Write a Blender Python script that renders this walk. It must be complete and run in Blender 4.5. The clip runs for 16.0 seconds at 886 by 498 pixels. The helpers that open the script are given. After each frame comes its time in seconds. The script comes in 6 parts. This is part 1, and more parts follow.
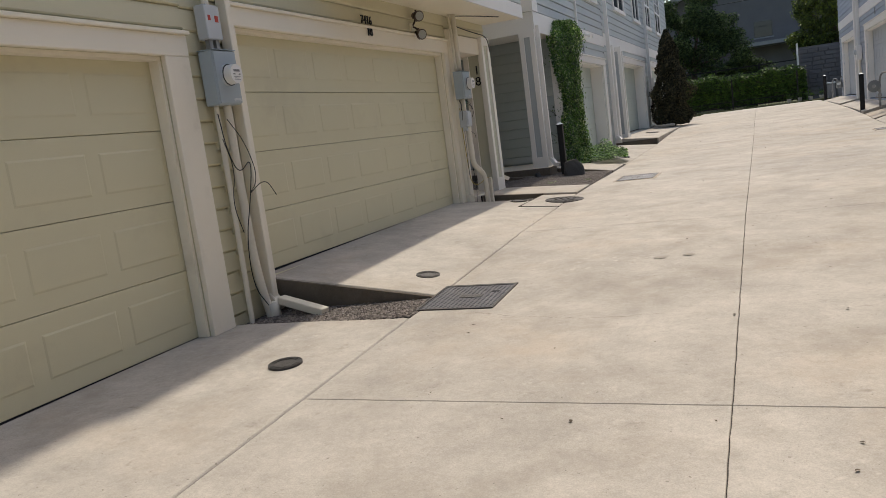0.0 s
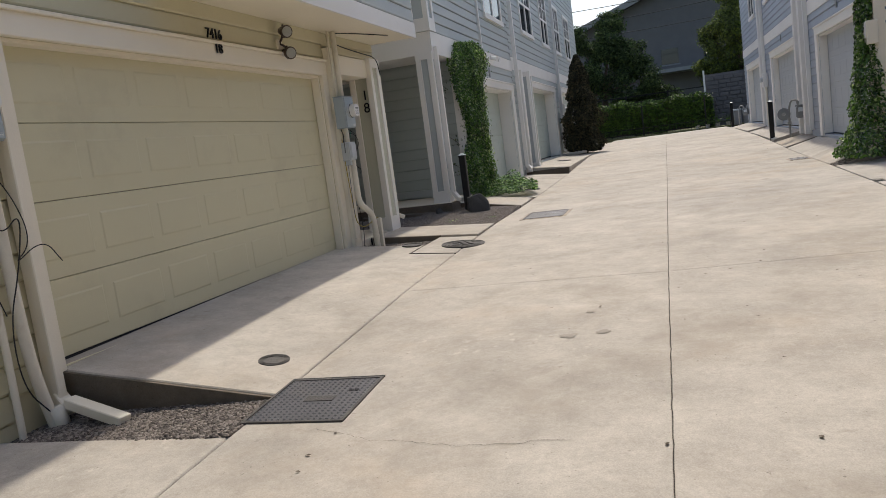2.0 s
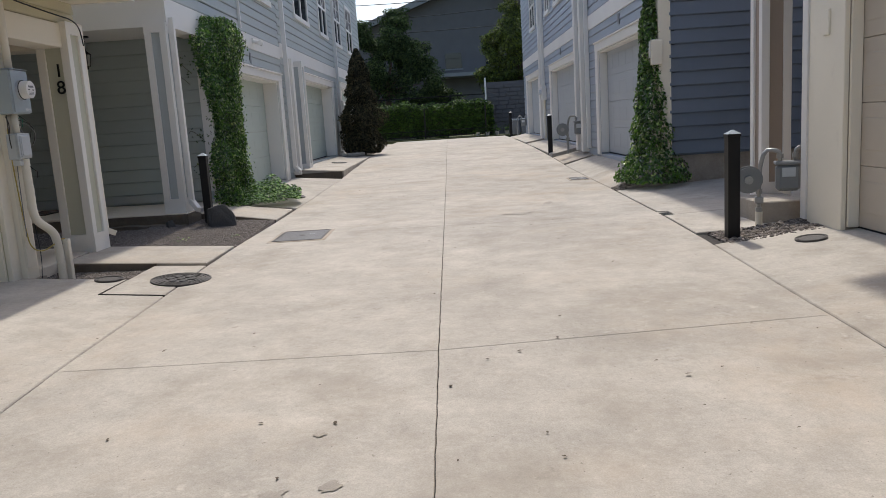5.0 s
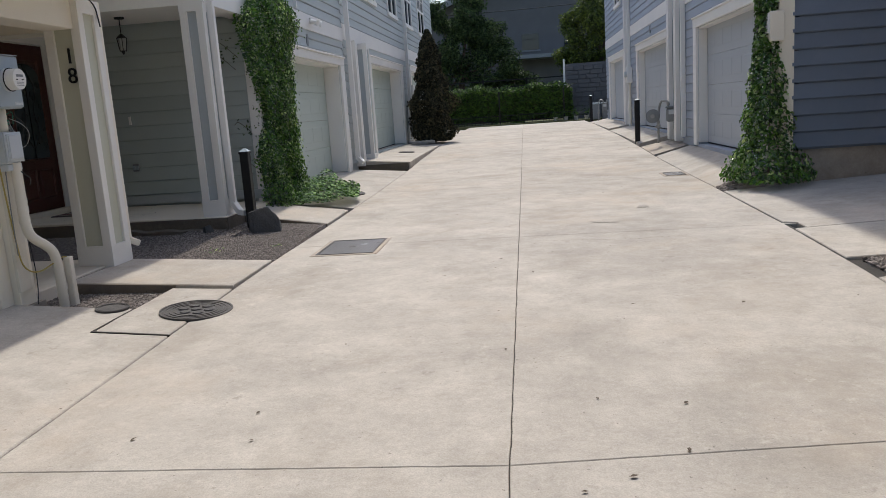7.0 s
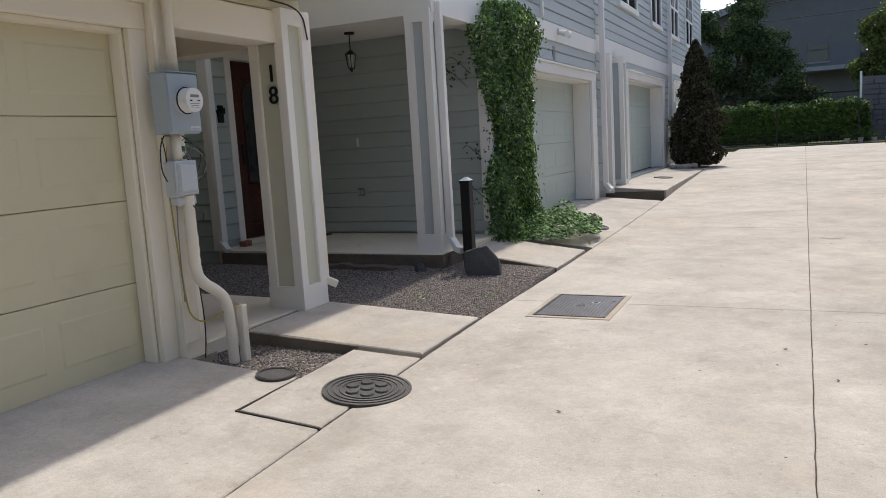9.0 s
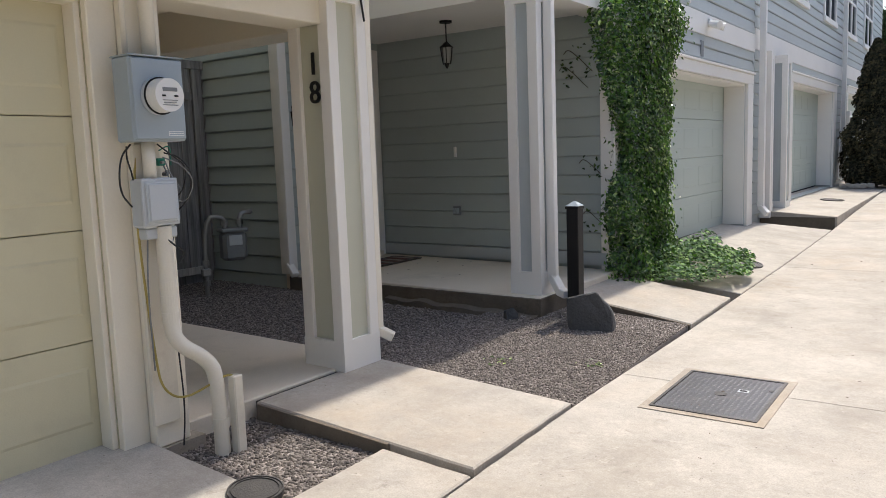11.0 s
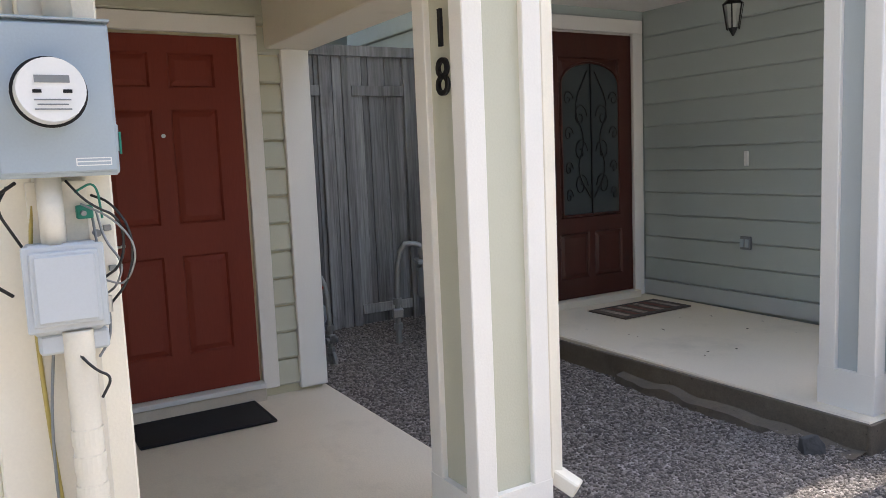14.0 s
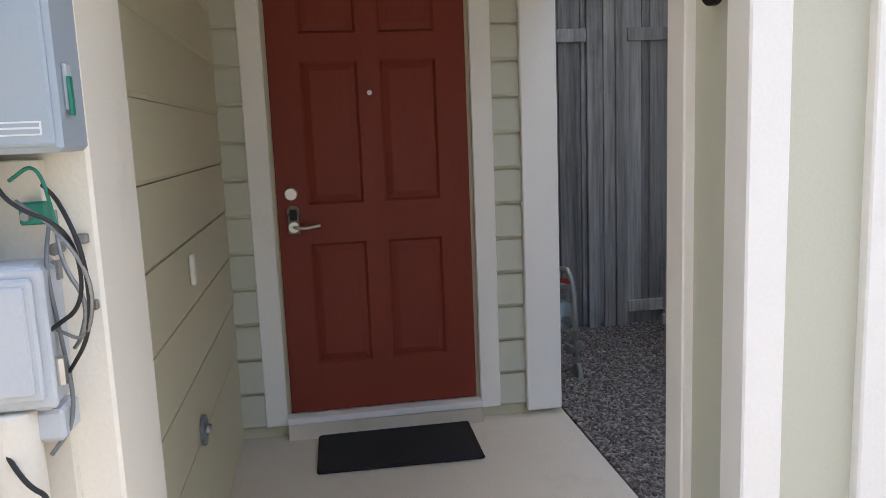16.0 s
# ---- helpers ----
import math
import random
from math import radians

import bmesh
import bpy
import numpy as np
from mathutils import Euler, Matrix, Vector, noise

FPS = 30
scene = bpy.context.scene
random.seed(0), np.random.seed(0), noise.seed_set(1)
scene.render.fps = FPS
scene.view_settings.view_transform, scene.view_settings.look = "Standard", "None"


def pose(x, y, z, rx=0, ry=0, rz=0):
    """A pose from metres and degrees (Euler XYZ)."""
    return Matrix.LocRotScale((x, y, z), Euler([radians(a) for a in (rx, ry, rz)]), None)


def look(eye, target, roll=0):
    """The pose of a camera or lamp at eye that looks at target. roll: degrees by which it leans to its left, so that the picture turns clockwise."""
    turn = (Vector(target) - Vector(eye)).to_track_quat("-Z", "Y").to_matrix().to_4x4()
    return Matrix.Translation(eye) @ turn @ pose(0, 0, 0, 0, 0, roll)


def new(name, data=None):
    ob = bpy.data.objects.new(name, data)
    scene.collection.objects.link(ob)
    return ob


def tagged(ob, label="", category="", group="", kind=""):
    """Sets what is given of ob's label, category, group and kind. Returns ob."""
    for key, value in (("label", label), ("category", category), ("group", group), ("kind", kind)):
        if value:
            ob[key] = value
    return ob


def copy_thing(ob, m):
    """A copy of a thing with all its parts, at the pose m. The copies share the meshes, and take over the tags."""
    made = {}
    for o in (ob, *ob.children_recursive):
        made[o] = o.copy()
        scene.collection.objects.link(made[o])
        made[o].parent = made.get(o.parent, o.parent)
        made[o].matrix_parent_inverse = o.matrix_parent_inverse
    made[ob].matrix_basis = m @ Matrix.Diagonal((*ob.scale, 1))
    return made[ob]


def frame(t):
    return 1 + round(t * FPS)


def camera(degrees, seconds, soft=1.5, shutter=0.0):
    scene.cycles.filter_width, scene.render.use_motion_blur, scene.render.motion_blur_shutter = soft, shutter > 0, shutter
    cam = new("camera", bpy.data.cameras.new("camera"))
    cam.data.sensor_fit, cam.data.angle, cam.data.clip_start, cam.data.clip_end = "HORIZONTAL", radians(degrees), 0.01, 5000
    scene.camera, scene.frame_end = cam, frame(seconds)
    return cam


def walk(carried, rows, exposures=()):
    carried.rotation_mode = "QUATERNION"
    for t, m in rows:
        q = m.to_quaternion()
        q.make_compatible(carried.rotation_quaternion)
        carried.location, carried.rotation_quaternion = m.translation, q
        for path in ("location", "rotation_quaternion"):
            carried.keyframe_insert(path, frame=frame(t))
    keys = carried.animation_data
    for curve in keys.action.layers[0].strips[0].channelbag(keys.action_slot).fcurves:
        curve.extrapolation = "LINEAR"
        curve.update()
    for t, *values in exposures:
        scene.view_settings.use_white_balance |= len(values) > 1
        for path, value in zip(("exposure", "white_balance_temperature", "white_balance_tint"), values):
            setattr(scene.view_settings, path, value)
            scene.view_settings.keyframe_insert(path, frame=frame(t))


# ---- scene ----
cam = camera(60.1, 16.0, soft=0.7)
METRES, EYE, TILT, LEAN, TURN = 11.6, 1.5, 0.0, 0.0, 23.4
ROWS = [
    (0.0, 0.0, 0.0, 0.0, -1.11, -8.4, 7.51),
    (0.5, 0.0062, 0.0301, 0.0008, -3.01, -7.77, 7.85),
    (1.0, 0.0188, 0.0616, 0.0031, -4.45, -7.33, 8.03),
    (1.5, 0.0304, 0.0962, 0.0053, -5.8, -7.29, 7.83),
    (2.0, 0.0443, 0.125, 0.0067, -7.17, -7.48, 7.51),
    (2.5, 0.0584, 0.1541, 0.0081, -9.06, -7.8, 6.47),
    (3.0, 0.0679, 0.1822, 0.0098, -15.13, -8.3, 5.16),
    (3.5, 0.0784, 0.2049, 0.0101, -19.87, -8.42, 4.38),
    (4.0, 0.0934, 0.228, 0.012, -22.7, -8.56, 3.84),
    (6.5, 0.1534, 0.3686, 0.0194, -22.73, -10.83, 3.3),
    (7.0, 0.1653, 0.3986, 0.0219, -17.37, -10.34, 3.86),
    (7.5, 0.1721, 0.4285, 0.0229, -11.56, -9.6, 4.28),
    (8.0, 0.1831, 0.4592, 0.0246, -6.19, -8.91, 4.27),
    (8.5, 0.1966, 0.4918, 0.0265, -1.77, -8.29, 3.9),
    (9.0, 0.2042, 0.5265, 0.0277, 1.59, -7.93, 3.36),
    (11.5, 0.2257, 0.7002, 0.0343, 14.87, -6.82, 2.05),
    (12.0, 0.2242, 0.7319, 0.0369, 18.19, -6.52, 2.2),
    (12.5, 0.2245, 0.7654, 0.0371, 21.73, -6.27, 2.26),
    (13.0, 0.2189, 0.7964, 0.0377, 25.58, -6.28, 2.26),
    (13.5, 0.2147, 0.826, 0.0395, 30.0, -6.42, 2.32),
    (14.0, 0.2134, 0.8556, 0.041, 35.17, -6.71, 2.37),
    (14.5, 0.2029, 0.8827, 0.0404, 41.22, -7.12, 2.33),
    (15.0, 0.1909, 0.9052, 0.0413, 47.65, -7.64, 2.25),
    (15.5, 0.1812, 0.9249, 0.0422, 53.08, -8.15, 2.21),
    (16.0, 0.1641, 0.9411, 0.0412, 57.53, -8.72, 2.26),
]
EXPOSURES = [(0.0, 0.5, 7120, 10), (3.5, 0.5, 6750, 10), (8.0, 0.58, 6550, 10), (9.0, 0.68, 6600, 10), (11.3, 1.1, 6800, 10), (12.5, 1.4, 6950, 10), (13.5, 1.85, 6750, 10), (14.5, 2.08, 6500, 10), (16.0, 2.07, 6450, 10)]
walk(cam, [(t, pose(0, 0, EYE, TILT, LEAN, TURN) @ pose(METRES * x, METRES * y, METRES * z, 90 + pitch, roll, yaw)) for t, x, y, z, yaw, pitch, roll in ROWS],
     exposures=EXPOSURES)

# ---- world and sun ----
SUN = Vector((0.01, 0.60, 1.0)).normalized()
world = bpy.data.worlds.new("sky")
scene.world = world
world.use_nodes = True
wn = world.node_tree.nodes
sky = wn.new("ShaderNodeTexSky")
sky.sky_type = "NISHITA"
sky.sun_disc = False
sky.sun_elevation = math.asin(SUN.z)
sky.sun_rotation = math.atan2(SUN.x, SUN.y)
sky.dust_density, sky.air_density, sky.ozone_density = 2.2, 1.0, 1.0
wn["Background"].inputs[1].default_value = 0.15
world.node_tree.links.new(sky.outputs[0], wn["Background"].inputs[0])
lamp = bpy.data.lights.new("sun", "SUN")
lamp.energy, lamp.angle, lamp.color = 2.1, radians(1.4), (1.0, 0.95, 0.87)
new("sun", lamp).matrix_world = look(SUN * 50, (0, 0, 0))

# ---- materials ----
def material(name, base, rough=0.6, vary=0.12, scale=6.0, bump=0.15, fine=60.0, metal=0.0, dirt=None, stretch=(1, 1, 1), pieces=0.0, spec=0.5):
    """A painted or mineral surface: two scales of tone, optional stains, fine relief, small differences from piece to piece."""
    m = bpy.data.materials.new(name)
    m.use_nodes = True
    n, l = m.node_tree.nodes, m.node_tree.links
    b = n["Principled BSDF"]
    mp = n.new("ShaderNodeMapping")
    mp.inputs["Scale"].default_value = stretch
    geo = n.new("ShaderNodeNewGeometry")
    l.new(geo.outputs["Position"], mp.inputs[0])
    big = n.new("ShaderNodeTexNoise")
    big.inputs["Scale"].default_value, big.inputs["Detail"].default_value = scale * 0.25, 5
    small = n.new("ShaderNodeTexNoise")
    small.inputs["Scale"].default_value, small.inputs["Detail"].default_value = fine, 4
    l.new(mp.outputs[0], big.inputs[0]), l.new(mp.outputs[0], small.inputs[0])
    add = n.new("ShaderNodeMath")
    add.operation = "ADD"
    l.new(big.outputs[0], add.inputs[0])
    half = n.new("ShaderNodeMath")
    half.operation = "MULTIPLY"
    half.inputs[1].default_value = 0.6
    l.new(small.outputs[0], half.inputs[0]), l.new(half.outputs[0], add.inputs[1])
    rng = n.new("ShaderNodeMapRange")
    rng.inputs[1].default_value, rng.inputs[2].default_value = 0.45, 1.15
    rng.inputs[3].default_value, rng.inputs[4].default_value = 1 - vary, 1 + vary
    l.new(add.outputs[0], rng.inputs[0])
    last = rng.outputs[0]
    if pieces:
        info = n.new("ShaderNodeObjectInfo")
        r2 = n.new("ShaderNodeMapRange")
        r2.inputs[3].default_value, r2.inputs[4].default_value = 1 - pieces, 1 + pieces
        l.new(info.outputs["Random"], r2.inputs[0])
        mul = n.new("ShaderNodeMath")
        mul.operation = "MULTIPLY"
        l.new(last, mul.inputs[0]), l.new(r2.outputs[0], mul.inputs[1])
        last = mul.outputs[0]
    tone = n.new("ShaderNodeVectorMath")
    tone.operation = "SCALE"
    tone.inputs[0].default_value = base
    l.new(last, tone.inputs["Scale"])
    col = tone.outputs[0]
    if dirt:
        colour, amount, size, low = dirt
        dn = n.new("ShaderNodeTexNoise")
        dn.inputs["Scale"].default_value, dn.inputs["Detail"].default_value, dn.inputs["Roughness"].default_value = size, 8, 0.65
        l.new(geo.outputs["Position"], dn.inputs[0])
        dr = n.new("ShaderNodeMapRange")
        dr.inputs[1].default_value, dr.inputs[2].default_value, dr.inputs[4].default_value = low, low + 0.22, amount
        l.new(dn.outputs[0], dr.inputs[0])
        mix = n.new("ShaderNodeMix")
        mix.data_type = "RGBA"
        l.new(dr.outputs[0], mix.inputs[0]), l.new(col, mix.inputs[6])
        mix.inputs[7].default_value = (*colour, 1)
        col = mix.outputs[2]
    l.new(col, b.inputs["Base Color"])
    b.inputs["Roughness"].default_value, b.inputs["Metallic"].default_value = rough, metal
    b.inputs["Specular IOR Level"].default_value = spec
    if bump:
        bp = n.new("ShaderNodeBump")
        bp.inputs["Strength"].default_value, bp.inputs["Distance"].default_value = bump, 0.01
        l.new(small.outputs[0], bp.inputs["Height"]), l.new(bp.outputs[0], b.inputs["Normal"])
    return m


def leaf_material(name, base, rough=0.36, gloss=0.5, through_light=0.3):
    """A thin leaf: varied green from leaf to leaf, some light passes through."""
    m = bpy.data.materials.new(name)
    m.use_nodes = True
    n, l = m.node_tree.nodes, m.node_tree.links
    b = n["Principled BSDF"]
    g = n.new("ShaderNodeNewGeometry")
    r = n.new("ShaderNodeValToRGB")
    e = r.color_ramp.elements
    e[0].color = (base[0] * 0.25, base[1] * 0.25, base[2] * 0.25, 1)
    e[1].color = (base[0] * 2.5, base[1] * 2.1, base[2] * 1.7, 1)
    k = r.color_ramp.elements.new(0.55)
    k.color = (*base, 1)
    l.new(g.outputs["Random Per Island"], r.inputs[0])
    l.new(r.outputs[0], b.inputs["Base Color"])
    b.inputs["Roughness"].default_value, b.inputs["Specular IOR Level"].default_value = rough, gloss
    t = n.new("ShaderNodeBsdfTranslucent")
    l.new(r.outputs[0], t.inputs[0])
    mix = n.new("ShaderNodeMixShader")
    mix.inputs[0].default_value = through_light
    l.new(b.outputs[0], mix.inputs[1]), l.new(t.outputs[0], mix.inputs[2])
    l.new(mix.outputs[0], n["Material Output"].inputs[0])
    return m


def concrete(name, base, stain, amount, seed):
    """Broom-finished slab: cloudy tone, pale and dark stains, speckle, pits and faint broom lines."""
    m = bpy.data.materials.new(name)
    m.use_nodes = True
    n, l = m.node_tree.nodes, m.node_tree.links
    b = n["Principled BSDF"]
    geo = n.new("ShaderNodeNewGeometry")
    mp = n.new("ShaderNodeMapping")
    mp.inputs["Location"].default_value = (seed, seed * 1.7, 0)
    l.new(geo.outputs["Position"], mp.inputs[0])
    def nz(scale, detail, rough=0.6, src=None):
        t = n.new("ShaderNodeTexNoise")
        t.inputs["Scale"].default_value, t.inputs["Detail"].default_value, t.inputs["Roughness"].default_value = scale, detail, rough
        l.new((src or mp).outputs[0], t.inputs[0])
        return t.outputs[0]
    def remap(src, a, c, lo, hi):
        r = n.new("ShaderNodeMapRange")
        for k, v in zip((1, 2, 3, 4), (a, c, lo, hi)):
            r.inputs[k].default_value = v
        l.new(src, r.inputs[0])
        return r.outputs[0]
    def times(a, c):
        q = n.new("ShaderNodeMath")
        q.operation = "MULTIPLY"
        l.new(a, q.inputs[0]), l.new(c, q.inputs[1])
        return q.outputs[0]
    def blend(col, fac, to):
        x = n.new("ShaderNodeMix")
        x.data_type = "RGBA"
        l.new(fac, x.inputs[0]), l.new(col, x.inputs[6])
        x.inputs[7].default_value = (*to, 1)
        return x.outputs[2]
    cloud = remap(nz(0.45, 6, 0.7), 0.3, 0.7, 0.80, 1.13)
    mid = times(remap(nz(2.6, 6, 0.62), 0.3, 0.7, 0.87, 1.12), remap(nz(9.0, 5, 0.7), 0.3, 0.7, 0.94, 1.06))
    speck = times(remap(nz(130.0, 3), 0.3, 0.7, 0.88, 1.12), remap(nz(34.0, 4, 0.7), 0.3, 0.7, 0.92, 1.08))
    broom = n.new("ShaderNodeMapping")
    broom.inputs["Scale"].default_value = (2.0, 90.0, 1.0)
    l.new(geo.outputs["Position"], broom.inputs[0])
    lines = remap(nz(1.0, 3, 0.6, broom), 0.3, 0.7, 0.992, 1.008)
    info = n.new("ShaderNodeObjectInfo")
    slab = remap(info.outputs["Random"], 0, 1, 0.965, 1.03)
    tone = n.new("ShaderNodeVectorMath")
    tone.operation = "SCALE"
    tone.inputs[0].default_value = base
    l.new(times(times(times(cloud, mid), times(speck, lines)), slab), tone.inputs["Scale"])
    col = tone.outputs[0]
    col = blend(col, remap(nz(1.15, 9, 0.68), 0.5, 0.78, 0.0, amount), stain)
    col = blend(col, times(remap(nz(7.5, 5, 0.7), 0.6, 0.74, 0.0, 0.5), remap(nz(0.8, 2), 0.45, 0.6, 0.0, 1.0)), (stain[0] * 0.55, stain[1] * 0.55, stain[2] * 0.55))
    col = blend(col, times(remap(nz(0.6, 4, 0.6), 0.52, 0.68, 0.0, 0.45), remap(nz(3.1, 5, 0.7), 0.4, 0.6, 0.3, 1.0)), (base[0] * 1.08, base[1] * 0.94, base[2] * 0.8))
    col = blend(col, times(remap(nz(11.0, 3, 0.75), 0.6, 0.7, 0.0, 0.6), remap(nz(0.5, 3), 0.5, 0.62, 0.0, 1.0)), (base[0] * 1.3, base[1] * 1.3, base[2] * 1.3))
    col = blend(col, remap(nz(38.0, 2), 0.70, 0.76, 0.0, 0.55), (stain[0] * 0.4, stain[1] * 0.4, stain[2] * 0.4))
    col = blend(col, remap(nz(17.0, 4, 0.7), 0.66, 0.8, 0.0, 0.4), (base[0] * 1.35, base[1] * 1.35, base[2] * 1.35))
    l.new(col, b.inputs["Base Color"])
    b.inputs["Roughness"].default_value, b.inputs["Specular IOR Level"].default_value = 0.88, 0.3
    bp = n.new("ShaderNodeBump")
    bp.inputs["Strength"].default_value, bp.inputs["Distance"].default_value = 0.28, 0.005
    l.new(times(speck, mid), bp.inputs["Height"]), l.new(bp.outputs[0], b.inputs["Normal"])
    return m


CONCRETE = concrete("concrete", (0.436, 0.403, 0.358), (0.265, 0.23, 0.188), 0.8, 3.0)
CONCRETE_OLD = concrete("old concrete", (0.38, 0.34, 0.29), (0.16, 0.135, 0.105), 0.8, 11.0)
# Dirt of the cut edges, with their shade put into the colour too.
EDGE = concrete("soil-stained, shade-dark concrete", (0.15, 0.125, 0.098), (0.07, 0.058, 0.045), 0.8, 17.0)
PORCH = material("porch concrete", (0.66, 0.585, 0.475), 0.75, 0.12, 2.0, 0.15, 120.0, dirt=((0.28, 0.25, 0.2), 0.4, 1.5, 0.55))
SOIL = material("soil", (0.12, 0.10, 0.08), 0.95, 0.3, 6.0, 0.6, 40.0)
JOINT = material("joint filler", (0.045, 0.04, 0.035), 0.95, 0.3, 6.0, 0.5, 60.0)
STONES = material("gravel", (0.33, 0.29, 0.265), 0.9, 0.45, 40.0, 0.4, 160.0)
CREAM = material("cream siding paint", (0.605, 0.56, 0.385), 0.6, 0.05, 3.0, 0.12, 140.0, stretch=(1, 1, 3), dirt=((0.35, 0.31, 0.2), 0.25, 1.6, 0.58), pieces=0.03)
CREAM_DOOR = material("cream door paint", (0.65, 0.605, 0.415), 0.5, 0.05, 2.0, 0.06, 160.0, dirt=((0.36, 0.31, 0.21), 0.3, 1.2, 0.56))
WHITE = material("off-white trim paint", (0.85, 0.79, 0.66), 0.5, 0.05, 4.0, 0.1, 120.0, dirt=((0.45, 0.39, 0.3), 0.35, 3.0, 0.6))
WHITE_COOL = material("white trim paint", (0.78, 0.76, 0.72), 0.5, 0.05, 4.0, 0.08, 120.0, dirt=((0.45, 0.42, 0.36), 0.25, 3.0, 0.62))
WHITE_CLEAN = material("fresh white trim paint", (0.84, 0.81, 0.745), 0.5, 0.05, 4.0, 0.1, 120.0, dirt=((0.45, 0.39, 0.3), 0.25, 3.0, 0.62))
SAGE = material("sage panel paint", (0.55, 0.545, 0.43), 0.6, 0.05, 4.0, 0.1, 120.0)
GREY = material("grey-green siding paint", (0.40, 0.45, 0.435), 0.6, 0.06, 3.0, 0.12, 140.0, dirt=((0.25, 0.265, 0.25), 0.3, 1.8, 0.58), pieces=0.04)
GREY_FAR = material("grey siding paint", (0.42, 0.455, 0.45), 0.6, 0.06, 3.0, 0.12, 140.0, pieces=0.04)
PANEL_GREY = material("grey panel paint", (0.42, 0.46, 0.47), 0.6, 0.05, 3.0, 0.1, 140.0)
GREY_DOOR = material("pale green door paint", (0.47, 0.53, 0.48), 0.5, 0.05, 2.0, 0.06, 160.0)
# Blue siding with light put in: end wall toned for shade, fronts for sun.
BLUE_SHADE = material("blue siding paint, shade tone", (0.145, 0.18, 0.235), 0.55, 0.08, 3.0, 0.12, 140.0, dirt=((0.22, 0.25, 0.3), 0.3, 1.8, 0.56), pieces=0.05)
BLUE_LIT = material("blue siding paint, lit tone", (0.30, 0.34, 0.40), 0.55, 0.06, 3.0, 0.1, 140.0, pieces=0.04)
BLUE_DOOR = material("blue-grey door paint", (0.40, 0.43, 0.46), 0.5, 0.05, 2.0, 0.06, 160.0)
TAUPE = material("taupe paint", (0.33, 0.27, 0.22), 0.6, 0.05, 3.0, 0.1, 140.0)
TAN_DOOR = material("tan door paint", (0.52, 0.46, 0.38), 0.5, 0.05, 2.0, 0.06, 160.0)
RED = material("red-brown door paint", (0.195, 0.036, 0.022), 0.5, 0.12, 3.0, 0.15, 150.0, stretch=(1, 1, 0.1), spec=0.22)
DARKWOOD = material("dark stained wood", (0.062, 0.014, 0.009), 0.35, 0.3, 5.0, 0.2, 60.0, stretch=(8, 8, 0.6))
FENCE = material("weathered cedar", (0.30, 0.288, 0.278), 0.9, 0.7, 14.0, 0.9, 20.0, stretch=(3, 3, 0.16), pieces=0.3, dirt=((0.09, 0.08, 0.075), 0.6, 3.0, 0.56))
BLACK = material("black metal", (0.009, 0.009, 0.010), 0.5, 0.2, 8.0, 0.1, 150.0, spec=0.3)
RUBBER = material("black rubber", (0.012, 0.012, 0.015), 0.85, 0.2, 30.0, 0.5, 300.0)
METER = material("grey painted steel", (0.36, 0.42, 0.46), 0.42, 0.06, 3.0, 0.05, 160.0, dirt=((0.25, 0.27, 0.28), 0.25, 4.0, 0.6))
METER_PALE = material("pale grey plastic", (0.50, 0.53, 0.55), 0.45, 0.05, 3.0, 0.04, 160.0)
METER_WHITE = material("white plastic", (0.78, 0.77, 0.74), 0.35, 0.04, 3.0, 0.02, 160.0)
PVC = material("painted pipe", (0.74, 0.69, 0.58), 0.45, 0.07, 6.0, 0.06, 120.0, dirt=((0.4, 0.34, 0.26), 0.4, 5.0, 0.58))
GALV = material("galvanised steel", (0.33, 0.33, 0.32), 0.45, 0.25, 9.0, 0.1, 120.0, metal=0.7)
GASGREY = material("gas meter enamel", (0.20, 0.21, 0.215), 0.5, 0.1, 6.0, 0.08, 120.0)
IRON = material("cast iron", (0.06, 0.057, 0.058), 0.5, 0.35, 12.0, 0.4, 120.0, metal=0.3, dirt=((0.17, 0.15, 0.13), 0.4, 6.0, 0.5))
HATCH = material("steel plate", (0.085, 0.087, 0.10), 0.4, 0.25, 9.0, 0.2, 120.0, metal=0.3, dirt=((0.2, 0.18, 0.16), 0.3, 5.0, 0.54))
WIRE = material("black cable", (0.02, 0.019, 0.018), 0.6, 0.1, 8.0, 0.0)
YELLOW = material("yellow tube", (0.42, 0.32, 0.085), 0.5, 0.1, 8.0, 0.0)
GREEN = material("green clamp", (0.02, 0.22, 0.15), 0.5, 0.1, 8.0, 0.0)
ROCK = material("dark rock", (0.075, 0.075, 0.075), 0.9, 0.35, 12.0, 0.7, 50.0)
LEAF = leaf_material("vine leaf", (0.064, 0.15, 0.028), 0.27, 0.8, 0.25)
LEAF_PALE = leaf_material("pale leaf", (0.25, 0.36, 0.16), 0.3, 0.7)
IVY_PALE = leaf_material("variegated ivy leaf", (0.30, 0.45, 0.27), 0.35, 0.5, 0.3)
HEDGE = leaf_material("hedge leaf", (0.05, 0.105, 0.018), 0.5, 0.35, 0.12)
CONIFER = leaf_material("cypress leaf", (0.062, 0.064, 0.044), 0.9, 0.1, 0.1)
DARKLEAF = leaf_material("tree leaf", (0.05, 0.085, 0.034), 0.7, 0.2, 0.12)
LIGHTLEAF = leaf_material("sunny tree leaf", (0.085, 0.125, 0.026), 0.4, 0.4, 0.2)
BARK = material("bark", (0.10, 0.075, 0.055), 0.9, 0.35, 14.0, 0.7, 40.0, stretch=(4, 4, 0.7))
ROOF = material("roof shingle", (0.07, 0.067, 0.065), 0.9, 0.3, 12.0, 0.4, 50.0)
HOUSEWALL = material("dark grey house siding", (0.115, 0.115, 0.12), 0.8, 0.12, 6.0, 0.2, 40.0)
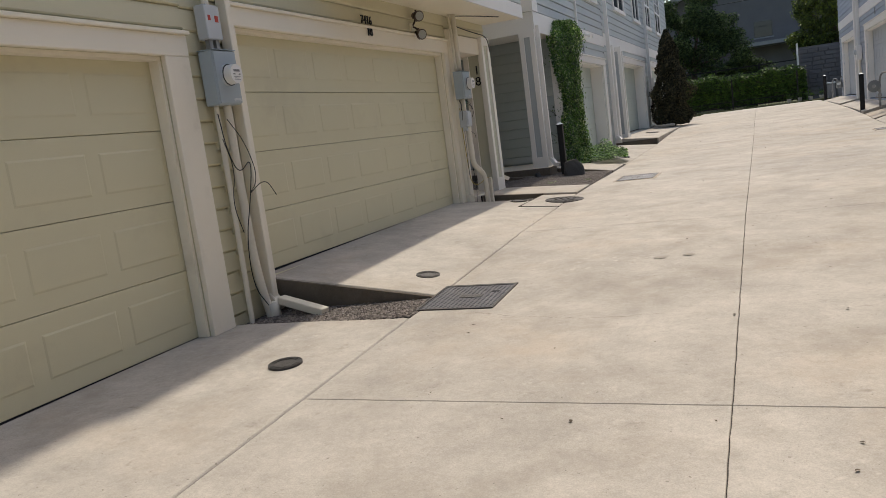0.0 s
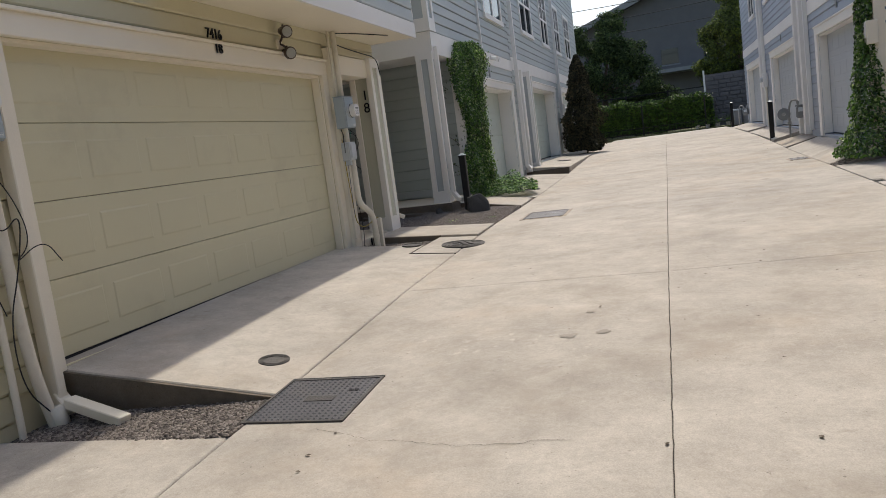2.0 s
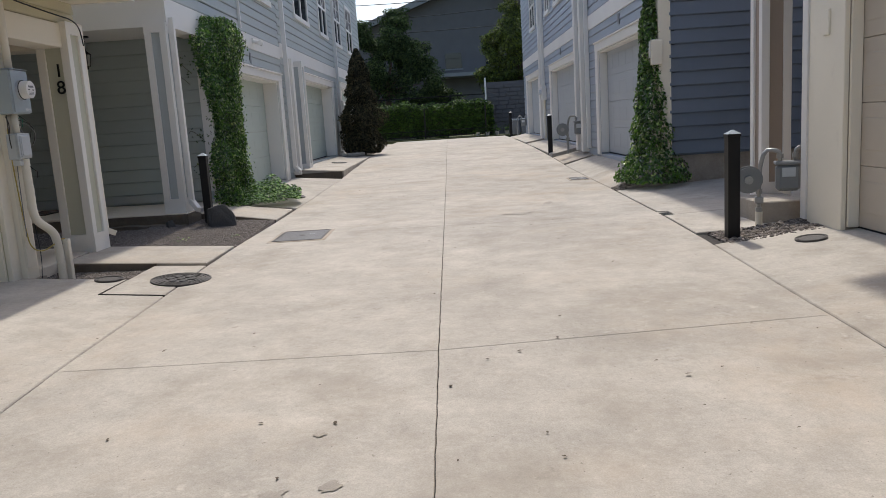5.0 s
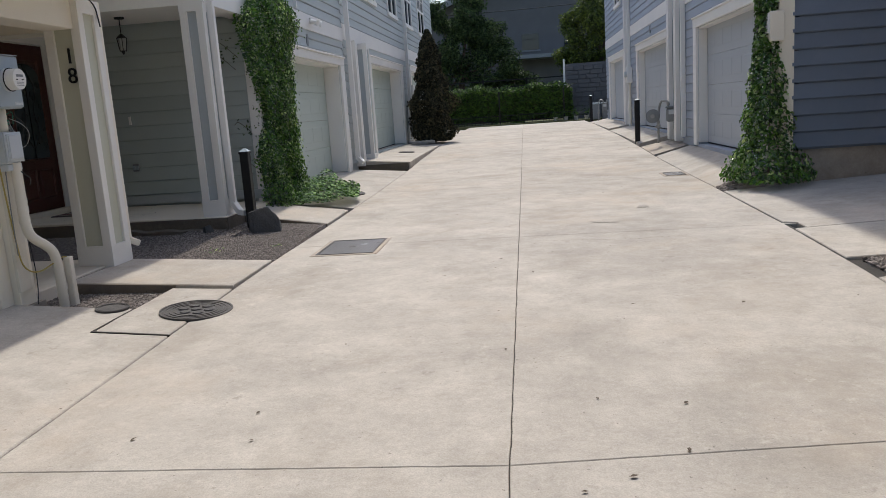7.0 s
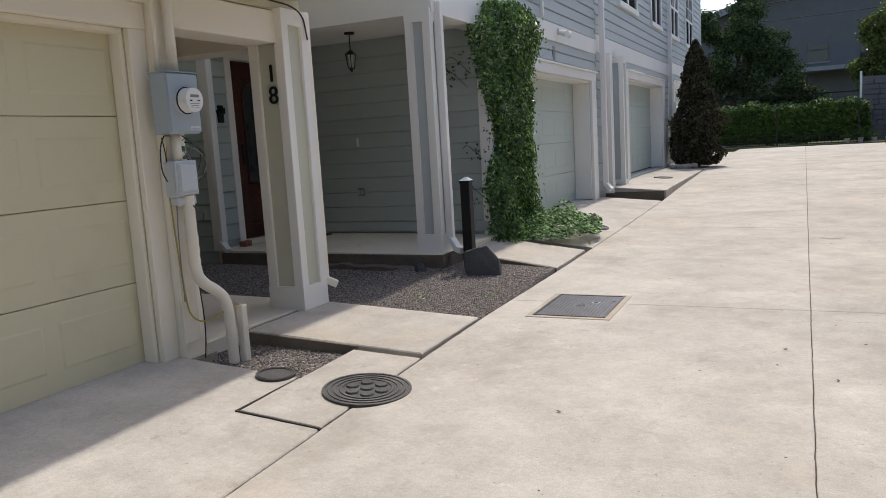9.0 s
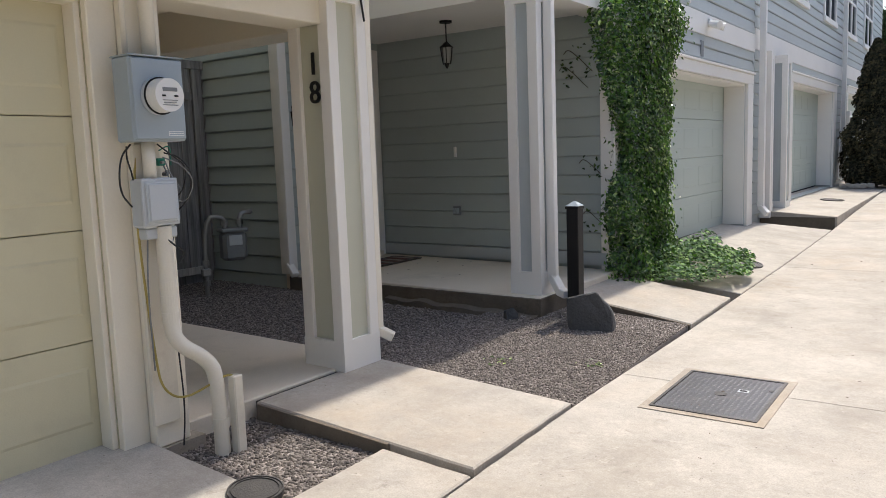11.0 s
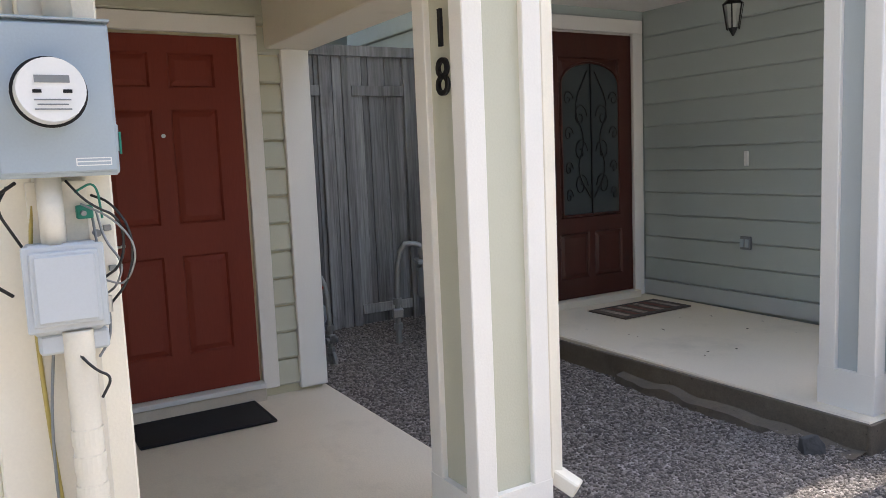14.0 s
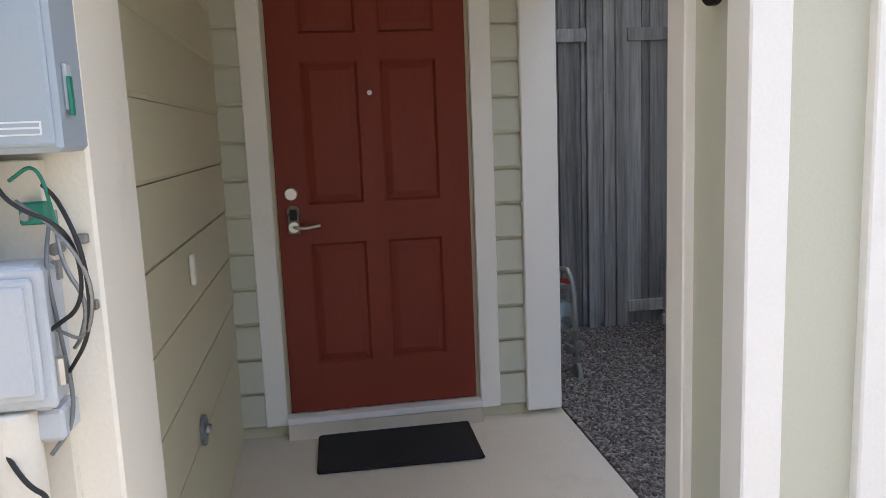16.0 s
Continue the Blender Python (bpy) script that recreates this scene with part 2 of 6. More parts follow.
PALE_STONE = material("pale stone", (0.42, 0.39, 0.35), 0.9, 0.2, 8.0, 0.4, 50.0)
GRASS = material("dry lawn", (0.10, 0.11, 0.05), 0.95, 0.4, 3.0, 0.5, 60.0)
RED_TAG = material("red tag", (0.45, 0.05, 0.03), 0.6, 0.1, 8.0, 0.0)
SILVER = material("satin nickel", (0.55, 0.53, 0.50), 0.3, 0.05, 8.0, 0.0, metal=0.9)
MAT_STRIPE = material("faded mat print", (0.30, 0.25, 0.22), 0.95, 0.8, 60.0, 0.5, 90.0)
MAT_RED = material("faded red mat print", (0.15, 0.06, 0.045), 0.95, 0.8, 60.0, 0.5, 90.0)
NICKEL_DARK = material("aged bronze", (0.16, 0.13, 0.10), 0.35, 0.15, 8.0, 0.0, metal=0.85)
MAT_BROWN = material("woven mat", (0.10, 0.075, 0.06), 0.95, 0.6, 60.0, 0.5, 120.0)
WARMLAMP = material("dull lamp glass", (0.35, 0.36, 0.34), 0.2, 0.1, 8.0, 0.0)


def glassy(name, tint, rough):
    m = bpy.data.materials.new(name)
    m.use_nodes = True
    b = m.node_tree.nodes["Principled BSDF"]
    b.inputs["Base Color"].default_value = (*tint, 1)
    b.inputs["Roughness"].default_value = rough
    b.inputs["IOR"].default_value = 1.5
    nz = m.node_tree.nodes.new("ShaderNodeTexNoise")
    nz.inputs["Scale"].default_value = 1.3
    bp = m.node_tree.nodes.new("ShaderNodeBump")
    bp.inputs["Strength"].default_value, bp.inputs["Distance"].default_value = 0.1, 0.02
    m.node_tree.links.new(nz.outputs[0], bp.inputs["Height"])
    m.node_tree.links.new(bp.outputs[0], b.inputs["Normal"])
    return m


PANE = glassy("window glass", (0.02, 0.024, 0.03), 0.03)
DOORGLASS = glassy("dark door glass", (0.045, 0.055, 0.058), 0.15)

# ---- building tools ----
def road_z(y):
    ys = (-30, -6, 0, 5, 7.75, 10.8, 13, 17, 20, 22.2, 26.4, 34, 60, 400)
    zs = (-1.0, -0.28, 0.0, 0.245, 0.385, 0.43, 0.45, 0.50, 0.56, 0.64, 0.75, 0.86, 1.0, 1.0)
    return float(np.interp(y, ys, zs))


def mesh_of(name, bm, mat, smooth=False):
    bmesh.ops.recalc_face_normals(bm, faces=bm.faces)
    me = bpy.data.meshes.new(name)
    bm.to_mesh(me)
    bm.free()
    if smooth:
        for p in me.polygons:
            p.use_smooth = True
    me.materials.append(mat)
    return me


def part(name, bm, mat, parent=None, label="", smooth=False):
    ob = new(name, mesh_of(name, bm, mat, smooth))
    ob.parent = parent
    return tagged(ob, label)


def holder(name, at, label, category, group="", kind=""):
    ob = new(name)
    ob.empty_display_size = 0.1
    ob.matrix_world = pose(*at) if len(at) > 3 or len(at) == 3 else at
    bpy.context.view_layer.update()
    return tagged(ob, label, category, group, kind)


def whole(name, bm, mat, label, category, group="", kind="", smooth=False):
    return tagged(part(name, bm, mat, None, "", smooth), label, category, group, kind)


def box(bm, x0, y0, z0, x1, y1, z1, bevel=0.0):
    made = bmesh.ops.create_cube(bm, size=1, matrix=Matrix.LocRotScale(((x0 + x1) / 2, (y0 + y1) / 2, (z0 + z1) / 2), None, (abs(x1 - x0), abs(y1 - y0), abs(z1 - z0))))
    if bevel:
        edges = list({e for v in made["verts"] for e in v.link_edges})
        bmesh.ops.bevel(bm, geom=edges, offset=bevel, segments=1, affect="EDGES")
    return bm


def boxes(*many, bevel=0.0):
    bm = bmesh.new()
    for b in many:
        box(bm, *b, bevel=bevel)
    return bm


def rod(bm, a, b, r, n=10, r2=None):
    a, b = Vector(a), Vector(b)
    d = b - a
    m = Matrix.Translation((a + b) / 2) @ d.to_track_quat("Z", "Y").to_matrix().to_4x4()
    bmesh.ops.create_cone(bm, cap_ends=True, segments=n, radius1=r, radius2=r if r2 is None else r2, depth=d.length, matrix=m)
    return bm


def tube(points, r, n=8, rounds=3):
    """A bent pipe or cable along points, its corners rounded."""
    pts = [Vector(p) for p in points]
    for _ in range(rounds):
        out = [pts[0]]
        for a, b in zip(pts, pts[1:]):
            out += [a.lerp(b, 0.25), a.lerp(b, 0.75)]
        pts = out + [pts[-1]]
    bm = bmesh.new()
    rings = []
    up = Vector((0.31, 0.42, 0.85))
    for i, p in enumerate(pts):
        d = (pts[min(i + 1, len(pts) - 1)] - pts[max(i - 1, 0)]).normalized()
        u = up - d * up.dot(d)
        if u.length < 0.05:
            u = Vector((1, 0, 0)) - d * d.x
        u.normalize()
        up = u
        v = d.cross(u)
        rings.append([bm.verts.new(p + r * (math.cos(k * math.tau / n) * u + math.sin(k * math.tau / n) * v)) for k in range(n)])
    for a, b in zip(rings, rings[1:]):
        for k in range(n):
            bm.faces.new((a[k], a[(k + 1) % n], b[(k + 1) % n], b[k]))
    bm.faces.new(rings[0]), bm.faces.new(rings[-1])
    return bm


BOARD = {}
FACING = {"+x": -90, "-x": 90, "-y": 180, "+y": 0}


def board_mesh(length, height, mat, lip):
    key = (round(length, 2), round(height, 3), mat.name, lip)
    if key not in BOARD:
        bm = bmesh.new()
        gap = 0.011 if lip >= 0.03 else 0.006 if lip > 0.02 else 0.003
        prof = [(0, gap), (lip - 0.009, gap), (lip, gap + 0.012), (0.014, height), (0, height)]
        a = [bm.verts.new((0, y, z)) for y, z in prof]
        b = [bm.verts.new((length, y, z)) for y, z in prof]
        for k in range(5):
            bm.faces.new((a[k], a[(k + 1) % 5], b[(k + 1) % 5], b[k]))
        bm.faces.new(a), bm.faces.new(b)
        BOARD[key] = mesh_of("siding_board", bm, mat)
    return BOARD[key]


def siding(wall, facing, plane, lo, hi, z0, z1, mat, step=0.17, lip=0.03):
    """Lapped boards on a wall that faces +x, -x, +y or -y, from lo to hi along it."""
    rows = max(1, round((z1 - z0) / step))
    h = (z1 - z0) / rows
    me = board_mesh(hi - lo, h, mat, lip)
    for i in range(rows):
        ob = new("siding_board", me)
        ob.parent = wall
        z = z0 + i * h
        tilt = random.uniform(-0.03, 0.03)
        at = {"+x": (plane, hi), "-x": (plane, lo), "-y": (hi, plane), "+y": (lo, plane)}[facing]
        ob.matrix_local = pose(*at, z, 0, tilt, FACING[facing])


def slab_mesh(x0, x1, y0, y1, zf, thick, nx=2, ny=6, chamfer=0.008):
    x0, x1, y0, y1 = x0 + chamfer, x1 - chamfer, y0 + chamfer, y1 - chamfer
    bm = bmesh.new()
    xs, ys = np.linspace(x0, x1, nx + 1), np.linspace(y0, y1, ny + 1)
    g = [[bm.verts.new((x, y, zf(x, y))) for y in ys] for x in xs]
    for i in range(nx):
        for j in range(ny):
            bm.faces.new((g[i][j], g[i + 1][j], g[i + 1][j + 1], g[i][j + 1]))
    loop = [g[i][0] for i in range(nx + 1)] + [g[nx][j] for j in range(1, ny + 1)] + [g[i][ny] for i in range(nx - 1, -1, -1)] + [g[0][j] for j in range(ny - 1, 0, -1)]
    def ring(off, dz):
        out = []
        for v in loop:
            x = v.co.x + (off if v.co.x == g[nx][0].co.x else 0) - (off if v.co.x == g[0][0].co.x else 0)
            y = v.co.y + (off if v.co.y == g[0][ny].co.y else 0) - (off if v.co.y == g[0][0].co.y else 0)
            out.append(bm.verts.new((x, y, v.co.z - dz)))
        return out
    r1, r2 = ring(chamfer, chamfer), ring(chamfer, thick)
    for a, b in ((loop, r1), (r1, r2)):
        for k in range(len(loop)):
            q = (k + 1) % len(loop)
            bm.faces.new((a[k], a[q], b[q], b[k]))
    return bm


def quad_cloud(name, centres, normals, sizes, mat, fold=0.25, slim=0.55, seed=1):
    """Many small folded leaves as one mesh: centres and normals are n x 3 arrays."""
    rng = np.random.default_rng(seed)
    n = len(centres)
    r = rng.normal(size=(n, 3))
    t = np.cross(normals, r)
    t /= np.linalg.norm(t, axis=1, keepdims=True) + 1e-9
    s = np.cross(normals, t)
    L = sizes[:, None]
    tip, base = centres + t * L * 0.5, centres - t * L * 0.5
    lift = normals * L * fold
    left, right = centres + s * L * slim * 0.5 + lift, centres - s * L * slim * 0.5 + lift
    verts = np.stack([base, left, tip, right], 1).reshape(-1, 3)
    k = np.arange(n)[:, None] * 4
    faces = np.concatenate([k + [0, 1, 2], k + [0, 2, 3]], 0)
    me = bpy.data.meshes.new(name)
    me.from_pydata(verts.tolist(), [], faces.tolist())
    me.materials.append(mat)
    return new(name, me)

# ---- ground, road, drives ----
def ground_sheet():
    bm = bmesh.new()
    xs = [-400, -60, -12, -4.6, -2.7, 2.4, 4.5, 12, 60, 400]
    ys = [-400, -60, -30, -6, -2, 0, 2, 5, 7.75, 10.8, 13, 17, 20, 22.2, 26.4, 34, 39, 60, 400]
    g = [[bm.verts.new((x, y, road_z(max(y, -30)) - 0.16)) for y in ys] for x in xs]
    for i in range(len(xs) - 1):
        for j in range(len(ys) - 1):
            bm.faces.new((g[i][j], g[i + 1][j], g[i + 1][j + 1], g[i][j + 1]))
    return whole("ground", bm, SOIL, "bare brown soil under the paving", "ground", kind="structure")


ground_sheet()
XC, XL, XR, XN = -0.2, -2.51, 2.38, 2.25
JOINTS = [-22, -17.15, -13.0, -8.85, -4.7, -0.65, 3.42, 7.77, 12.62, 17.1, 21.4, 25.7, 30.0, 34.3, 38.6]


def settled(ob):
    """Bend a slab's edges to the real run of the joints, which wander a little, with chipped arrises."""
    for v in ob.data.vertices:
        x, y = v.co.x, v.co.y
        if x < XC:
            w = (XC - x) / (XC - XL) if x > XL else max(0.0, (x + 4.25) / (XL + 4.25))
            v.co.x += w * (float(np.interp(y, (0, 2, 7.5, 9.0, 10.8, 12, 14, 18), (-2.45, -2.44, -2.422, -2.45, -2.503, -2.53, -2.51, -2.51))) - XL)
        else:
            side = XN if y < 12.63 else XR
            w = (x - XC) / (side - XC) if x < side else max(0.0, 1 - (x - side) / 1.0)
            v.co.x += w * (float(np.interp(y, (0, 8, 10.7, 12.6, 12.64, 16), (2.12, 2.16, 2.28, 2.35, 2.35, 2.4))) - side)
            v.co.y += 0.105 * min(x - XC, 2.5) * max(0.0, 1 - abs(y - 7.77) / 4)
        v.co.x += 0.0035 * noise.noise((x * 3, y * 9, 1.0)) + 0.002 * noise.noise((x * 3, y * 31, 4.0))
        v.co.y += 0.0035 * noise.noise((x * 9, y * 3, 7.0)) + 0.002 * noise.noise((x * 31, y * 3, 9.0))
    return ob


road = holder("road", (0, 0, 0), "pale sun-bleached concrete alley with dark joints", "road", kind="structure")
for y0, y1 in zip(JOINTS, JOINTS[1:]):
    for x0, x1 in ((XL, XC), (XC, XN if y1 < 13 else XR)):
        near = -1 < y0 < 17
        settled(part("concrete_slab", slab_mesh(x0 + 0.0025, x1 - 0.0025, y0 + 0.003, y1 - 0.003, lambda x, y: road_z(y), 0.14, 40 if near else 4, 80 if near else 8, 0.003), CONCRETE, road))
part("joint_filler", slab_mesh(XL - 0.02, XR + 0.02, -22, 38.6, lambda x, y: road_z(y) - 0.014, 0.1, 1, 60), JOINT, road)


SURFACES = []


def lying(x, y):
    """The pose of a thing that lies on the paving at x, y, tilted with it."""
    zf = next((s[4] for s in SURFACES if s[0] <= x <= s[1] and s[2] <= y <= s[3]), lambda p, q: road_z(q))
    e = 0.15
    up = Vector((-(zf(x + e, y) - zf(x - e, y)) / 2 / e, -(zf(x, y + e) - zf(x, y - e)) / 2 / e, 1)).normalized()
    return Matrix.Translation((x, y, zf(x, y) + 0.002)) @ Vector((0, 0, 1)).rotation_difference(up).to_matrix().to_4x4()


def drive(name, x0, x1, y0, y1, c00, c10, c01, c11, mat, label, thick=0.35):
    """A sloping slab: heights at (x0,y0), (x1,y0), (x0,y1), (x1,y1)."""
    def zf(x, y):
        u, v = (x - x0) / (x1 - x0), (y - y0) / (y1 - y0)
        a, b = c00 * (1 - v) + c01 * v, c10 * (1 - v) + c11 * v
        bow = road_z(y) - road_z(y0) * (1 - v) - road_z(y1) * v
        if x1 < 0:
            b += bow
        else:
            a += bow
        return a * (1 - u) + b * u
    SURFACES.insert(0, (x0, x1, y0, y1, zf))
    return settled(whole(name, slab_mesh(x0 + 0.003, x1 - 0.003, y0 + 0.003, y1 - 0.003, zf, thick, 12, 40), mat, label, "driveway", "garage drives", "structure"))


drive("driveway", -4.25, XL - 0.008, -0.6, 4.88, 0.20, road_z(-0.6), 0.22, road_z(4.88), CONCRETE, "pale concrete garage drive beside a gravel strip")
drive("driveway", -4.25, XL - 0.008, 5.43, 10.22, 0.53, road_z(5.43), 0.55, road_z(10.22), CONCRETE, "raised pale concrete garage drive with a clean cut edge")
whole("driveway_edge", slab_mesh(-4.2, -2.47, 5.405, 5.43, lambda x, y: 0.522 + (x + 4.25) / 1.8 * (road_z(5.43) - 0.53), 0.34, 6, 1, 0.002), EDGE, "dirty cut edge of the raised drive, darkened for shade", "trim", kind="structure")
drive("driveway", -3.03, XL - 0.008, 9.64, 10.86, 0.459, road_z(9.64) + 0.006, 0.463, road_z(10.86) + 0.006, CONCRETE, "small concrete pad round a manhole", 0.2)
for nm, a, b, c, d in (("pad_joint", -3.042, XL, 9.628, 9.642), ("pad_joint", -3.042, -3.03, 9.63, 10.24)):
    settled(whole(nm, slab_mesh(a, b, c, d, lambda x, y: 0.4605 + (x + 3.03) * (road_z(9.64) - 0.455) / (XL + 3.03), 0.02, 20, 12, 0.0005), JOINT, "dark joint round the manhole pad", "joint", kind="structure"))
# The step's shade is put into this strip's dark colour.
whole("driveway_edge", boxes((-3.95, 20.885, 0.5, -2.55, 20.9, 0.71)), EDGE, "dark step of the raised drive, shade put into the colour", "trim", kind="structure")
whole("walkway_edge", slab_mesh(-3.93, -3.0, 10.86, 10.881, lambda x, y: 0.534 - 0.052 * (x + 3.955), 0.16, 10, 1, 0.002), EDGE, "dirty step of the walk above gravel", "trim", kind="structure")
whole("floor_joint", boxes((-3.985, 10.9, 0.4, -3.95, 11.88, 0.531)), JOINT, "dark open joint between porch floor and walk", "joint", kind="structure")
drive("walkway", -3.955, XL - 0.008, 10.88, 11.92, 0.54, road_z(10.8) + 0.03, 0.54, road_z(11.9) + 0.02, CONCRETE, "pale concrete walk to the front porch")
drive("walkway", -3.66, XL - 0.008, 13.98, 15.1, 0.66, road_z(14) + 0.03, 0.66, road_z(15.1) + 0.03, CONCRETE, "pale concrete walk beside a gravel bed")
drive("driveway", -4.0, XL - 0.008, 15.45, 20.42, 0.66, road_z(15.45), 0.70, road_z(20.42), CONCRETE, "pale concrete garage drive under a creeping vine")
drive("driveway", -4.0, XL - 0.008, 20.9, 27.6, 0.84, road_z(21.2) + 0.12, 0.84, road_z(27.6), CONCRETE, "raised concrete garage drive with a dark shaded step")
drive("driveway", -4.0, XL - 0.008, 27.64, 36, 0.9, road_z(27.6), 0.95, road_z(36), CONCRETE, "concrete garage drive far along the alley")
drive("driveway", -4.25, XL - 0.008, -12, -0.64, -0.3, -0.55, 0.1, road_z(-0.64), CONCRETE, "concrete garage drive")
drive("driveway", XN + 0.008, 3.6, -12, 4.9, road_z(-12), -0.2, road_z(4.9), 0.4, CONCRETE, "concrete garage drive")
drive("driveway", XN + 0.008, 3.6, 4.94, 10.33, road_z(4.94), 0.55, road_z(10.3), 0.57, CONCRETE, "pale concrete garage drive with a worn edge")
drive("walkway", XN + 0.008, 7.2, 10.97, 12.32, road_z(11) + .01, 0.58, road_z(12.3) + .01, 0.62, CONCRETE, "pale concrete walk between two buildings")
drive("walkway", XR + 0.008, 7.2, 12.34, 15.1, road_z(12.3) + .01, 0.66, road_z(15.1) + .01, 0.76, CONCRETE, "pale concrete walk along the blue wall")
drive("driveway", XR + 0.008, 3.4, 15.6, 20.4, road_z(15.6), 0.80, road_z(20.4), 0.84, CONCRETE, "pale concrete garage drive beside a climbing vine")
drive("driveway", XR + 0.008, 3.4, 20.65, 22.4, road_z(20.7), 0.84, road_z(22.4), 0.84, CONCRETE_OLD, "worn concrete patch below the gas meter")
drive("driveway", XR + 0.008, 3.4, 22.6, 28.9, road_z(22.6) + 0.06, 0.93, road_z(28.9), 0.95, CONCRETE, "raised concrete garage drive")
drive("driveway", XR + 0.008, 3.4, 28.94, 36, road_z(28.9) + 0.05, 1.0, road_z(36), 1.02, CONCRETE, "raised concrete garage drive far along the alley")

# ---- buildings on the cream side ----
def garage_door(name, x, y0, y1, z0, z1, mat, face, label, across=7, rows=4):
    """A sectional door in the plane x; face is +1 or -1, the way it looks."""
    door = holder(name, (x, (y0 + y1) / 2, z0), label, "garage door", "garage doors")
    h, L = (z1 - z0) / rows, y1 - y0
    w = L / across
    made = None
    for i in range(rows):
        if made is None:
            bm = bmesh.new()
            box(bm, -0.02, -L / 2, 0.002, 0.02, L / 2, h - 0.002, bevel=0.004)
            for k in range(across):
                c = -L / 2 + (k + 0.5) * w
                a, b, lo, hi = c - w * 0.42, c + w * 0.42, h * 0.24, h * 0.77
                fx = 0.02 * face
                for p0, p1, q0, q1, d in ((a, b, lo, hi, 0.0048),):
                    v = [bm.verts.new((fx, p, q)) for p, q in ((p0, q0), (p1, q0), (p1, q1), (p0, q1))]
                    t = [bm.verts.new((fx + d * face, p, q)) for p, q in ((p0 + 0.014, q0 + 0.014), (p1 - 0.014, q0 + 0.014), (p1 - 0.014, q1 - 0.014), (p0 + 0.014, q1 - 0.014))]
                    bm.faces.new(t)
                    for e in range(4):
                        bm.faces.new((v[e], v[(e + 1) % 4], t[(e + 1) % 4], t[e]))
            ob = part("door_section", bm, mat, door)
            made = ob.data
        else:
            ob = new("door_section", made)
            ob.parent = door
        ob.matrix_local = pose(0, 0, i * h)
    # Added unseen backing that blocks light leaking through the section gaps.
    part("light_block", boxes((-0.03 * face - 0.005, -L / 2, 0.0, -0.03 * face + 0.005, L / 2, h * rows)), TAUPE, door)
    part("rubber_seal", boxes((-0.015, -L / 2, -0.02, 0.015, L / 2, 0.004)), RUBBER, door)
    return door


def garage_front(tag, wx, face, y0, y1, z0, z1, door_mat, trim, siding_mat, lo, hi, top, label, band=None, depth=0.2, recess=0.1, cas=0.13, head=0.16, upto=None, across=7, cas_hi=None):
    """The wall of one unit with its garage opening: wall pieces, casings, door, boards."""
    back = wx - face * depth
    xs = (min(back, wx), max(back, wx))
    wall = whole("wall_" + tag, boxes((xs[0], lo, -0.8, xs[1], y0, top), (xs[0], y1, -0.8, xs[1], hi, top), (xs[0], y0, z1, xs[1], y1, top), (xs[0], y0, -0.8, xs[1], y1, z0 - 0.03)), siding_mat, label, "wall", kind="structure")
    facing = "+x" if face > 0 else "-x"
    cas_hi = cas_hi or cas
    t = 0.045
    def trimbox(a, b, c, d, p=t):
        return boxes((min(wx, wx + face * p), a, c, max(wx, wx + face * p), b, d), bevel=0.006)
    def lining(a, b, c, d):
        return boxes((min(wx - face * (recess - 0.004), wx - face * 0.004), a, c, max(wx - face * (recess - 0.004), wx - face * 0.004), b, d), bevel=0.003)
    casing = holder("door_casing", (wx, y0, z0), "painted timber casing round the garage opening", "casing", kind="structure")
    for nm, bm in (("jamb", trimbox(y0 - cas, y0, z0 - 0.05, z1)), ("jamb", trimbox(y1, y1 + cas_hi, z0 - 0.05, z1)), ("head", trimbox(y0 - cas, y1 + cas_hi, z1, z1 + head, t + 0.004)), ("head_cap", trimbox(y0 - cas - 0.02, y1 + cas_hi + 0.02, z1 + head, z1 + head + 0.03, t + 0.03)),
                   ("stop", lining(y0, y0 + 0.03, z0, z1 - 0.03)), ("stop", lining(y1 - 0.03, y1, z0, z1 - 0.03)), ("stop", lining(y0, y1, z1 - 0.03, z1))):
        ob = part(nm, bm, trim, casing)
        ob.matrix_parent_inverse = casing.matrix_world.inverted()
    garage_door("garage_door", wx - face * (recess + 0.02), y0 + 0.005, y1 - 0.005, z0, z1, door_mat, face, "closed sectional garage door with raised panels", across)
    b0 = band[0] if band else (upto or top)
    if z1 + head + 0.04 < b0:
        siding(wall, facing, wx, y0 - cas, y1 + cas_hi, z1 + head + 0.04, b0, siding_mat)
    if lo < y0 - cas - 0.02:
        siding(wall, facing, wx, lo, y0 - cas, z0 - 0.1, b0, siding_mat)
    if hi > y1 + cas_hi + 0.02:
        siding(wall, facing, wx, y1 + cas_hi, hi, z0 - 0.1, b0, siding_mat)
    if band:
        whole("trim_band", boxes((min(wx, wx + face * 0.035), lo, band[0], max(wx, wx + face * 0.035), hi, band[1])), trim, "white painted belt board below the upper storey", "trim", kind="structure")
        siding(wall, facing, wx, lo, hi, band[1], top, siding_mat)
    return wall


WA = -4.0
garage_front("cream_south", WA, 1, -0.35, 4.56, 0.22, 2.34, CREAM_DOOR, WHITE, CREAM, -4.0, 5.0, 7.0, "cream lap-sided wall above a garage", cas=0.17, cas_hi=0.26)
garage_front("cream_mid", WA, 1, 5.45, 10.08, 0.53, 2.62, CREAM_DOOR, WHITE, CREAM, 5.0, 10.4, 7.0, "cream lap-sided wall above a garage", cas=0.12, cas_hi=0.14)
whole("wall_cream_far_south", boxes((-4.2, -14, -1, -4.0, -4.0, 7.0)), CREAM, "cream wall", "wall", kind="structure")

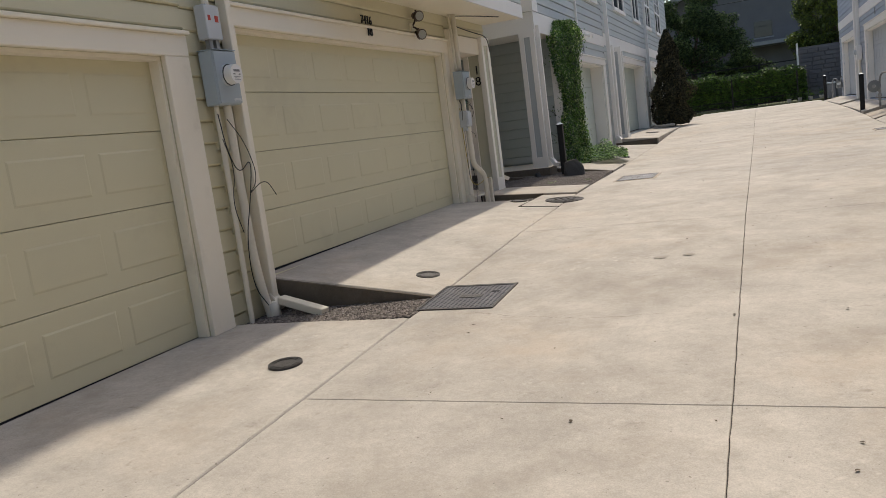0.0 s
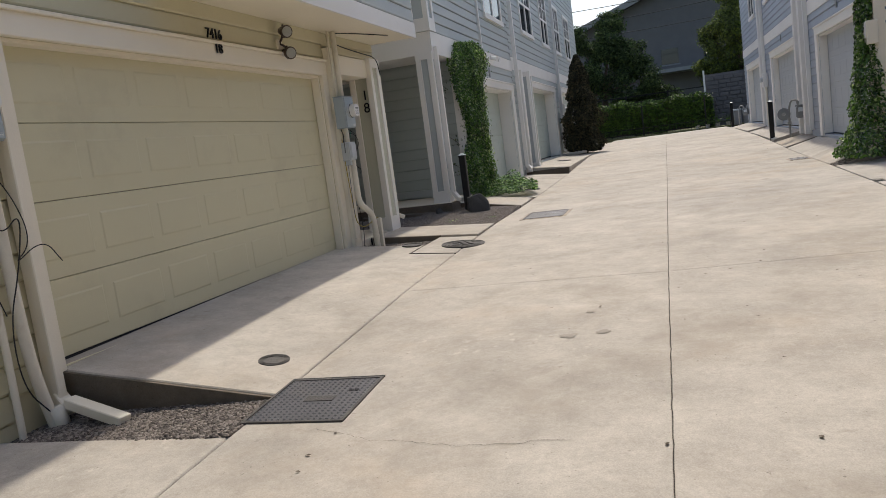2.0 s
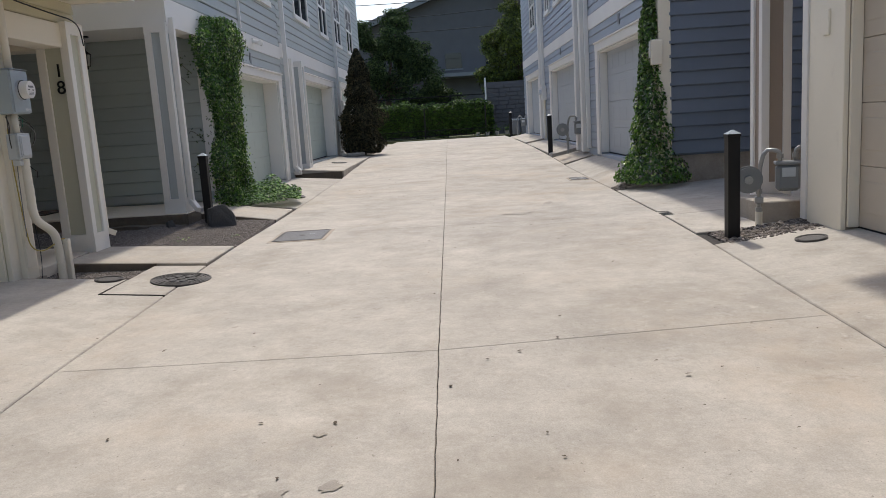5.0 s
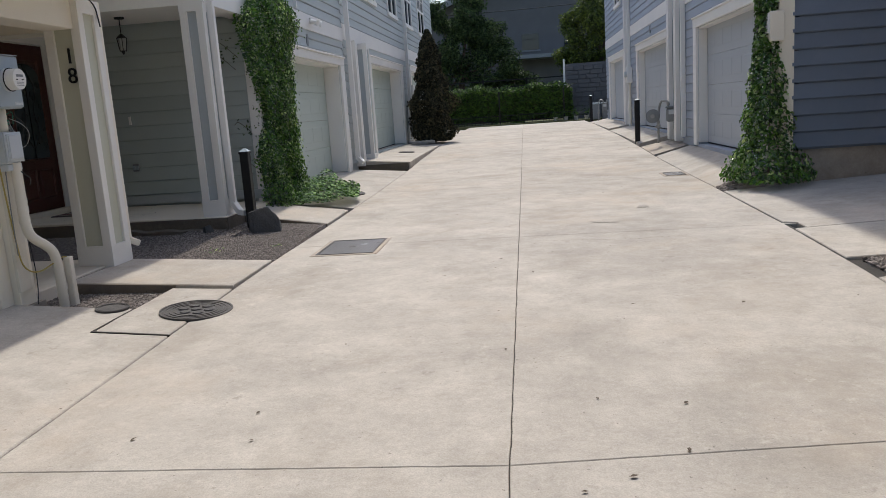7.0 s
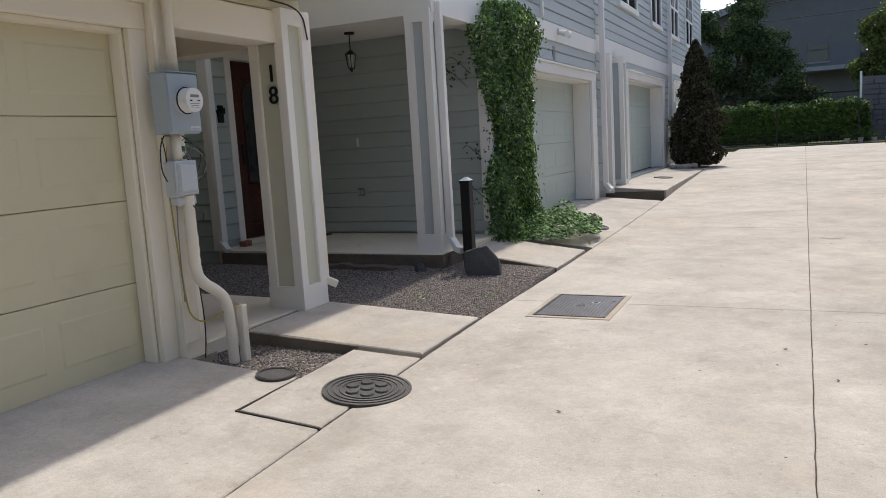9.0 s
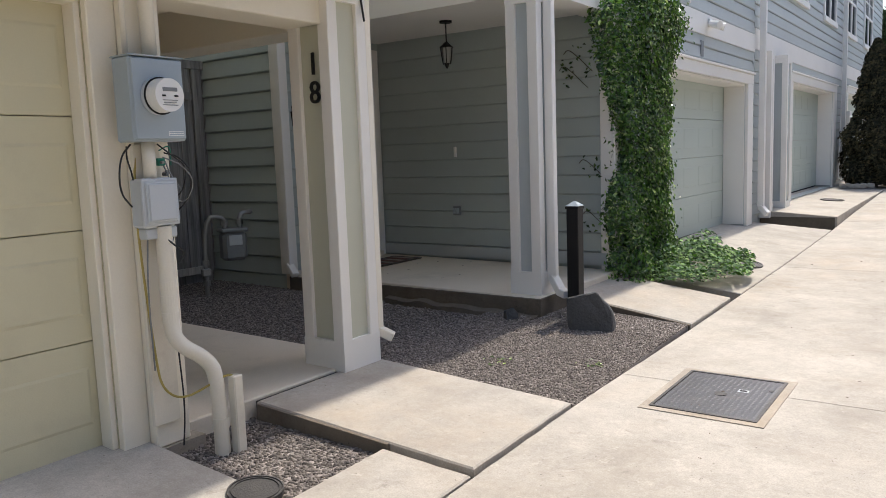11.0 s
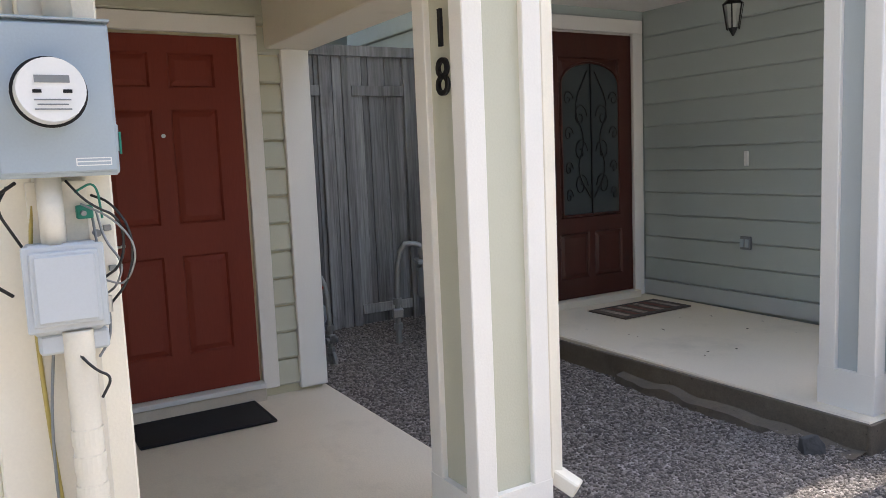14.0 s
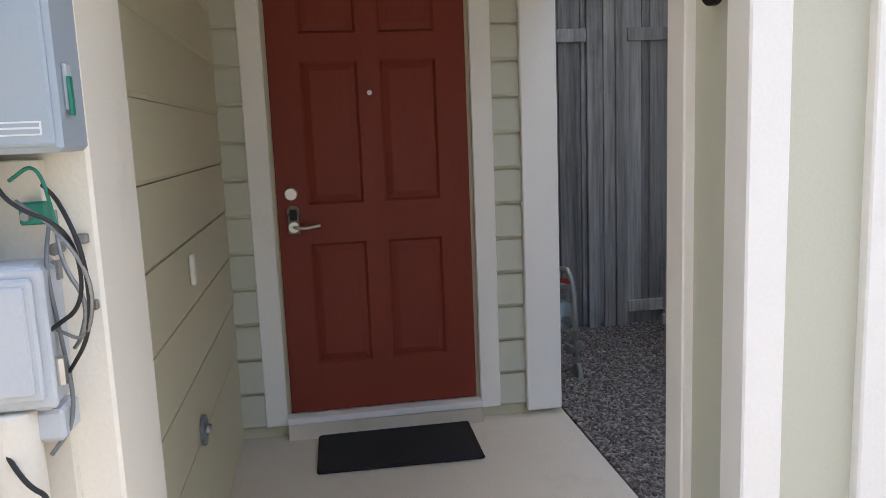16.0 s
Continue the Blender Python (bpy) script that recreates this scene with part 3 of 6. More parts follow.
# corner post at the porch, bay above the garage
whole("corner_post", boxes((-4.2, 10.22, 0.5, -3.9, 10.408, 2.95), bevel=0.006), WHITE, "off-white corner board beside the garage", "trim", kind="structure")
BAY = (-3.34, 7.0, 11.92, 3.14)
bay = whole("wall_bay", boxes((-3.98, BAY[1], BAY[3], BAY[0], BAY[2], 6.9)), WHITE, "overhanging bay with cream soffit and siding", "wall", kind="structure")
whole("trim_bay", boxes((BAY[0], BAY[1] - .02, BAY[3] - 0.01, BAY[0] + 0.03, BAY[2] + .02, BAY[3] + 0.19), (-3.98, BAY[2], BAY[3] - 0.01, BAY[0], BAY[2] + 0.03, BAY[3] + 0.19)), WHITE_COOL, "white belt board along the bay", "trim", kind="structure")
siding(bay, "+x", BAY[0], BAY[1], BAY[2], BAY[3] + 0.19, 6.9, GREY_FAR)
siding(bay, "+y", BAY[2], -3.98, BAY[0], BAY[3] + 0.19, 6.9, GREY_FAR)

# entry of the cream unit
entry = whole("wall_entry", boxes((-6.35, 10.2, 0.3, -6.15, 10.56, 7.0), (-6.35, 11.46, 0.3, -6.15, 11.86, 7.0), (-6.35, 10.56, 2.72, -6.15, 11.46, 7.0), (-8.6, 11.7, 0.3, -6.35, 11.86, 7.0)), CREAM, "cream lap-sided wall round the front door", "wall", kind="structure")
siding(entry, "+x", -6.15, 11.57, 11.705, 0.62, 2.95, SAGE, 0.165, 0.03)
siding(entry, "+x", -6.15, 10.34, 10.47, 0.62, 2.95, SAGE, 0.165, 0.03)
siding(entry, "+x", -6.15, 10.34, 11.75, 2.83, 2.95, SAGE, 0.165)
side = whole("wall_porch_side", boxes((-6.15, 10.12, 0.3, -4.2, 10.32, 7.0)), CREAM, "cream lap-sided side wall of the porch", "wall", kind="structure")
siding(side, "+y", 10.32, -6.15, -4.2, 0.58, 2.95, CREAM, 0.212, 0.019)
over = whole("wall_over_porch", boxes((-4.2, 10.42, 2.9, -4.0, 11.92, 7.0), (-6.15, 11.72, 2.9, -4.2, 11.92, 7.0)), CREAM, "cream siding above the porch beam", "wall", kind="structure")
siding(over, "+x", -4.0, 10.42, 11.92, 2.9, 3.14, CREAM, 0.12)
siding(over, "+y", 11.92, -6.15, -4.0, 2.9, 7.0, CREAM)
whole("ceiling", boxes((-6.15, 10.32, 2.94, -4.2, 11.72, 2.99)), WHITE, "painted porch ceiling", "ceiling", kind="structure")
whole("beam", boxes((-4.24, 10.46, 2.66, -3.96, 11.56, 2.9), bevel=0.006), WHITE, "off-white porch beam", "beam", kind="structure")
whole("beam", boxes((-6.15, 11.62, 2.66, -4.22, 11.9, 2.94), bevel=0.006), WHITE, "off-white porch beam to the house wall", "beam", kind="structure")
whole("corner_board", boxes((-6.2, 11.705, 0.6, -6.1, 11.88, 2.66), bevel=0.005), WHITE_CLEAN, "white corner board beside the front door", "trim", kind="structure")
whole("porch_floor", slab_mesh(-6.3, -3.98, 10.3, 11.9, lambda x, y: 0.55 + 0.012 * (-4 - x), 0.3, 4, 4), PORCH, "smooth concrete porch floor", "floor", kind="structure")


def panel_pillar(at, size, z0, z1, trim, panel, label, name="porch_pillar"):
    """A square post cased in white boards with a recessed panel on each face."""
    x, y = at
    s, b = size / 2, 0.085
    p = holder(name, (x, y, z0), label, "pillar", "porch pillars")
    h = z1 - z0
    part("core", boxes((-s + 0.025, -s + 0.025, 0.0, s - 0.025, s - 0.025, h)), panel, p)
    for sx in (-1, 1):
        for sy in (-1, 1):
            part("corner_stile", boxes((sx * s, sy * s, 0.0, sx * (s - b), sy * (s - b), h), bevel=0.004), trim, p)
    for z, t in ((0, 0.2), (h - 0.12, 0.12)):
        part("rail", boxes((-s - 0.002, -s - 0.002, z - 0.001, s + 0.002, s + 0.002, z + t)), trim, p)
    return p


panel_pillar((-4.07, 11.72), 0.34, 0.53, 2.92, WHITE_CLEAN, SAGE, "white cased porch pillar with recessed sage panels")

# ---- the grey unit and those beyond it ----
WG = -3.62
garage_front("grey_near", WG, 1, 15.55, 19.9, 0.68, 2.72, GREY_DOOR, WHITE_COOL, GREY_FAR, 15.06, 20.3, 7.0, "grey lap-sided front above a garage", depth=0.36, recess=0.3, band=(3.2, 3.45), cas=0.2, cas_hi=0.3, head=0.14)
porchw = whole("wall_grey_porch", boxes((-6.46, 15.06, 0.3, -3.82, 15.26, 7.0), (-6.66, 13.5, 0.3, -6.46, 13.95, 7.0), (-6.66, 14.91, 0.3, -6.46, 15.26, 7.0), (-6.66, 13.95, 2.95, -6.46, 14.91, 7.0), (-9.0, 13.5, 0.3, -6.66, 13.7, 7.0)), GREY, "grey-green lap-sided porch walls", "wall", kind="structure")
siding(porchw, "-y", 15.06, -6.44, -3.64, 0.86, 3.1, GREY, 0.185, 0.021)
siding(porchw, "-y", 13.5, -9.0, -6.46, 0.5, 7.0, GREY, 0.185)
siding(porchw, "+x", -6.46, 13.52, 13.84, 0.8, 3.1, GREY, 0.185)
whole("baseboard", boxes((-6.44, 15.02, 0.74, -3.66, 15.058, 0.86)), PANEL_GREY, "grey skirting board of the porch", "trim", kind="structure")
whole("corner_board", boxes((-6.5, 13.44, 0.72, -6.38, 13.56, 3.1), bevel=0.005), WHITE_COOL, "white corner board beside the porch", "trim", kind="structure")
whole("corner_board", boxes((-3.72, 15.02, 0.66, -3.575, 15.16, 3.2), bevel=0.005), WHITE_COOL, "white corner board behind the vine", "trim", kind="structure")
whole("ceiling", boxes((-6.46, 13.62, 3.14, -3.66, 15.06, 3.19)), WHITE_COOL, "pale painted porch ceiling", "ceiling", kind="structure")
upper = whole("wall_grey_upper", boxes((-3.82, 13.62, 3.2, WG, 15.06, 7.0), (-6.46, 13.62, 3.2, -3.82, 13.82, 7.0)), GREY_FAR, "grey siding above the porch", "wall", kind="structure")
siding(upper, "+x", WG, 13.62, 15.06, 3.45, 7.0, GREY_FAR)
siding(upper, "-y", 13.62, -6.46, -3.62, 3.45, 7.0, GREY_FAR)
whole("beam", boxes((-3.86, 13.6, 3.1, -3.585, 15.06, 3.45), (-6.46, 13.6, 3.1, -3.86, 13.84, 3.45)), WHITE_COOL, "white beam over the porch", "beam", kind="structure")
whole("porch_floor", slab_mesh(-6.46, -3.56, 13.47, 15.04, lambda x, y: 0.70 + 0.01 * (-3.5 - x), 0.32, 3, 3), PORCH, "raised concrete porch floor above gravel", "floor", kind="structure")
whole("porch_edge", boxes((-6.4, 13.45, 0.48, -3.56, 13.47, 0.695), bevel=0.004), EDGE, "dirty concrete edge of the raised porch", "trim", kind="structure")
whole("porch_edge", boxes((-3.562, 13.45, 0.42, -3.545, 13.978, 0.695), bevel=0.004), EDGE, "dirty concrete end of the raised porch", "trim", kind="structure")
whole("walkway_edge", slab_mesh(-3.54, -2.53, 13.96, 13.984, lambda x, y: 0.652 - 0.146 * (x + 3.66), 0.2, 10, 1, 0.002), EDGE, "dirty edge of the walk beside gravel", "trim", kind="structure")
panel_pillar((-3.735, 13.70), 0.28, 0.69, 3.14, WHITE_COOL, PANEL_GREY, "white cased porch pillar with recessed grey panels")

panel_pillar((-3.74, 13.73), 0.34, 3.46, 7.0, WHITE_COOL, PANEL_GREY, "white upper corner board with recessed grey panels", "corner_pilaster")
garage_front("grey_mid", WG, 1, 23.0, 27.4, 0.86, 2.92, GREY_DOOR, WHITE_COOL, GREY_FAR, 20.3, 28.6, 7.2, "grey lap-sided front above a garage", depth=0.36, recess=0.3, band=(3.25, 3.55), cas=0.2, cas_hi=0.3, head=0.15)
garage_front("grey_far", WG, 1, 29.4, 33.6, 0.98, 3.0, GREY_DOOR, WHITE_COOL, GREY_FAR, 28.6, 36.0, 7.2, "grey lap-sided front far along the alley", depth=0.36, recess=0.3, band=(3.35, 3.65), cas=0.2, head=0.15)
for y, w in ((20.9, 0.2), (21.75, 0.34)):
    panel_pillar((WG + 0.06, y), w, 0.7, 3.25, WHITE_COOL, PANEL_GREY, "white pilaster between two garage fronts", "pilaster")


def roof_block(name, x0, x1, y0, y1, z, label, over=0.35, lip=0.05):
    bm = bmesh.new()
    xm = (x0 + x1) / 2
    v = [bm.verts.new(p) for p in ((x0 - over, y0 - lip, z), (x1 + over, y0 - lip, z), (x1 + over, y1 + lip, z), (x0 - over, y1 + lip, z), (xm, y0 + 3, z + 2.2), (xm, y1 - 3, z + 2.2))]
    for f in ((0, 1, 4), (1, 2, 5, 4), (2, 3, 5), (3, 0, 4, 5), (3, 2, 1, 0)):
        bm.faces.new([v[i] for i in f])
    return whole(name, bm, ROOF, label, "roof", kind="structure")


roof_block("roof_cream", -11.5, -4.0, -14, 11.92, 7.0, "dark shingle roof of the cream row", 0.58)
roof_block("roof_grey", -11.5, -3.62, 13.62, 36, 7.2, "dark shingle roof of the grey row", 0.05)
for nm, b in (("wall_back_cream", (-11.6, -14, -1, -11.4, 11.9, 7)), ("wall_back_grey", (-11.6, 13.5, -1, -11.4, 36, 7.2)), ("wall_end_grey", (-11.4, 35.8, -1, -3.82, 36, 7.2))):
    whole(nm, boxes(b), GREY, "plain rear wall", "wall", kind="structure")

# ---- the blue row across the alley ----
WR, WB = 3.3, 3.1
garage_front("tan_near", WR, -1, 5.4, 10.12, 0.56, 2.66, TAN_DOOR, WHITE, TAUPE, -4.0, 10.75, 6.6, "taupe wall above a garage", cas=0.2, cas_hi=0.63)
whole("wall_tan_south", boxes((3.3, -14, -1, 3.5, -4.0, 6.6)), TAUPE, "taupe wall", "wall", kind="structure")
tane = whole("wall_tan_end", boxes((3.5, 10.55, 0.3, 9.0, 10.75, 6.6)), TAUPE, "taupe end wall", "wall", kind="structure")
whole("corner_board", boxes((3.24, 10.755, 0.55, 3.4, 10.86, 4.0)), WHITE_COOL, "white corner board beside the garage", "trim", kind="structure")
panel_pillar((3.46, 12.1), 0.32, 0.6, 4.0, WHITE_COOL, TAUPE, "white cased porch pillar with recessed taupe panels")
whole("beam", boxes((3.26, 10.76, 4.0, 3.66, 12.3, 4.3)), WHITE_COOL, "white beam over the side porch", "beam", kind="structure")
whole("wall_tan_upper", boxes((3.3, 10.76, 4.3, 3.5, 12.3, 6.6), (3.5, 12.1, 4.3, 9.0, 12.3, 6.6)), TAUPE, "taupe wall above the side porch", "wall", kind="structure")
whole("ceiling", boxes((3.5, 10.76, 4.1, 9, 12.1, 4.15)), WHITE_COOL, "painted side porch ceiling", "ceiling", kind="structure")
blue = whole("wall_blue_south", boxes((WB + 0.2, 15.15, 0.95, 11, 15.35, 6.6)), BLUE_SHADE, "slate blue lap-sided end wall", "wall", kind="structure")
siding(blue, "-y", 15.15, WB + 0.12, 8.6, 0.96, 6.6, BLUE_SHADE, 0.2, 0.034)
whole("foundation", boxes((WB + 0.04, 15.18, 0.2, 11, 15.35, 0.95)), CONCRETE_OLD, "stained concrete footing below blue siding", "foundation", kind="structure")
whole("corner_board", boxes((WB - 0.04, 15.12, 0.93, WB + 0.14, 15.29, 6.6)), WHITE, "off-white corner board behind a vine", "trim", kind="structure")
garage_front("blue_near", WB, -1, 15.75, 19.8, 0.83, 2.9, BLUE_DOOR, WHITE_COOL, BLUE_LIT, 15.29, 21.1, 6.6, "blue lap-sided front above a garage", recess=0.16, band=(3.43, 3.72), cas=0.3, cas_hi=0.25, head=0.16)
garage_front("blue_mid", WB, -1, 22.8, 27.25, 0.94, 2.97, BLUE_DOOR, WHITE_COOL, BLUE_LIT, 21.1, 28.95, 6.6, "blue lap-sided front above a garage", recess=0.16, band=(3.48, 3.76), cas=0.3, cas_hi=0.25, head=0.16)
garage_front("blue_far", WB, -1, 30.45, 34.4, 1.02, 3.03, BLUE_DOOR, WHITE_COOL, BLUE_LIT, 28.95, 35.7, 6.6, "blue lap-sided front far along the alley", recess=0.16, band=(3.57, 3.86), cas=0.3, cas_hi=0.25, head=0.16)
for y in (21.3, 22.05, 29.2):
    panel_pillar((WB - 0.04, y), 0.22, 0.8, 6.6, WHITE_COOL, PANEL_GREY, "white pilaster between two blue fronts", "pilaster")
roof_block("roof_tan", 3.3, 11, -14, 12.3, 6.6, "dark shingle roof of the taupe row", 0.68)
roof_block("roof_blue", WB, 11, 15.15, 35.7, 6.6, "dark shingle roof of the blue row", 0.25)
for nm, b in (("wall_back_tan", (11, -14, -1, 11.2, 12.3, 6.6)), ("wall_back_blue", (11, 15.15, -1, 11.2, 35.7, 6.6)), ("wall_end_blue", (3.3, 35.5, -1, 11, 35.7, 6.6))):
    whole(nm, boxes(b), BLUE_SHADE, "plain rear wall", "wall", kind="structure")

# ---- loose ground: gravel ----
def gravel(name, rects, count, size, label, seed, rise=0.0):
    """Loose stones on a sheet: rects are (x0, x1, y0, y1, z at x0, z at x1)."""
    rng = np.random.default_rng(seed)
    phi = (1 + 5 ** 0.5) / 2
    ico = np.array([(-1, phi, 0), (1, phi, 0), (-1, -phi, 0), (1, -phi, 0), (0, -1, phi), (0, 1, phi), (0, -1, -phi), (0, 1, -phi), (phi, 0, -1), (phi, 0, 1), (-phi, 0, -1), (-phi, 0, 1)]) / 1.9
    tri = np.array([int(c, 16) for c in "0b505101707a0ab1595b4ba2a76718394342326368389495" "24b62a867981"]).reshape(-1, 3)
    areas = np.array([(r[1] - r[0]) * (r[3] - r[2]) for r in rects])
    pick = rng.choice(len(rects), count, p=areas / areas.sum())
    R = np.array(rects)[pick]
    u, v = rng.random(count), rng.random(count)
    c = np.stack([R[:, 0] + u * (R[:, 1] - R[:, 0]), R[:, 2] + v * (R[:, 3] - R[:, 2]), R[:, 4] + u * (R[:, 5] - R[:, 4])], 1)
    s = size * rng.uniform(0.55, 1.35, count)
    c[:, 2] += s * rng.uniform(-0.3, 0.35, count) + rise * v
    stretch = rng.uniform(0.65, 1.25, (count, 1, 3)) * np.array([1, 1, 0.7])
    a = rng.uniform(0, math.tau, count)
    base = ico[None] * stretch * (1 + rng.uniform(-0.16, 0.16, (count, 12, 1)))
    x = base[..., 0] * np.cos(a)[:, None] - base[..., 1] * np.sin(a)[:, None]
    y = base[..., 0] * np.sin(a)[:, None] + base[..., 1] * np.cos(a)[:, None]
    verts = np.stack([x, y, base[..., 2]], -1) * s[:, None, None] + c[:, None]
    faces = tri[None] + (np.arange(count) * 12)[:, None, None]
    me = bpy.data.meshes.new(name)
    me.from_pydata(verts.reshape(-1, 3).tolist(), [], faces.reshape(-1, 3).tolist())
    me.materials.append(STONE_MIX)
    return tagged(new(name, me), label, "gravel", kind="stuff")


def stone_mix():
    m = bpy.data.materials.new("mixed stones")
    m.use_nodes = True
    n, l = m.node_tree.nodes, m.node_tree.links
    g = n.new("ShaderNodeNewGeometry")
    r = n.new("ShaderNodeValToRGB")
    e = r.color_ramp.elements
    e[0].color, e[1].color = (0.085, 0.073, 0.064, 1), (0.39, 0.34, 0.303, 1)
    k = r.color_ramp.elements.new(0.5)
    k.color = (0.19, 0.162, 0.142, 1)
    l.new(g.outputs["Random Per Island"], r.inputs[0])
    nz = n.new("ShaderNodeTexNoise")
    nz.inputs["Scale"].default_value = 140
    mul = n.new("ShaderNodeMix")
    mul.data_type, mul.blend_type = "RGBA", "MULTIPLY"
    mul.inputs[0].default_value = 0.5
    l.new(r.outputs[0], mul.inputs[6]), l.new(nz.outputs[0], mul.inputs[7])
    l.new(mul.outputs[2], n["Principled BSDF"].inputs["Base Color"])
    n["Principled BSDF"].inputs["Roughness"].default_value = 0.9
    return m


STONE_MIX = stone_mix()


def bed(x0, x1, y0, y1, za, zb, label, rise=0.0):
    zf = lambda x, y: za + (zb - za) * (x - x0) / (x1 - x0) + rise * (y - y0) / (y1 - y0)
    return whole("gravel_bed", slab_mesh(x0, x1, y0, y1, zf, 0.15, 3, 3, 0.001), STONES, label, "gravel", kind="structure")


bed(-4.0, -2.43, 4.9, 5.41, 0.19, 0.24, "dusty grit below loose stones")
bed(-4.0, -3.06, 10.24, 10.87, 0.44, 0.42, "dusty grit below loose stones")
bed(-3.98, -2.525, 11.94, 13.46, 0.53, 0.44, "dusty grit below loose stones", 0.045)
bed(-3.54, -2.535, 13.46, 13.96, 0.555, 0.487, "dusty grit below loose stones")
bed(-8.0, -3.985, 11.92, 13.46, 0.585, 0.53, "dusty grit below loose stones in the side yard")
bed(2.4, 3.4, 10.34, 10.96, 0.43, 0.53, "dusty grit below the gas meter")
bed(2.4, 3.14, 15.1, 15.59, 0.48, 0.66, "soil and grit below the vine")
gravel("gravel", [(-3.98, -2.435, 4.86, 5.41, 0.195, 0.245)], 10000, 0.0105, "grey-brown loose gravel between two drives", 3)
gravel("gravel", [(-3.98, -3.06, 10.24, 10.87, 0.44, 0.42)], 5200, 0.0098, "grey-brown loose gravel round the conduits", 4)
gravel("gravel", [(-3.98, -2.525, 11.94, 13.46, 0.53, 0.44)], 40000, 0.0076, "grey-brown loose gravel bed", 5, 0.045)
gravel("gravel", [(-3.54, -2.535, 13.46, 13.96, 0.553, 0.485)], 9000, 0.0076, "grey-brown loose gravel beside the walk", 9)
gravel("gravel", [(-7.6, -3.98, 11.92, 13.46, 0.58, 0.53)], 50000, 0.009, "shaded grey-brown loose gravel in the side yard", 6)
gravel("gravel", [(2.4, 3.35, 10.34, 10.96, 0.43, 0.53)], 1500, 0.018, "loose gravel round a gas riser", 7)
gravel("gravel", [(2.4, 3.14, 15.1, 15.59, 0.48, 0.66)], 900, 0.018, "loose gravel below a vine", 8)


# ---- covers in the paving ----
def round_cover(x, y, r, z, label, rings=3, pattern=False, lift=0.007):
    c = holder("manhole_cover" if r > 0.15 else "utility_cover", (x, y, z), label, "manhole cover", "covers in the paving")
    c.matrix_world = Matrix.Translation((0, 0, lift)) @ lying(x, y)
    for i in range(rings):
        bm = bmesh.new()
        ro, ri = r * (1 - i * 0.13), r * (1 - i * 0.13 - 0.06)
        n = 32
        a = [[bm.verts.new((q * math.cos(k * math.tau / n), q * math.sin(k * math.tau / n), h)) for k in range(n)] for q, h in ((ro, -0.02), (ro, 0.007), (ri, 0.007), (ri, -0.02))]
        for p, q in zip(a, a[1:]):
            for k in range(n):
                bm.faces.new((p[k], p[(k + 1) % n], q[(k + 1) % n], q[k]))
        part("rim" if i == 0 else "rib_ring", bm, IRON, c)
    bm = bmesh.new()
    bmesh.ops.create_cone(bm, cap_ends=True, segments=32, radius1=r * 0.97, radius2=r * 0.97, depth=0.02, matrix=Matrix.Translation((0, 0, -0.008)))
    part("plate", bm, IRON, c)
    if pattern:
        for k in range(6):
            a = k * math.tau / 6
            bm = bmesh.new()
            bmesh.ops.create_cone(bm, cap_ends=True, segments=14, radius1=r * 0.16, radius2=r * 0.13, depth=0.012, matrix=Matrix.Translation((r * 0.37 * math.cos(a), r * 0.37 * math.sin(a), 0.006)))
            part("boss", bm, IRON, c)
        bm = bmesh.new()
        bmesh.ops.create_cone(bm, cap_ends=True, segments=14, radius1=r * 0.16, radius2=r * 0.13, depth=0.012, matrix=Matrix.Translation((0, 0, 0.006)))
        part("boss", bm, IRON, c)
    return c


round_cover(-2.53, 10.2, 0.26, 0.448, "dark cast-iron manhole cover with raised bosses", 4, True, 0.007)
round_cover(-3.17, 10.19, 0.12, 0.463, "small rusty utility cover beside gravel", 2)
round_cover(-2.89, 3.925, 0.11, 0.215, "small cast-iron cleanout cover in the drive", 3)
round_cover(-2.745, 5.95, 0.105, 0.322, "small cast-iron cleanout cover in the drive", 3)
round_cover(-2.9, 16.9, 0.24, 0.56, "worn iron cover in the drive", 2)
round_cover(-3.0, 23.6, 0.2, 0.81, "small iron cover in the drive", 2)
round_cover(2.95, 10.0, 0.13, 0.515, "small iron cover beside the gas meter", 2)


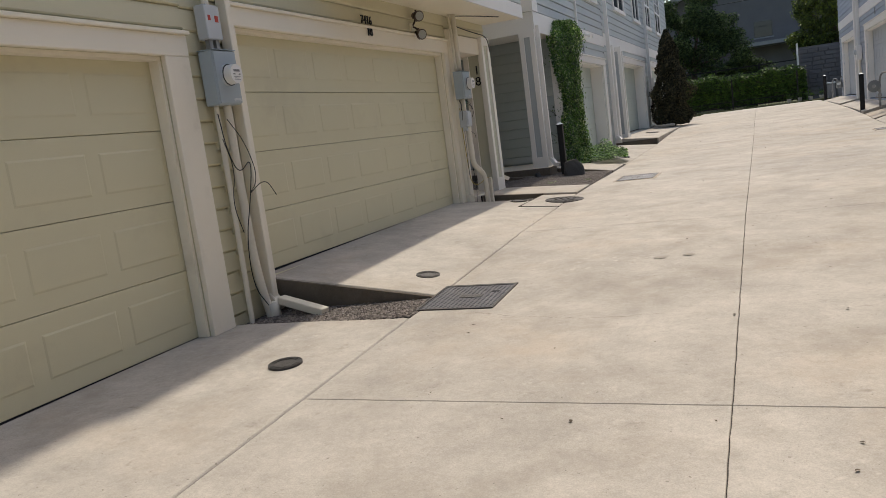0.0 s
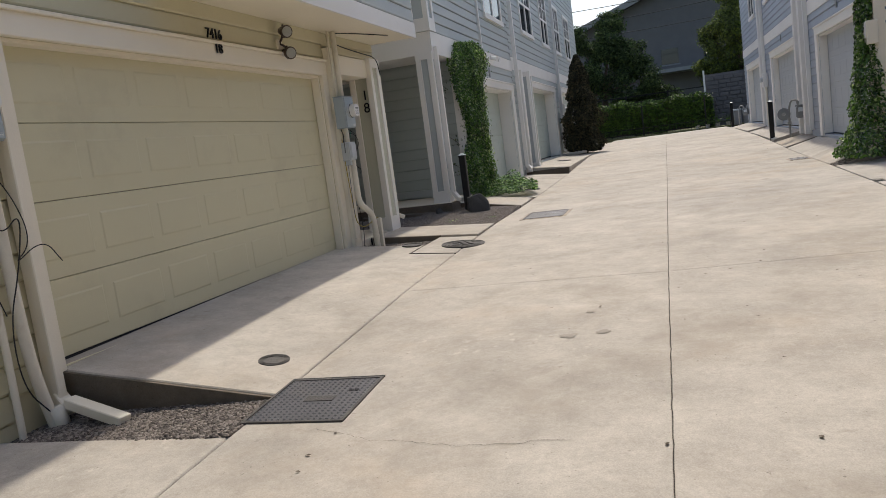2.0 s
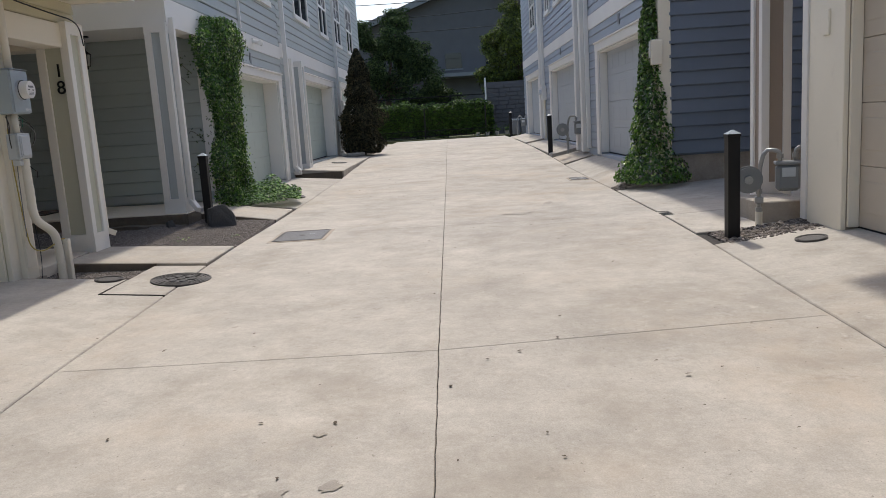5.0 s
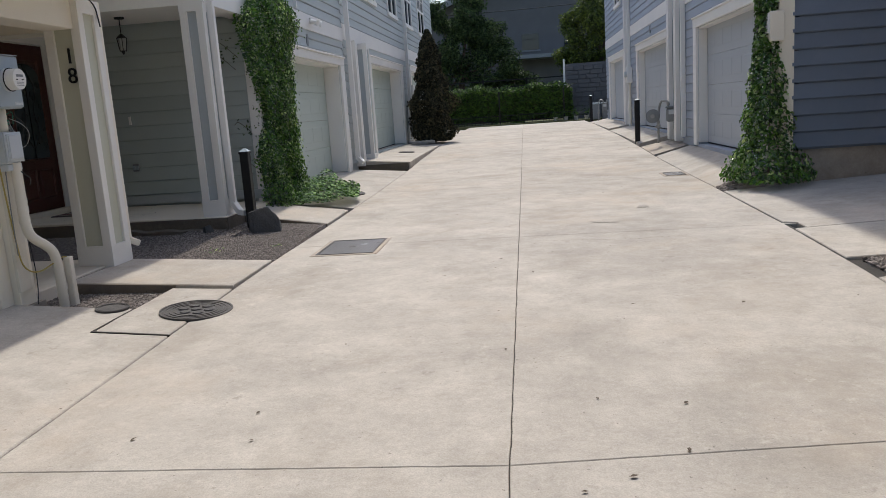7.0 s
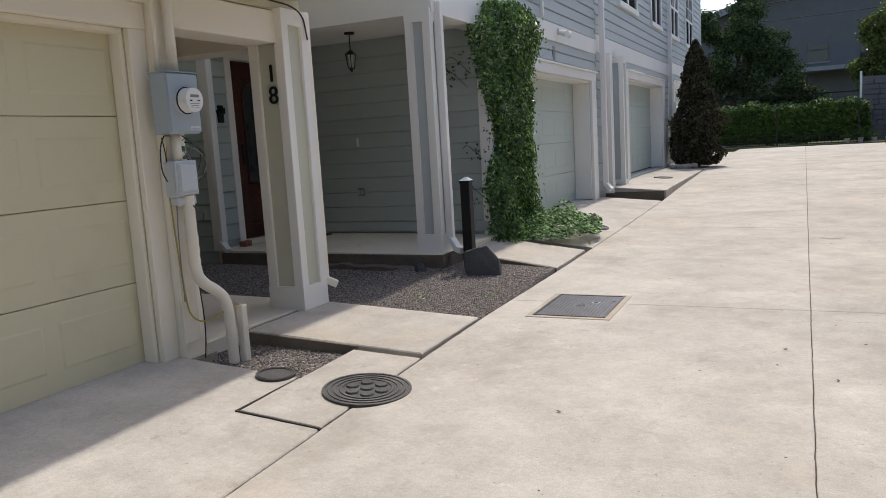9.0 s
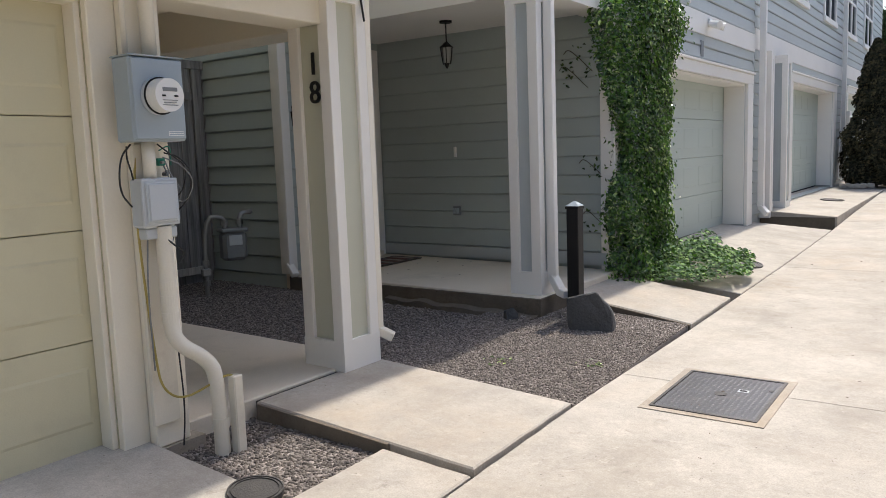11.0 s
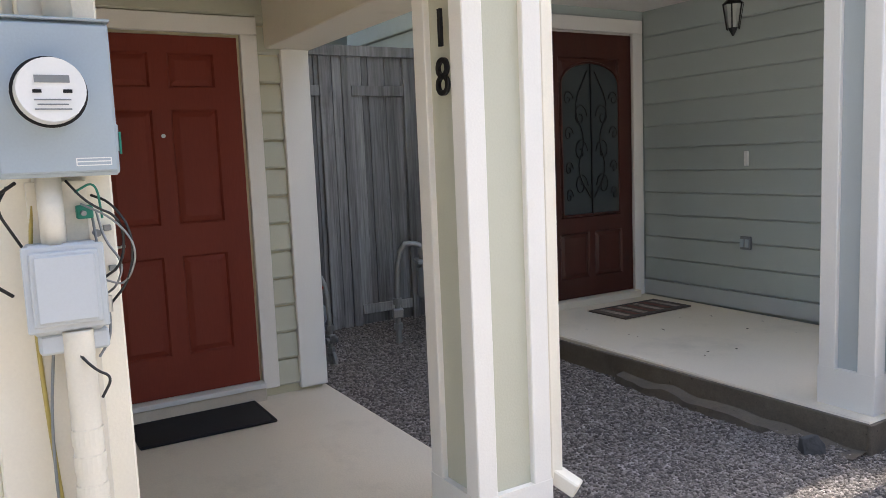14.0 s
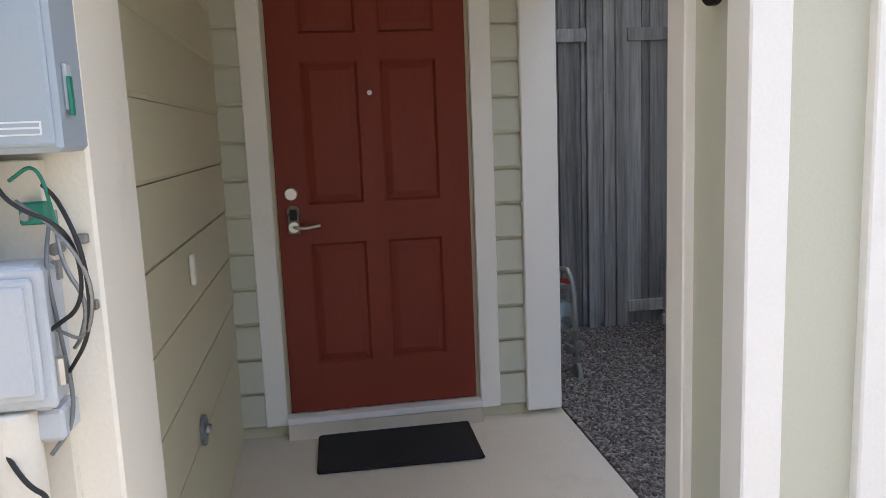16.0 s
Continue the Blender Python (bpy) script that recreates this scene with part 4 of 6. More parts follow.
def hatch(x0, x1, y0, y1, label, studs, slope=0.0):
    zc = road_z((y0 + y1) / 2)
    ang = math.degrees(math.atan2(road_z(y1) - road_z(y0), y1 - y0))
    c = holder("access_hatch", (0, 0, 0), label, "hatch", "hatches in the paving")
    c.matrix_world = pose((x0 + x1) / 2, (y0 + y1) / 2, zc + 0.004, ang)
    w, d = (x1 - x0) / 2, (y1 - y0) / 2
    part("lid", boxes((-w + 0.02, -d + 0.02, -0.03, w - 0.02, d - 0.02, 0.002)), HATCH, c)
    for b in ((-w, -d, -0.03, w, -d + 0.018, 0.006), (-w, d - 0.018, -0.03, w, d, 0.006), (-w, -d + 0.018, -0.03, -w + 0.018, d - 0.018, 0.006), (w - 0.018, -d + 0.018, -0.03, w, d - 0.018, 0.006)):
        part("rim", boxes(b), IRON, c)
    if studs:
        bm = bmesh.new()
        nx, ny = int(w * 2 / 0.036), int(d * 2 / 0.036)
        for i in range(nx):
            for j in range(ny):
                x, y = -w + 0.035 + i * (2 * w - 0.07) / (nx - 1), -d + 0.035 + j * (2 * d - 0.07) / (ny - 1)
                if abs(x - 0.03) < 0.1 and abs(y) < 0.05:
                    continue
                s = 0.011
                v = [bm.verts.new((x + a, y + b, h)) for a, b, h in ((-s, 0, 0.002), (0, -s, 0.002), (s, 0, 0.002), (0, s, 0.002), (0, 0, 0.009))]
                for k in range(4):
                    bm.faces.new((v[k], v[(k + 1) % 4], v[4]))
        tagged(part("tread_studs", bm, HATCH, c), kind="stuff")
        # Solid dark strip in place of the recess wall's shade.
        part("shade_strip", boxes((-w, d, -0.03, w, d + 0.022, 0.0035)), RUBBER, c, "dark strip for the shaded recess behind the lid")
        part("label_plate", boxes((-0.06, -0.035, 0.002, 0.12, 0.035, 0.006)), IRON, c)
        part("pull_slot", boxes((0.16, 0.1, 0.002, 0.22, 0.13, 0.0045)), RUBBER, c)
    else:
        bm = bmesh.new()
        nx, ny = int(w * 2 / 0.03), int(d * 2 / 0.03)
        for i in range(1, nx):
            for j in range(1, ny):
                x, y = -w + i * 2 * w / nx, -d + j * 2 * d / ny
                if abs(x) < 0.06 and abs(y) < 0.035:
                    continue
                v = [bm.verts.new((x + a, y + b, h)) for a, b, h in ((-0.009, -0.006, 0.002), (0.009, -0.006, 0.002), (0.009, 0.006, 0.002), (-0.009, 0.006, 0.002), (0, 0, 0.0045))]
                for k in range(4):
                    bm.faces.new((v[k], v[(k + 1) % 4], v[4]))
        tagged(part("tread_studs", bm, HATCH, c), kind="stuff")
        part("label_plate", rod(bmesh.new(), (0, 0, 0.002), (0, 0, 0.005), 0.035, 18), IRON, c)
        sl = part("pull_slot", boxes((0.07, 0.08, 0.002, 0.13, 0.125, 0.0045), bevel=0.001), METER_PALE, c)
        part("slot_gap", boxes((0.08, 0.09, 0.0045, 0.12, 0.115, 0.0052)), RUBBER, sl)
        part("bolt", rod(bmesh.new(), (w - 0.05, d * 0.45, 0.0), (w - 0.05, d * 0.45, 0.006), 0.014, 8), IRON, c)
        for b in ((-w - 0.045, -d - 0.05, w + 0.045, -d), (-w - 0.045, d, w + 0.045, d + 0.045), (-w - 0.045, -d, -w, d), (w, -d, w + 0.045, d)):
            part("collar", boxes((b[0], b[1], -0.03, b[2], b[3], 0.001)), CONCRETE_OLD, c, "pale concrete collar")
    return c


hatch(-2.46, -1.85, 5.02, 5.65, "dark steel utility hatch with diamond tread", True)
hatch(-2.165, -1.595, 12.12, 12.87, "grey polymer utility hatch with a label plate", False)
hatch(2.05, 2.35, 17.2, 17.6, "small grey utility hatch at the alley edge", False)


# ---- electricity meters ----
def meter_assembly(x, y0, y1, z0, z1, label, group="electric meters"):
    """A grey meter can on the wall, with its round glass meter; the can looks along +x."""
    c = holder("electric_meter", (x, (y0 + y1) / 2, z0), label, "electric meter", group)
    w, h = (y1 - y0) / 2, z1 - z0
    part("can", boxes((0, -w, 0, 0.13, w, h), bevel=0.008), METER, c)
    part("lid", boxes((0.131, -w + 0.006, 0.01, 0.143, w - 0.006, h - 0.008), bevel=0.004), METER, c)
    part("hood", boxes((-0.005, -w - 0.003, h, 0.146, w + 0.003, h + 0.006), bevel=0.002), METER, c)
    my, mz, r = -0.012, h * 0.535, min(w * 0.58, 0.077)
    bm = bmesh.new()
    bmesh.ops.create_cone(bm, cap_ends=True, segments=36, radius1=r * 1.08, radius2=r * 1.08, depth=0.03, matrix=pose(0.155, my, mz, 0, 90))
    part("ring", bm, METER_PALE, c)
    part("gasket", rod(bmesh.new(), (0.168, my, mz), (0.172, my, mz), r * 1.088, 36), BLACK, c)
    bm = bmesh.new()
    bmesh.ops.create_cone(bm, cap_ends=True, segments=36, radius1=r, radius2=r * 0.95, depth=0.075, matrix=pose(0.2, my, mz, 0, 90))
    m = part("meter", bm, METER_WHITE, c, "white plastic digital meter")
    f = 0.239
    part("display", boxes((f - 0.002, my - r * 0.45, mz + r * 0.2, f + 0.001, my + r * 0.5, mz + r * 0.42)), GASGREY, m).matrix_parent_inverse = Matrix()
    for a, b in ((-0.52, -0.28), (0.3, 0.55)):
        part("mark", boxes((f - 0.002, my + r * a, mz - r * 0.1, f + 0.001, my + r * b, mz + 0.0)), BLACK, m)
    for k, q in enumerate((0.5, 0.42, 0.5)):
        part("text_line", boxes((f - 0.002, my - r * q, mz - r * (0.32 + k * 0.14), f + 0.0008, my + r * q, mz - r * (0.28 + k * 0.14))), GASGREY, m)
    stk = part("sticker", boxes((0.142, w * 0.25, 0.025, 0.1445, w * 0.85, 0.045)), METER_WHITE, c, "white outlined sticker")
    part("field", boxes((0.144, w * 0.27, 0.0275, 0.1452, w * 0.83, 0.034), (0.144, w * 0.27, 0.037, 0.1452, w * 0.83, 0.0425)), METER, stk)
    part("latch", boxes((0.075, w, h * 0.16, 0.1, w + 0.007, h * 0.34), bevel=0.002), METER_PALE, c)
    part("seal", boxes((0.09, w + 0.007, h * 0.14, 0.104, w + 0.012, h * 0.29), bevel=0.001), GREEN, c, "green plastic seal")
    return c


def pipe(name, pts, r, mat, label, category="pipe", group="", n=10, rounds=3, collars=()):
    ob = whole(name, tube(pts, r, n, rounds), mat, label, category, group, smooth=True)
    for z, at in collars:
        bm = bmesh.new()
        rod(bm, (at[0], at[1], z - 0.022), (at[0], at[1], z + 0.022), r * 1.07, 20)
        part("collar", bm, mat, ob)
    return ob


meter_assembly(-3.955, 4.92, 5.2, 1.96, 2.38, "grey electric meter with a white digital dial")
b1 = holder("breaker_box", (-3.955, 5.05, 2.47), "small grey breaker box with red labels", "breaker box")
part("case", boxes((0, -0.09, 0, 0.1, 0.09, 0.26), bevel=0.006), METER_PALE, b1)
part("warning_label", boxes((0.1, 0.02, 0.13, 0.102, 0.06, 0.18)), RED_TAG, b1)
part("warning_label", boxes((0.1, -0.06, 0.14, 0.102, -0.03, 0.18)), RED_TAG, b1)
part("nipple", boxes((0.03, -0.05, -0.09, 0.07, -0.01, 0.0)), GALV, b1)
part("nipple", boxes((0.03, 0.03, -0.09, 0.07, 0.07, 0.0)), GALV, b1)
part("mast", rod(bmesh.new(), (0.05, 0.0, 0.26), (0.05, 0.0, 1.8), 0.03), PVC, b1)
pipe("conduit", [(-3.92, 4.99, 1.96), (-3.92, 4.99, 1.0), (-3.92, 4.98, 0.15)], 0.022, PVC, "cream painted conduit below the meter", "conduit")
pipe("conduit", [(-3.9, 5.1, 1.96), (-3.9, 5.1, 1.2), (-3.9, 5.12, 0.6), (-3.88, 5.2, 0.15)], 0.036, PVC, "thick cream painted conduit below the meter", "conduit")
for pts, r in (([(-3.9, 4.97, 1.9), (-3.84, 4.93, 1.6), (-3.86, 5.06, 1.4), (-3.82, 5.2, 1.55), (-3.84, 5.12, 1.2), (-3.82, 4.96, 0.9), (-3.86, 5.0, 0.5), (-3.86, 5.16, 0.3)], 0.006),
               ([(-3.86, 5.02, 1.85), (-3.82, 5.15, 1.65), (-3.8, 5.22, 1.35), (-3.82, 5.05, 1.22), (-3.8, 5.3, 1.36), (-3.78, 5.4, 1.2)], 0.005),
               ([(-3.88, 4.95, 1.7), (-3.84, 4.99, 1.45), (-3.85, 4.9, 1.2), (-3.85, 4.98, 0.95)], 0.005)):
    pipe("cable", pts, r * 0.7, WIRE, "loose black cable hanging on the wall", "cable", "loose cables", 6)


def downspout(path, w, d, label, group="downspouts", mat=None):
    """A square rainwater pipe along a path of points."""
    c = holder("downspout", path[0], label, "downspout", group)
    o = Vector(path[0])
    for a, b in zip(path, path[1:]):
        a, b = Vector(a) - o, Vector(b) - o
        q = (b - a).to_track_quat("Z", "Y").to_matrix().to_4x4()
        bm = bmesh.new()
        box(bm, -w / 2, -d / 2, -0.012, w / 2, d / 2, (b - a).length + 0.012, bevel=0.006)
        ob = part("pipe_length", bm, mat or WHITE, c)
        ob.matrix_local = Matrix.Translation(a) @ q
    return c


downspout([(-3.92, 5.29, 6.6), (-3.92, 5.29, 0.36), (-3.84, 5.29, 0.26)], 0.1, 0.07, "tall off-white downspout between two garages")
ext = holder("downspout_extension", (-3.8, 5.28, 0.3), "off-white gutter elbow lying on gravel", "gutter")
part("trough", boxes((0, -0.045, -0.005, 0.5, 0.045, 0.06), bevel=0.006), WHITE, ext)
ext.matrix_world = pose(-3.82, 5.27, 0.30, 0, 11, -12)
pipe("conduit", [(-3.86, 5.2, 0.32), (-3.84, 5.22, 0.14)], 0.05, PVC, "short stub pipe at the downspout's foot", "pipe", rounds=0)
downspout([(-3.95, 11.93, 2.92), (-3.95, 11.93, 0.73), (-3.87, 11.98, 0.68)], 0.07, 0.06, "white downspout on the porch pillar")
downspout([(-3.56, 13.70, 3.2), (-3.56, 13.70, 0.84), (-3.47, 13.66, 0.73), (-3.4, 13.62, 0.72)], 0.075, 0.065, "white downspout on the grey porch pillar", mat=WHITE_COOL)
downspout([(-6.33, 13.4, 3.1), (-6.33, 13.4, 0.82), (-6.22, 13.36, 0.74)], 0.07, 0.06, "white downspout at the porch corner", mat=WHITE_COOL)
downspout([(-3.5, 20.42, 7.0), (-3.5, 20.42, 0.9), (-3.4, 20.38, 0.8)], 0.09, 0.08, "tall white downspout between two fronts", mat=WHITE_COOL)
downspout([(-3.52, 28.3, 7.0), (-3.52, 28.3, 1.0)], 0.09, 0.08, "tall white downspout between two fronts", mat=WHITE_COOL)
downspout([(-3.58, 17.2, 7.1), (-3.58, 17.2, 3.5)], 0.05, 0.05, "thin white pipe on the upper wall", mat=WHITE_COOL)
for y in (20.85, 28.75):
    downspout([(3.03, y, 6.6), (3.03, y, 0.9)], 0.09, 0.08, "tall white downspout between two blue fronts", mat=WHITE_COOL)

# the porch meter with its boxes, pipes and wires
meter_assembly(-3.893, 10.14, 10.412, 1.97, 2.345, "grey electric meter with a white digital dial on a post")
nb = holder("network_box", (-3.895, 10.264, 1.555), "pale grey plastic telephone box with a hinged cover", "utility box")
part("case", boxes((0, -0.085, 0.02, 0.1, 0.085, 0.24), bevel=0.012), METER_PALE, nb)
cov = part("cover", boxes((0.1, -0.092, 0.03, 0.114, 0.092, 0.238), bevel=0.004), METER_PALE, nb)
part("ridge", boxes((0.112, -0.078, 0.044, 0.124, 0.078, 0.224), bevel=0.004), METER_PALE, cov)
part("face", boxes((0.122, -0.068, 0.054, 0.13, 0.068, 0.214), bevel=0.003), METER_PALE, cov)
part("foot", boxes((0.01, -0.07, -0.03, 0.09, 0.09, 0.02), bevel=0.006), METER_PALE, nb)
nb.scale = (1.0, 1.02, 1.04)
part("catch", boxes((0.09, 0.0, -0.01, 0.105, 0.03, 0.015)), GASGREY, nb)
part("hinge_pin", rod(bmesh.new(), (0.09, 0.092, 0.06), (0.09, 0.092, 0.1), 0.012), SILVER, nb)
pipe("conduit", [(-3.83, 10.25, 1.97), (-3.83, 10.25, 1.78)], 0.03, PVC, "short white conduit between two boxes", "conduit", rounds=0)
pipe("conduit", [(-3.81, 10.282, 1.58), (-3.81, 10.282, 1.3), (-3.81, 10.282, 1.12), (-3.79, 10.29, 1.02), (-3.735, 10.42, 0.92), (-3.715, 10.45, 0.82), (-3.71, 10.45, 0.40)], 0.037, PVC, "white painted conduit bending down into gravel", "conduit", n=14, collars=((1.3, (-3.81, 10.282)), (1.23, (-3.81, 10.282)), (1.15, (-3.81, 10.282)), (0.6, (-3.71, 10.45))))
whole("conduit_cover", boxes((-3.70, 10.495, 0.40, -3.645, 10.55, 0.825), bevel=0.006), PVC, "short off-white wooden post beside the conduit", "post")
pipe("conduit", [(-3.87, 10.2, 2.345), (-3.87, 10.2, 3.13)], 0.013, PVC, "thin cream conduit rising from the meter", "conduit", rounds=0)
pipe("conduit", [(-3.85, 10.31, 2.345), (-3.85, 10.31, 3.13)], 0.034, PVC, "thick cream conduit rising to the soffit", "conduit", rounds=0)
pipe("cable", [(-3.88, 10.31, 3.12), (-3.7, 10.7, 3.125), (-3.5, 11.3, 3.13)], 0.006, WIRE, "black cable stapled along the soffit", "cable", n=6)
pipe("cable", [(-3.88, 10.31, 3.02), (-3.92, 10.6, 3.0), (-3.9, 11.3, 2.96), (-3.9, 11.84, 2.95), (-3.88, 11.86, 2.7)], 0.007, WIRE, "black cable running from the conduit to the pillar", "cable", n=6)
pipe("tube", [(-3.88, 10.21, 1.9), (-3.875, 10.19, 1.7), (-3.87, 10.195, 1.4), (-3.86, 10.22, 0.95), (-3.85, 10.235, 0.8), (-3.79, 10.3, 0.74), (-3.72, 10.42, 0.8), (-3.68, 10.5, 0.84), (-3.67, 10.52, 0.8)], 0.0058, YELLOW, "yellow plastic tube beside the conduit", "tube", n=8)
for pts, r, mt in (([(-3.9, 10.19, 1.96), (-3.85, 10.1, 1.9), (-3.84, 10.08, 1.75), (-3.88, 10.16, 1.68)], 0.0045, WIRE),
                   ([(-3.84, 10.27, 1.55), (-3.8, 10.32, 1.48), (-3.79, 10.36, 1.46), (-3.79, 10.33, 1.41)], 0.004, WIRE),
                   ([(-3.86, 10.3, 1.96), (-3.8, 10.34, 1.9), (-3.82, 10.42, 1.86), (-3.85, 10.42, 1.74), (-3.86, 10.36, 1.7)], 0.0035, WIRE),
                   ([(-3.87, 10.33, 1.9), (-3.82, 10.4, 1.86), (-3.8, 10.45, 1.78), (-3.84, 10.42, 1.68), (-3.86, 10.37, 1.7)], 0.003, GALV),
                   ([(-3.88, 10.32, 1.93), (-3.86, 10.37, 1.96), (-3.88, 10.38, 1.86)], 0.003, GREEN),
                   ([(-3.9, 10.24, 1.55), (-3.89, 10.21, 1.3), (-3.9, 10.22, 0.9)], 0.004, GASGREY),
                   ([(-3.88, 10.34, 1.0), (-3.86, 10.34, 0.7), (-3.88, 10.33, 0.5)], 0.004, WIRE)):
    pipe("cable", [(x + 0.045, y - 0.012, z) for x, y, z in pts], r, mt, "thin cable looping beside the meter boxes", "cable", "meter cables", 6)
for pts, r, mt in (([(-3.9, 10.36, 1.92), (-3.84, 10.4, 1.9), (-3.8, 10.44, 1.82), (-3.83, 10.43, 1.7), (-3.88, 10.37, 1.62)], 0.0035, WIRE),
                   ([(-3.91, 10.37, 1.88), (-3.88, 10.38, 1.8), (-3.86, 10.42, 1.74), (-3.87, 10.4, 1.68), (-3.9, 10.38, 1.66)], 0.0035, GALV),
                   ([(-3.91, 10.36, 1.86), (-3.87, 10.36, 1.8), (-3.87, 10.37, 1.7), (-3.88, 10.38, 1.55), (-3.86, 10.34, 1.5)], 0.0035, GASGREY),
                   ([(-3.9, 10.17, 1.95), (-3.86, 10.14, 1.9), (-3.88, 10.17, 1.84), (-3.9, 10.19, 1.8)], 0.004, WIRE)):
    pipe("cable", [(x + 0.045, y - 0.012, z) for x, y, z in pts], r, mt, "thin cable looping beside the meter boxes", "cable", "meter cables", 6)
for y, z in ((10.385, 1.83), (10.39, 1.72)):
    whole("cable_clip", boxes((-3.9, y - 0.01, z - 0.008, -3.885, y + 0.01, z + 0.008), bevel=0.002), GALV, "small metal cable clip on the post", "clip", "cable clips")
gc = holder("ground_clamp", (-3.88, 10.325, 1.86), "green and grey earthing clamp", "clamp")
part("block", boxes((0, -0.015, 0, 0.03, 0.025, 0.035), bevel=0.003), GREEN, gc)
part("bolt", rod(bmesh.new(), (0.03, 0.0, 0.015), (0.05, 0.0, 0.015), 0.007), GALV, gc)
part("bolt", rod(bmesh.new(), (0.0, 0.03, -0.04), (0.03, 0.03, -0.04), 0.01), GALV, gc)
part("bracket", boxes((0, -0.03, -0.09, 0.02, 0.03, -0.06)), GALV, gc)
whole("wood_lath", boxes((-3.9, 10.2, 0.62, -3.875, 10.34, 1.96), bevel=0.002), PVC, "off-white board strip behind the conduit", "trim", kind="structure")
whole("post_footing", boxes((-4.2, 10.2, 0.36, -3.88, 10.48, 0.498)), CONCRETE_OLD, "grey concrete footing below the corner post", "foundation", kind="structure")

# ---- lights and numbers on the cream front ----
fl = holder("flood_light", (-3.98, 9.12, 2.82), "twin outdoor flood light with bronze heads", "flood light")
part("back_box", boxes((0, -0.05, 0.02, 0.03, 0.05, 0.12), bevel=0.006), WHITE, fl)
BRONZE = material("bronze lamp paint", (0.055, 0.034, 0.024), 0.45, 0.2, 8.0, 0.1, 120.0)
for z, dy in ((0.2, 0.0), (-0.02, 0.02)):
    part("arm", tube([(0.02, 0, 0.08), (0.07, 0, 0.06 + z * 0.4), (0.075, dy, z + 0.05), (0.08, dy, z)], 0.012, 8, 2), BRONZE, fl, smooth=True)
    bm = rod(bmesh.new(), (0.05, dy + 0.03, z + 0.01), (0.12, dy - 0.02, z - 0.01), 0.042, 16, 0.062)
    rod(bm, (0.12, dy - 0.02, z - 0.01), (0.15, dy - 0.042, z - 0.018), 0.066, 16, 0.066)
    for k in (-1, 1):
        rod(bm, (0.09, dy, z + k * 0.07), (0.09, dy, z + k * 0.05), 0.012, 8)
    hd = part("lamp_head", bm, BRONZE, fl, "bronze lamp head")
    part("lens", rod(bmesh.new(), (0.146, dy - 0.04, z - 0.017), (0.154, dy - 0.046, z - 0.019), 0.054, 16), WARMLAMP, hd, "grey ribbed lens")
part("sensor", rod(bmesh.new(), (0.05, -0.01, -0.03), (0.12, 0.0, -0.07), 0.028, 12), METER_WHITE, fl)


def sign(words, at, size, facing, mat, label, category="house number", depth=0.006):
    cu = bpy.data.curves.new("letters", "FONT")
    cu.body, cu.size, cu.align_x, cu.extrude = words, size, "CENTER", depth
    tmp = bpy.data.objects.new("letters", cu)
    scene.collection.objects.link(tmp)
    bpy.context.view_layer.update()
    me = bpy.data.meshes.new_from_object(tmp.evaluated_get(bpy.context.evaluated_depsgraph_get()))
    bpy.data.objects.remove(tmp)
    me.materials.clear()
    me.materials.append(mat)
    ob = new("house_number", me)
    ob.matrix_world = pose(*at) @ pose(0, 0, 0, 90, 0, {"+x": 90, "-y": 0, "-x": -90}[facing])
    return tagged(ob, label, category, "house numbers")


sign("7416", (-3.955, 7.86, 2.83), 0.13, "+x", BLACK, "dark metal house number above the garage")
sign("18", (-3.94, 7.88, 2.70), 0.13, "+x", BLACK, "dark metal unit number above the garage")
sign("1", (-4.028, 11.543, 2.37), 0.19, "-y", BLACK, "black metal digit on the porch pillar")
sign("8", (-4.023, 11.543, 2.20), 0.19, "-y", BLACK, "black metal digit on the porch pillar")

# ---- front doors ----
def raised(bm, y0, y1, z0, z1, x, d=0.012, b=0.03):
    v = [bm.verts.new((x, p, q)) for p, q in ((y0, z0), (y1, z0), (y1, z1), (y0, z1))]
    w = [bm.verts.new((x - d, p, q)) for p, q in ((y0 + b * .4, z0 + b * .4), (y1 - b * .4, z0 + b * .4), (y1 - b * .4, z1 - b * .4), (y0 + b * .4, z1 - b * .4))]
    t = [bm.verts.new((x - d * 0.1, p, q)) for p, q in ((y0 + b * 1.4, z0 + b * 1.4), (y1 - b * 1.4, z0 + b * 1.4), (y1 - b * 1.4, z1 - b * 1.4), (y0 + b * 1.4, z1 - b * 1.4))]
    for a, c in ((v, w), (w, t)):
        for k in range(4):
            bm.faces.new((a[k], a[(k + 1) % 4], c[(k + 1) % 4], c[k]))
    bm.faces.new(t)


def leaf_with_panels(width, height, panels, thick=0.045):
    """A door leaf that looks along +x, with sunk raised-and-fielded panels cut in its face."""
    ys = sorted({0.0, width} | {p for q in panels for p in q[:2]})
    zs = sorted({0.0, height} | {p for q in panels for p in q[2:]})
    bm = bmesh.new()
    for a, b in zip(ys, ys[1:]):
        for c, d in zip(zs, zs[1:]):
            if any(q[0] <= a and b <= q[1] and q[2] <= c and d <= q[3] for q in panels):
                continue
            bm.faces.new([bm.verts.new((0, p, z)) for p, z in ((a, c), (b, c), (b, d), (a, d))])
    for q in panels:
        raised(bm, *q, 0.0)
    box(bm, -thick, 0, 0, -thick + 0.01, width, height)
    for b in ((-thick, 0, 0, -0.0005, 0.004, height), (-thick, width - 0.004, 0, -0.0005, width, height), (-thick, 0, 0, -0.0005, width, 0.004)):
        box(bm, *b)
    return bm


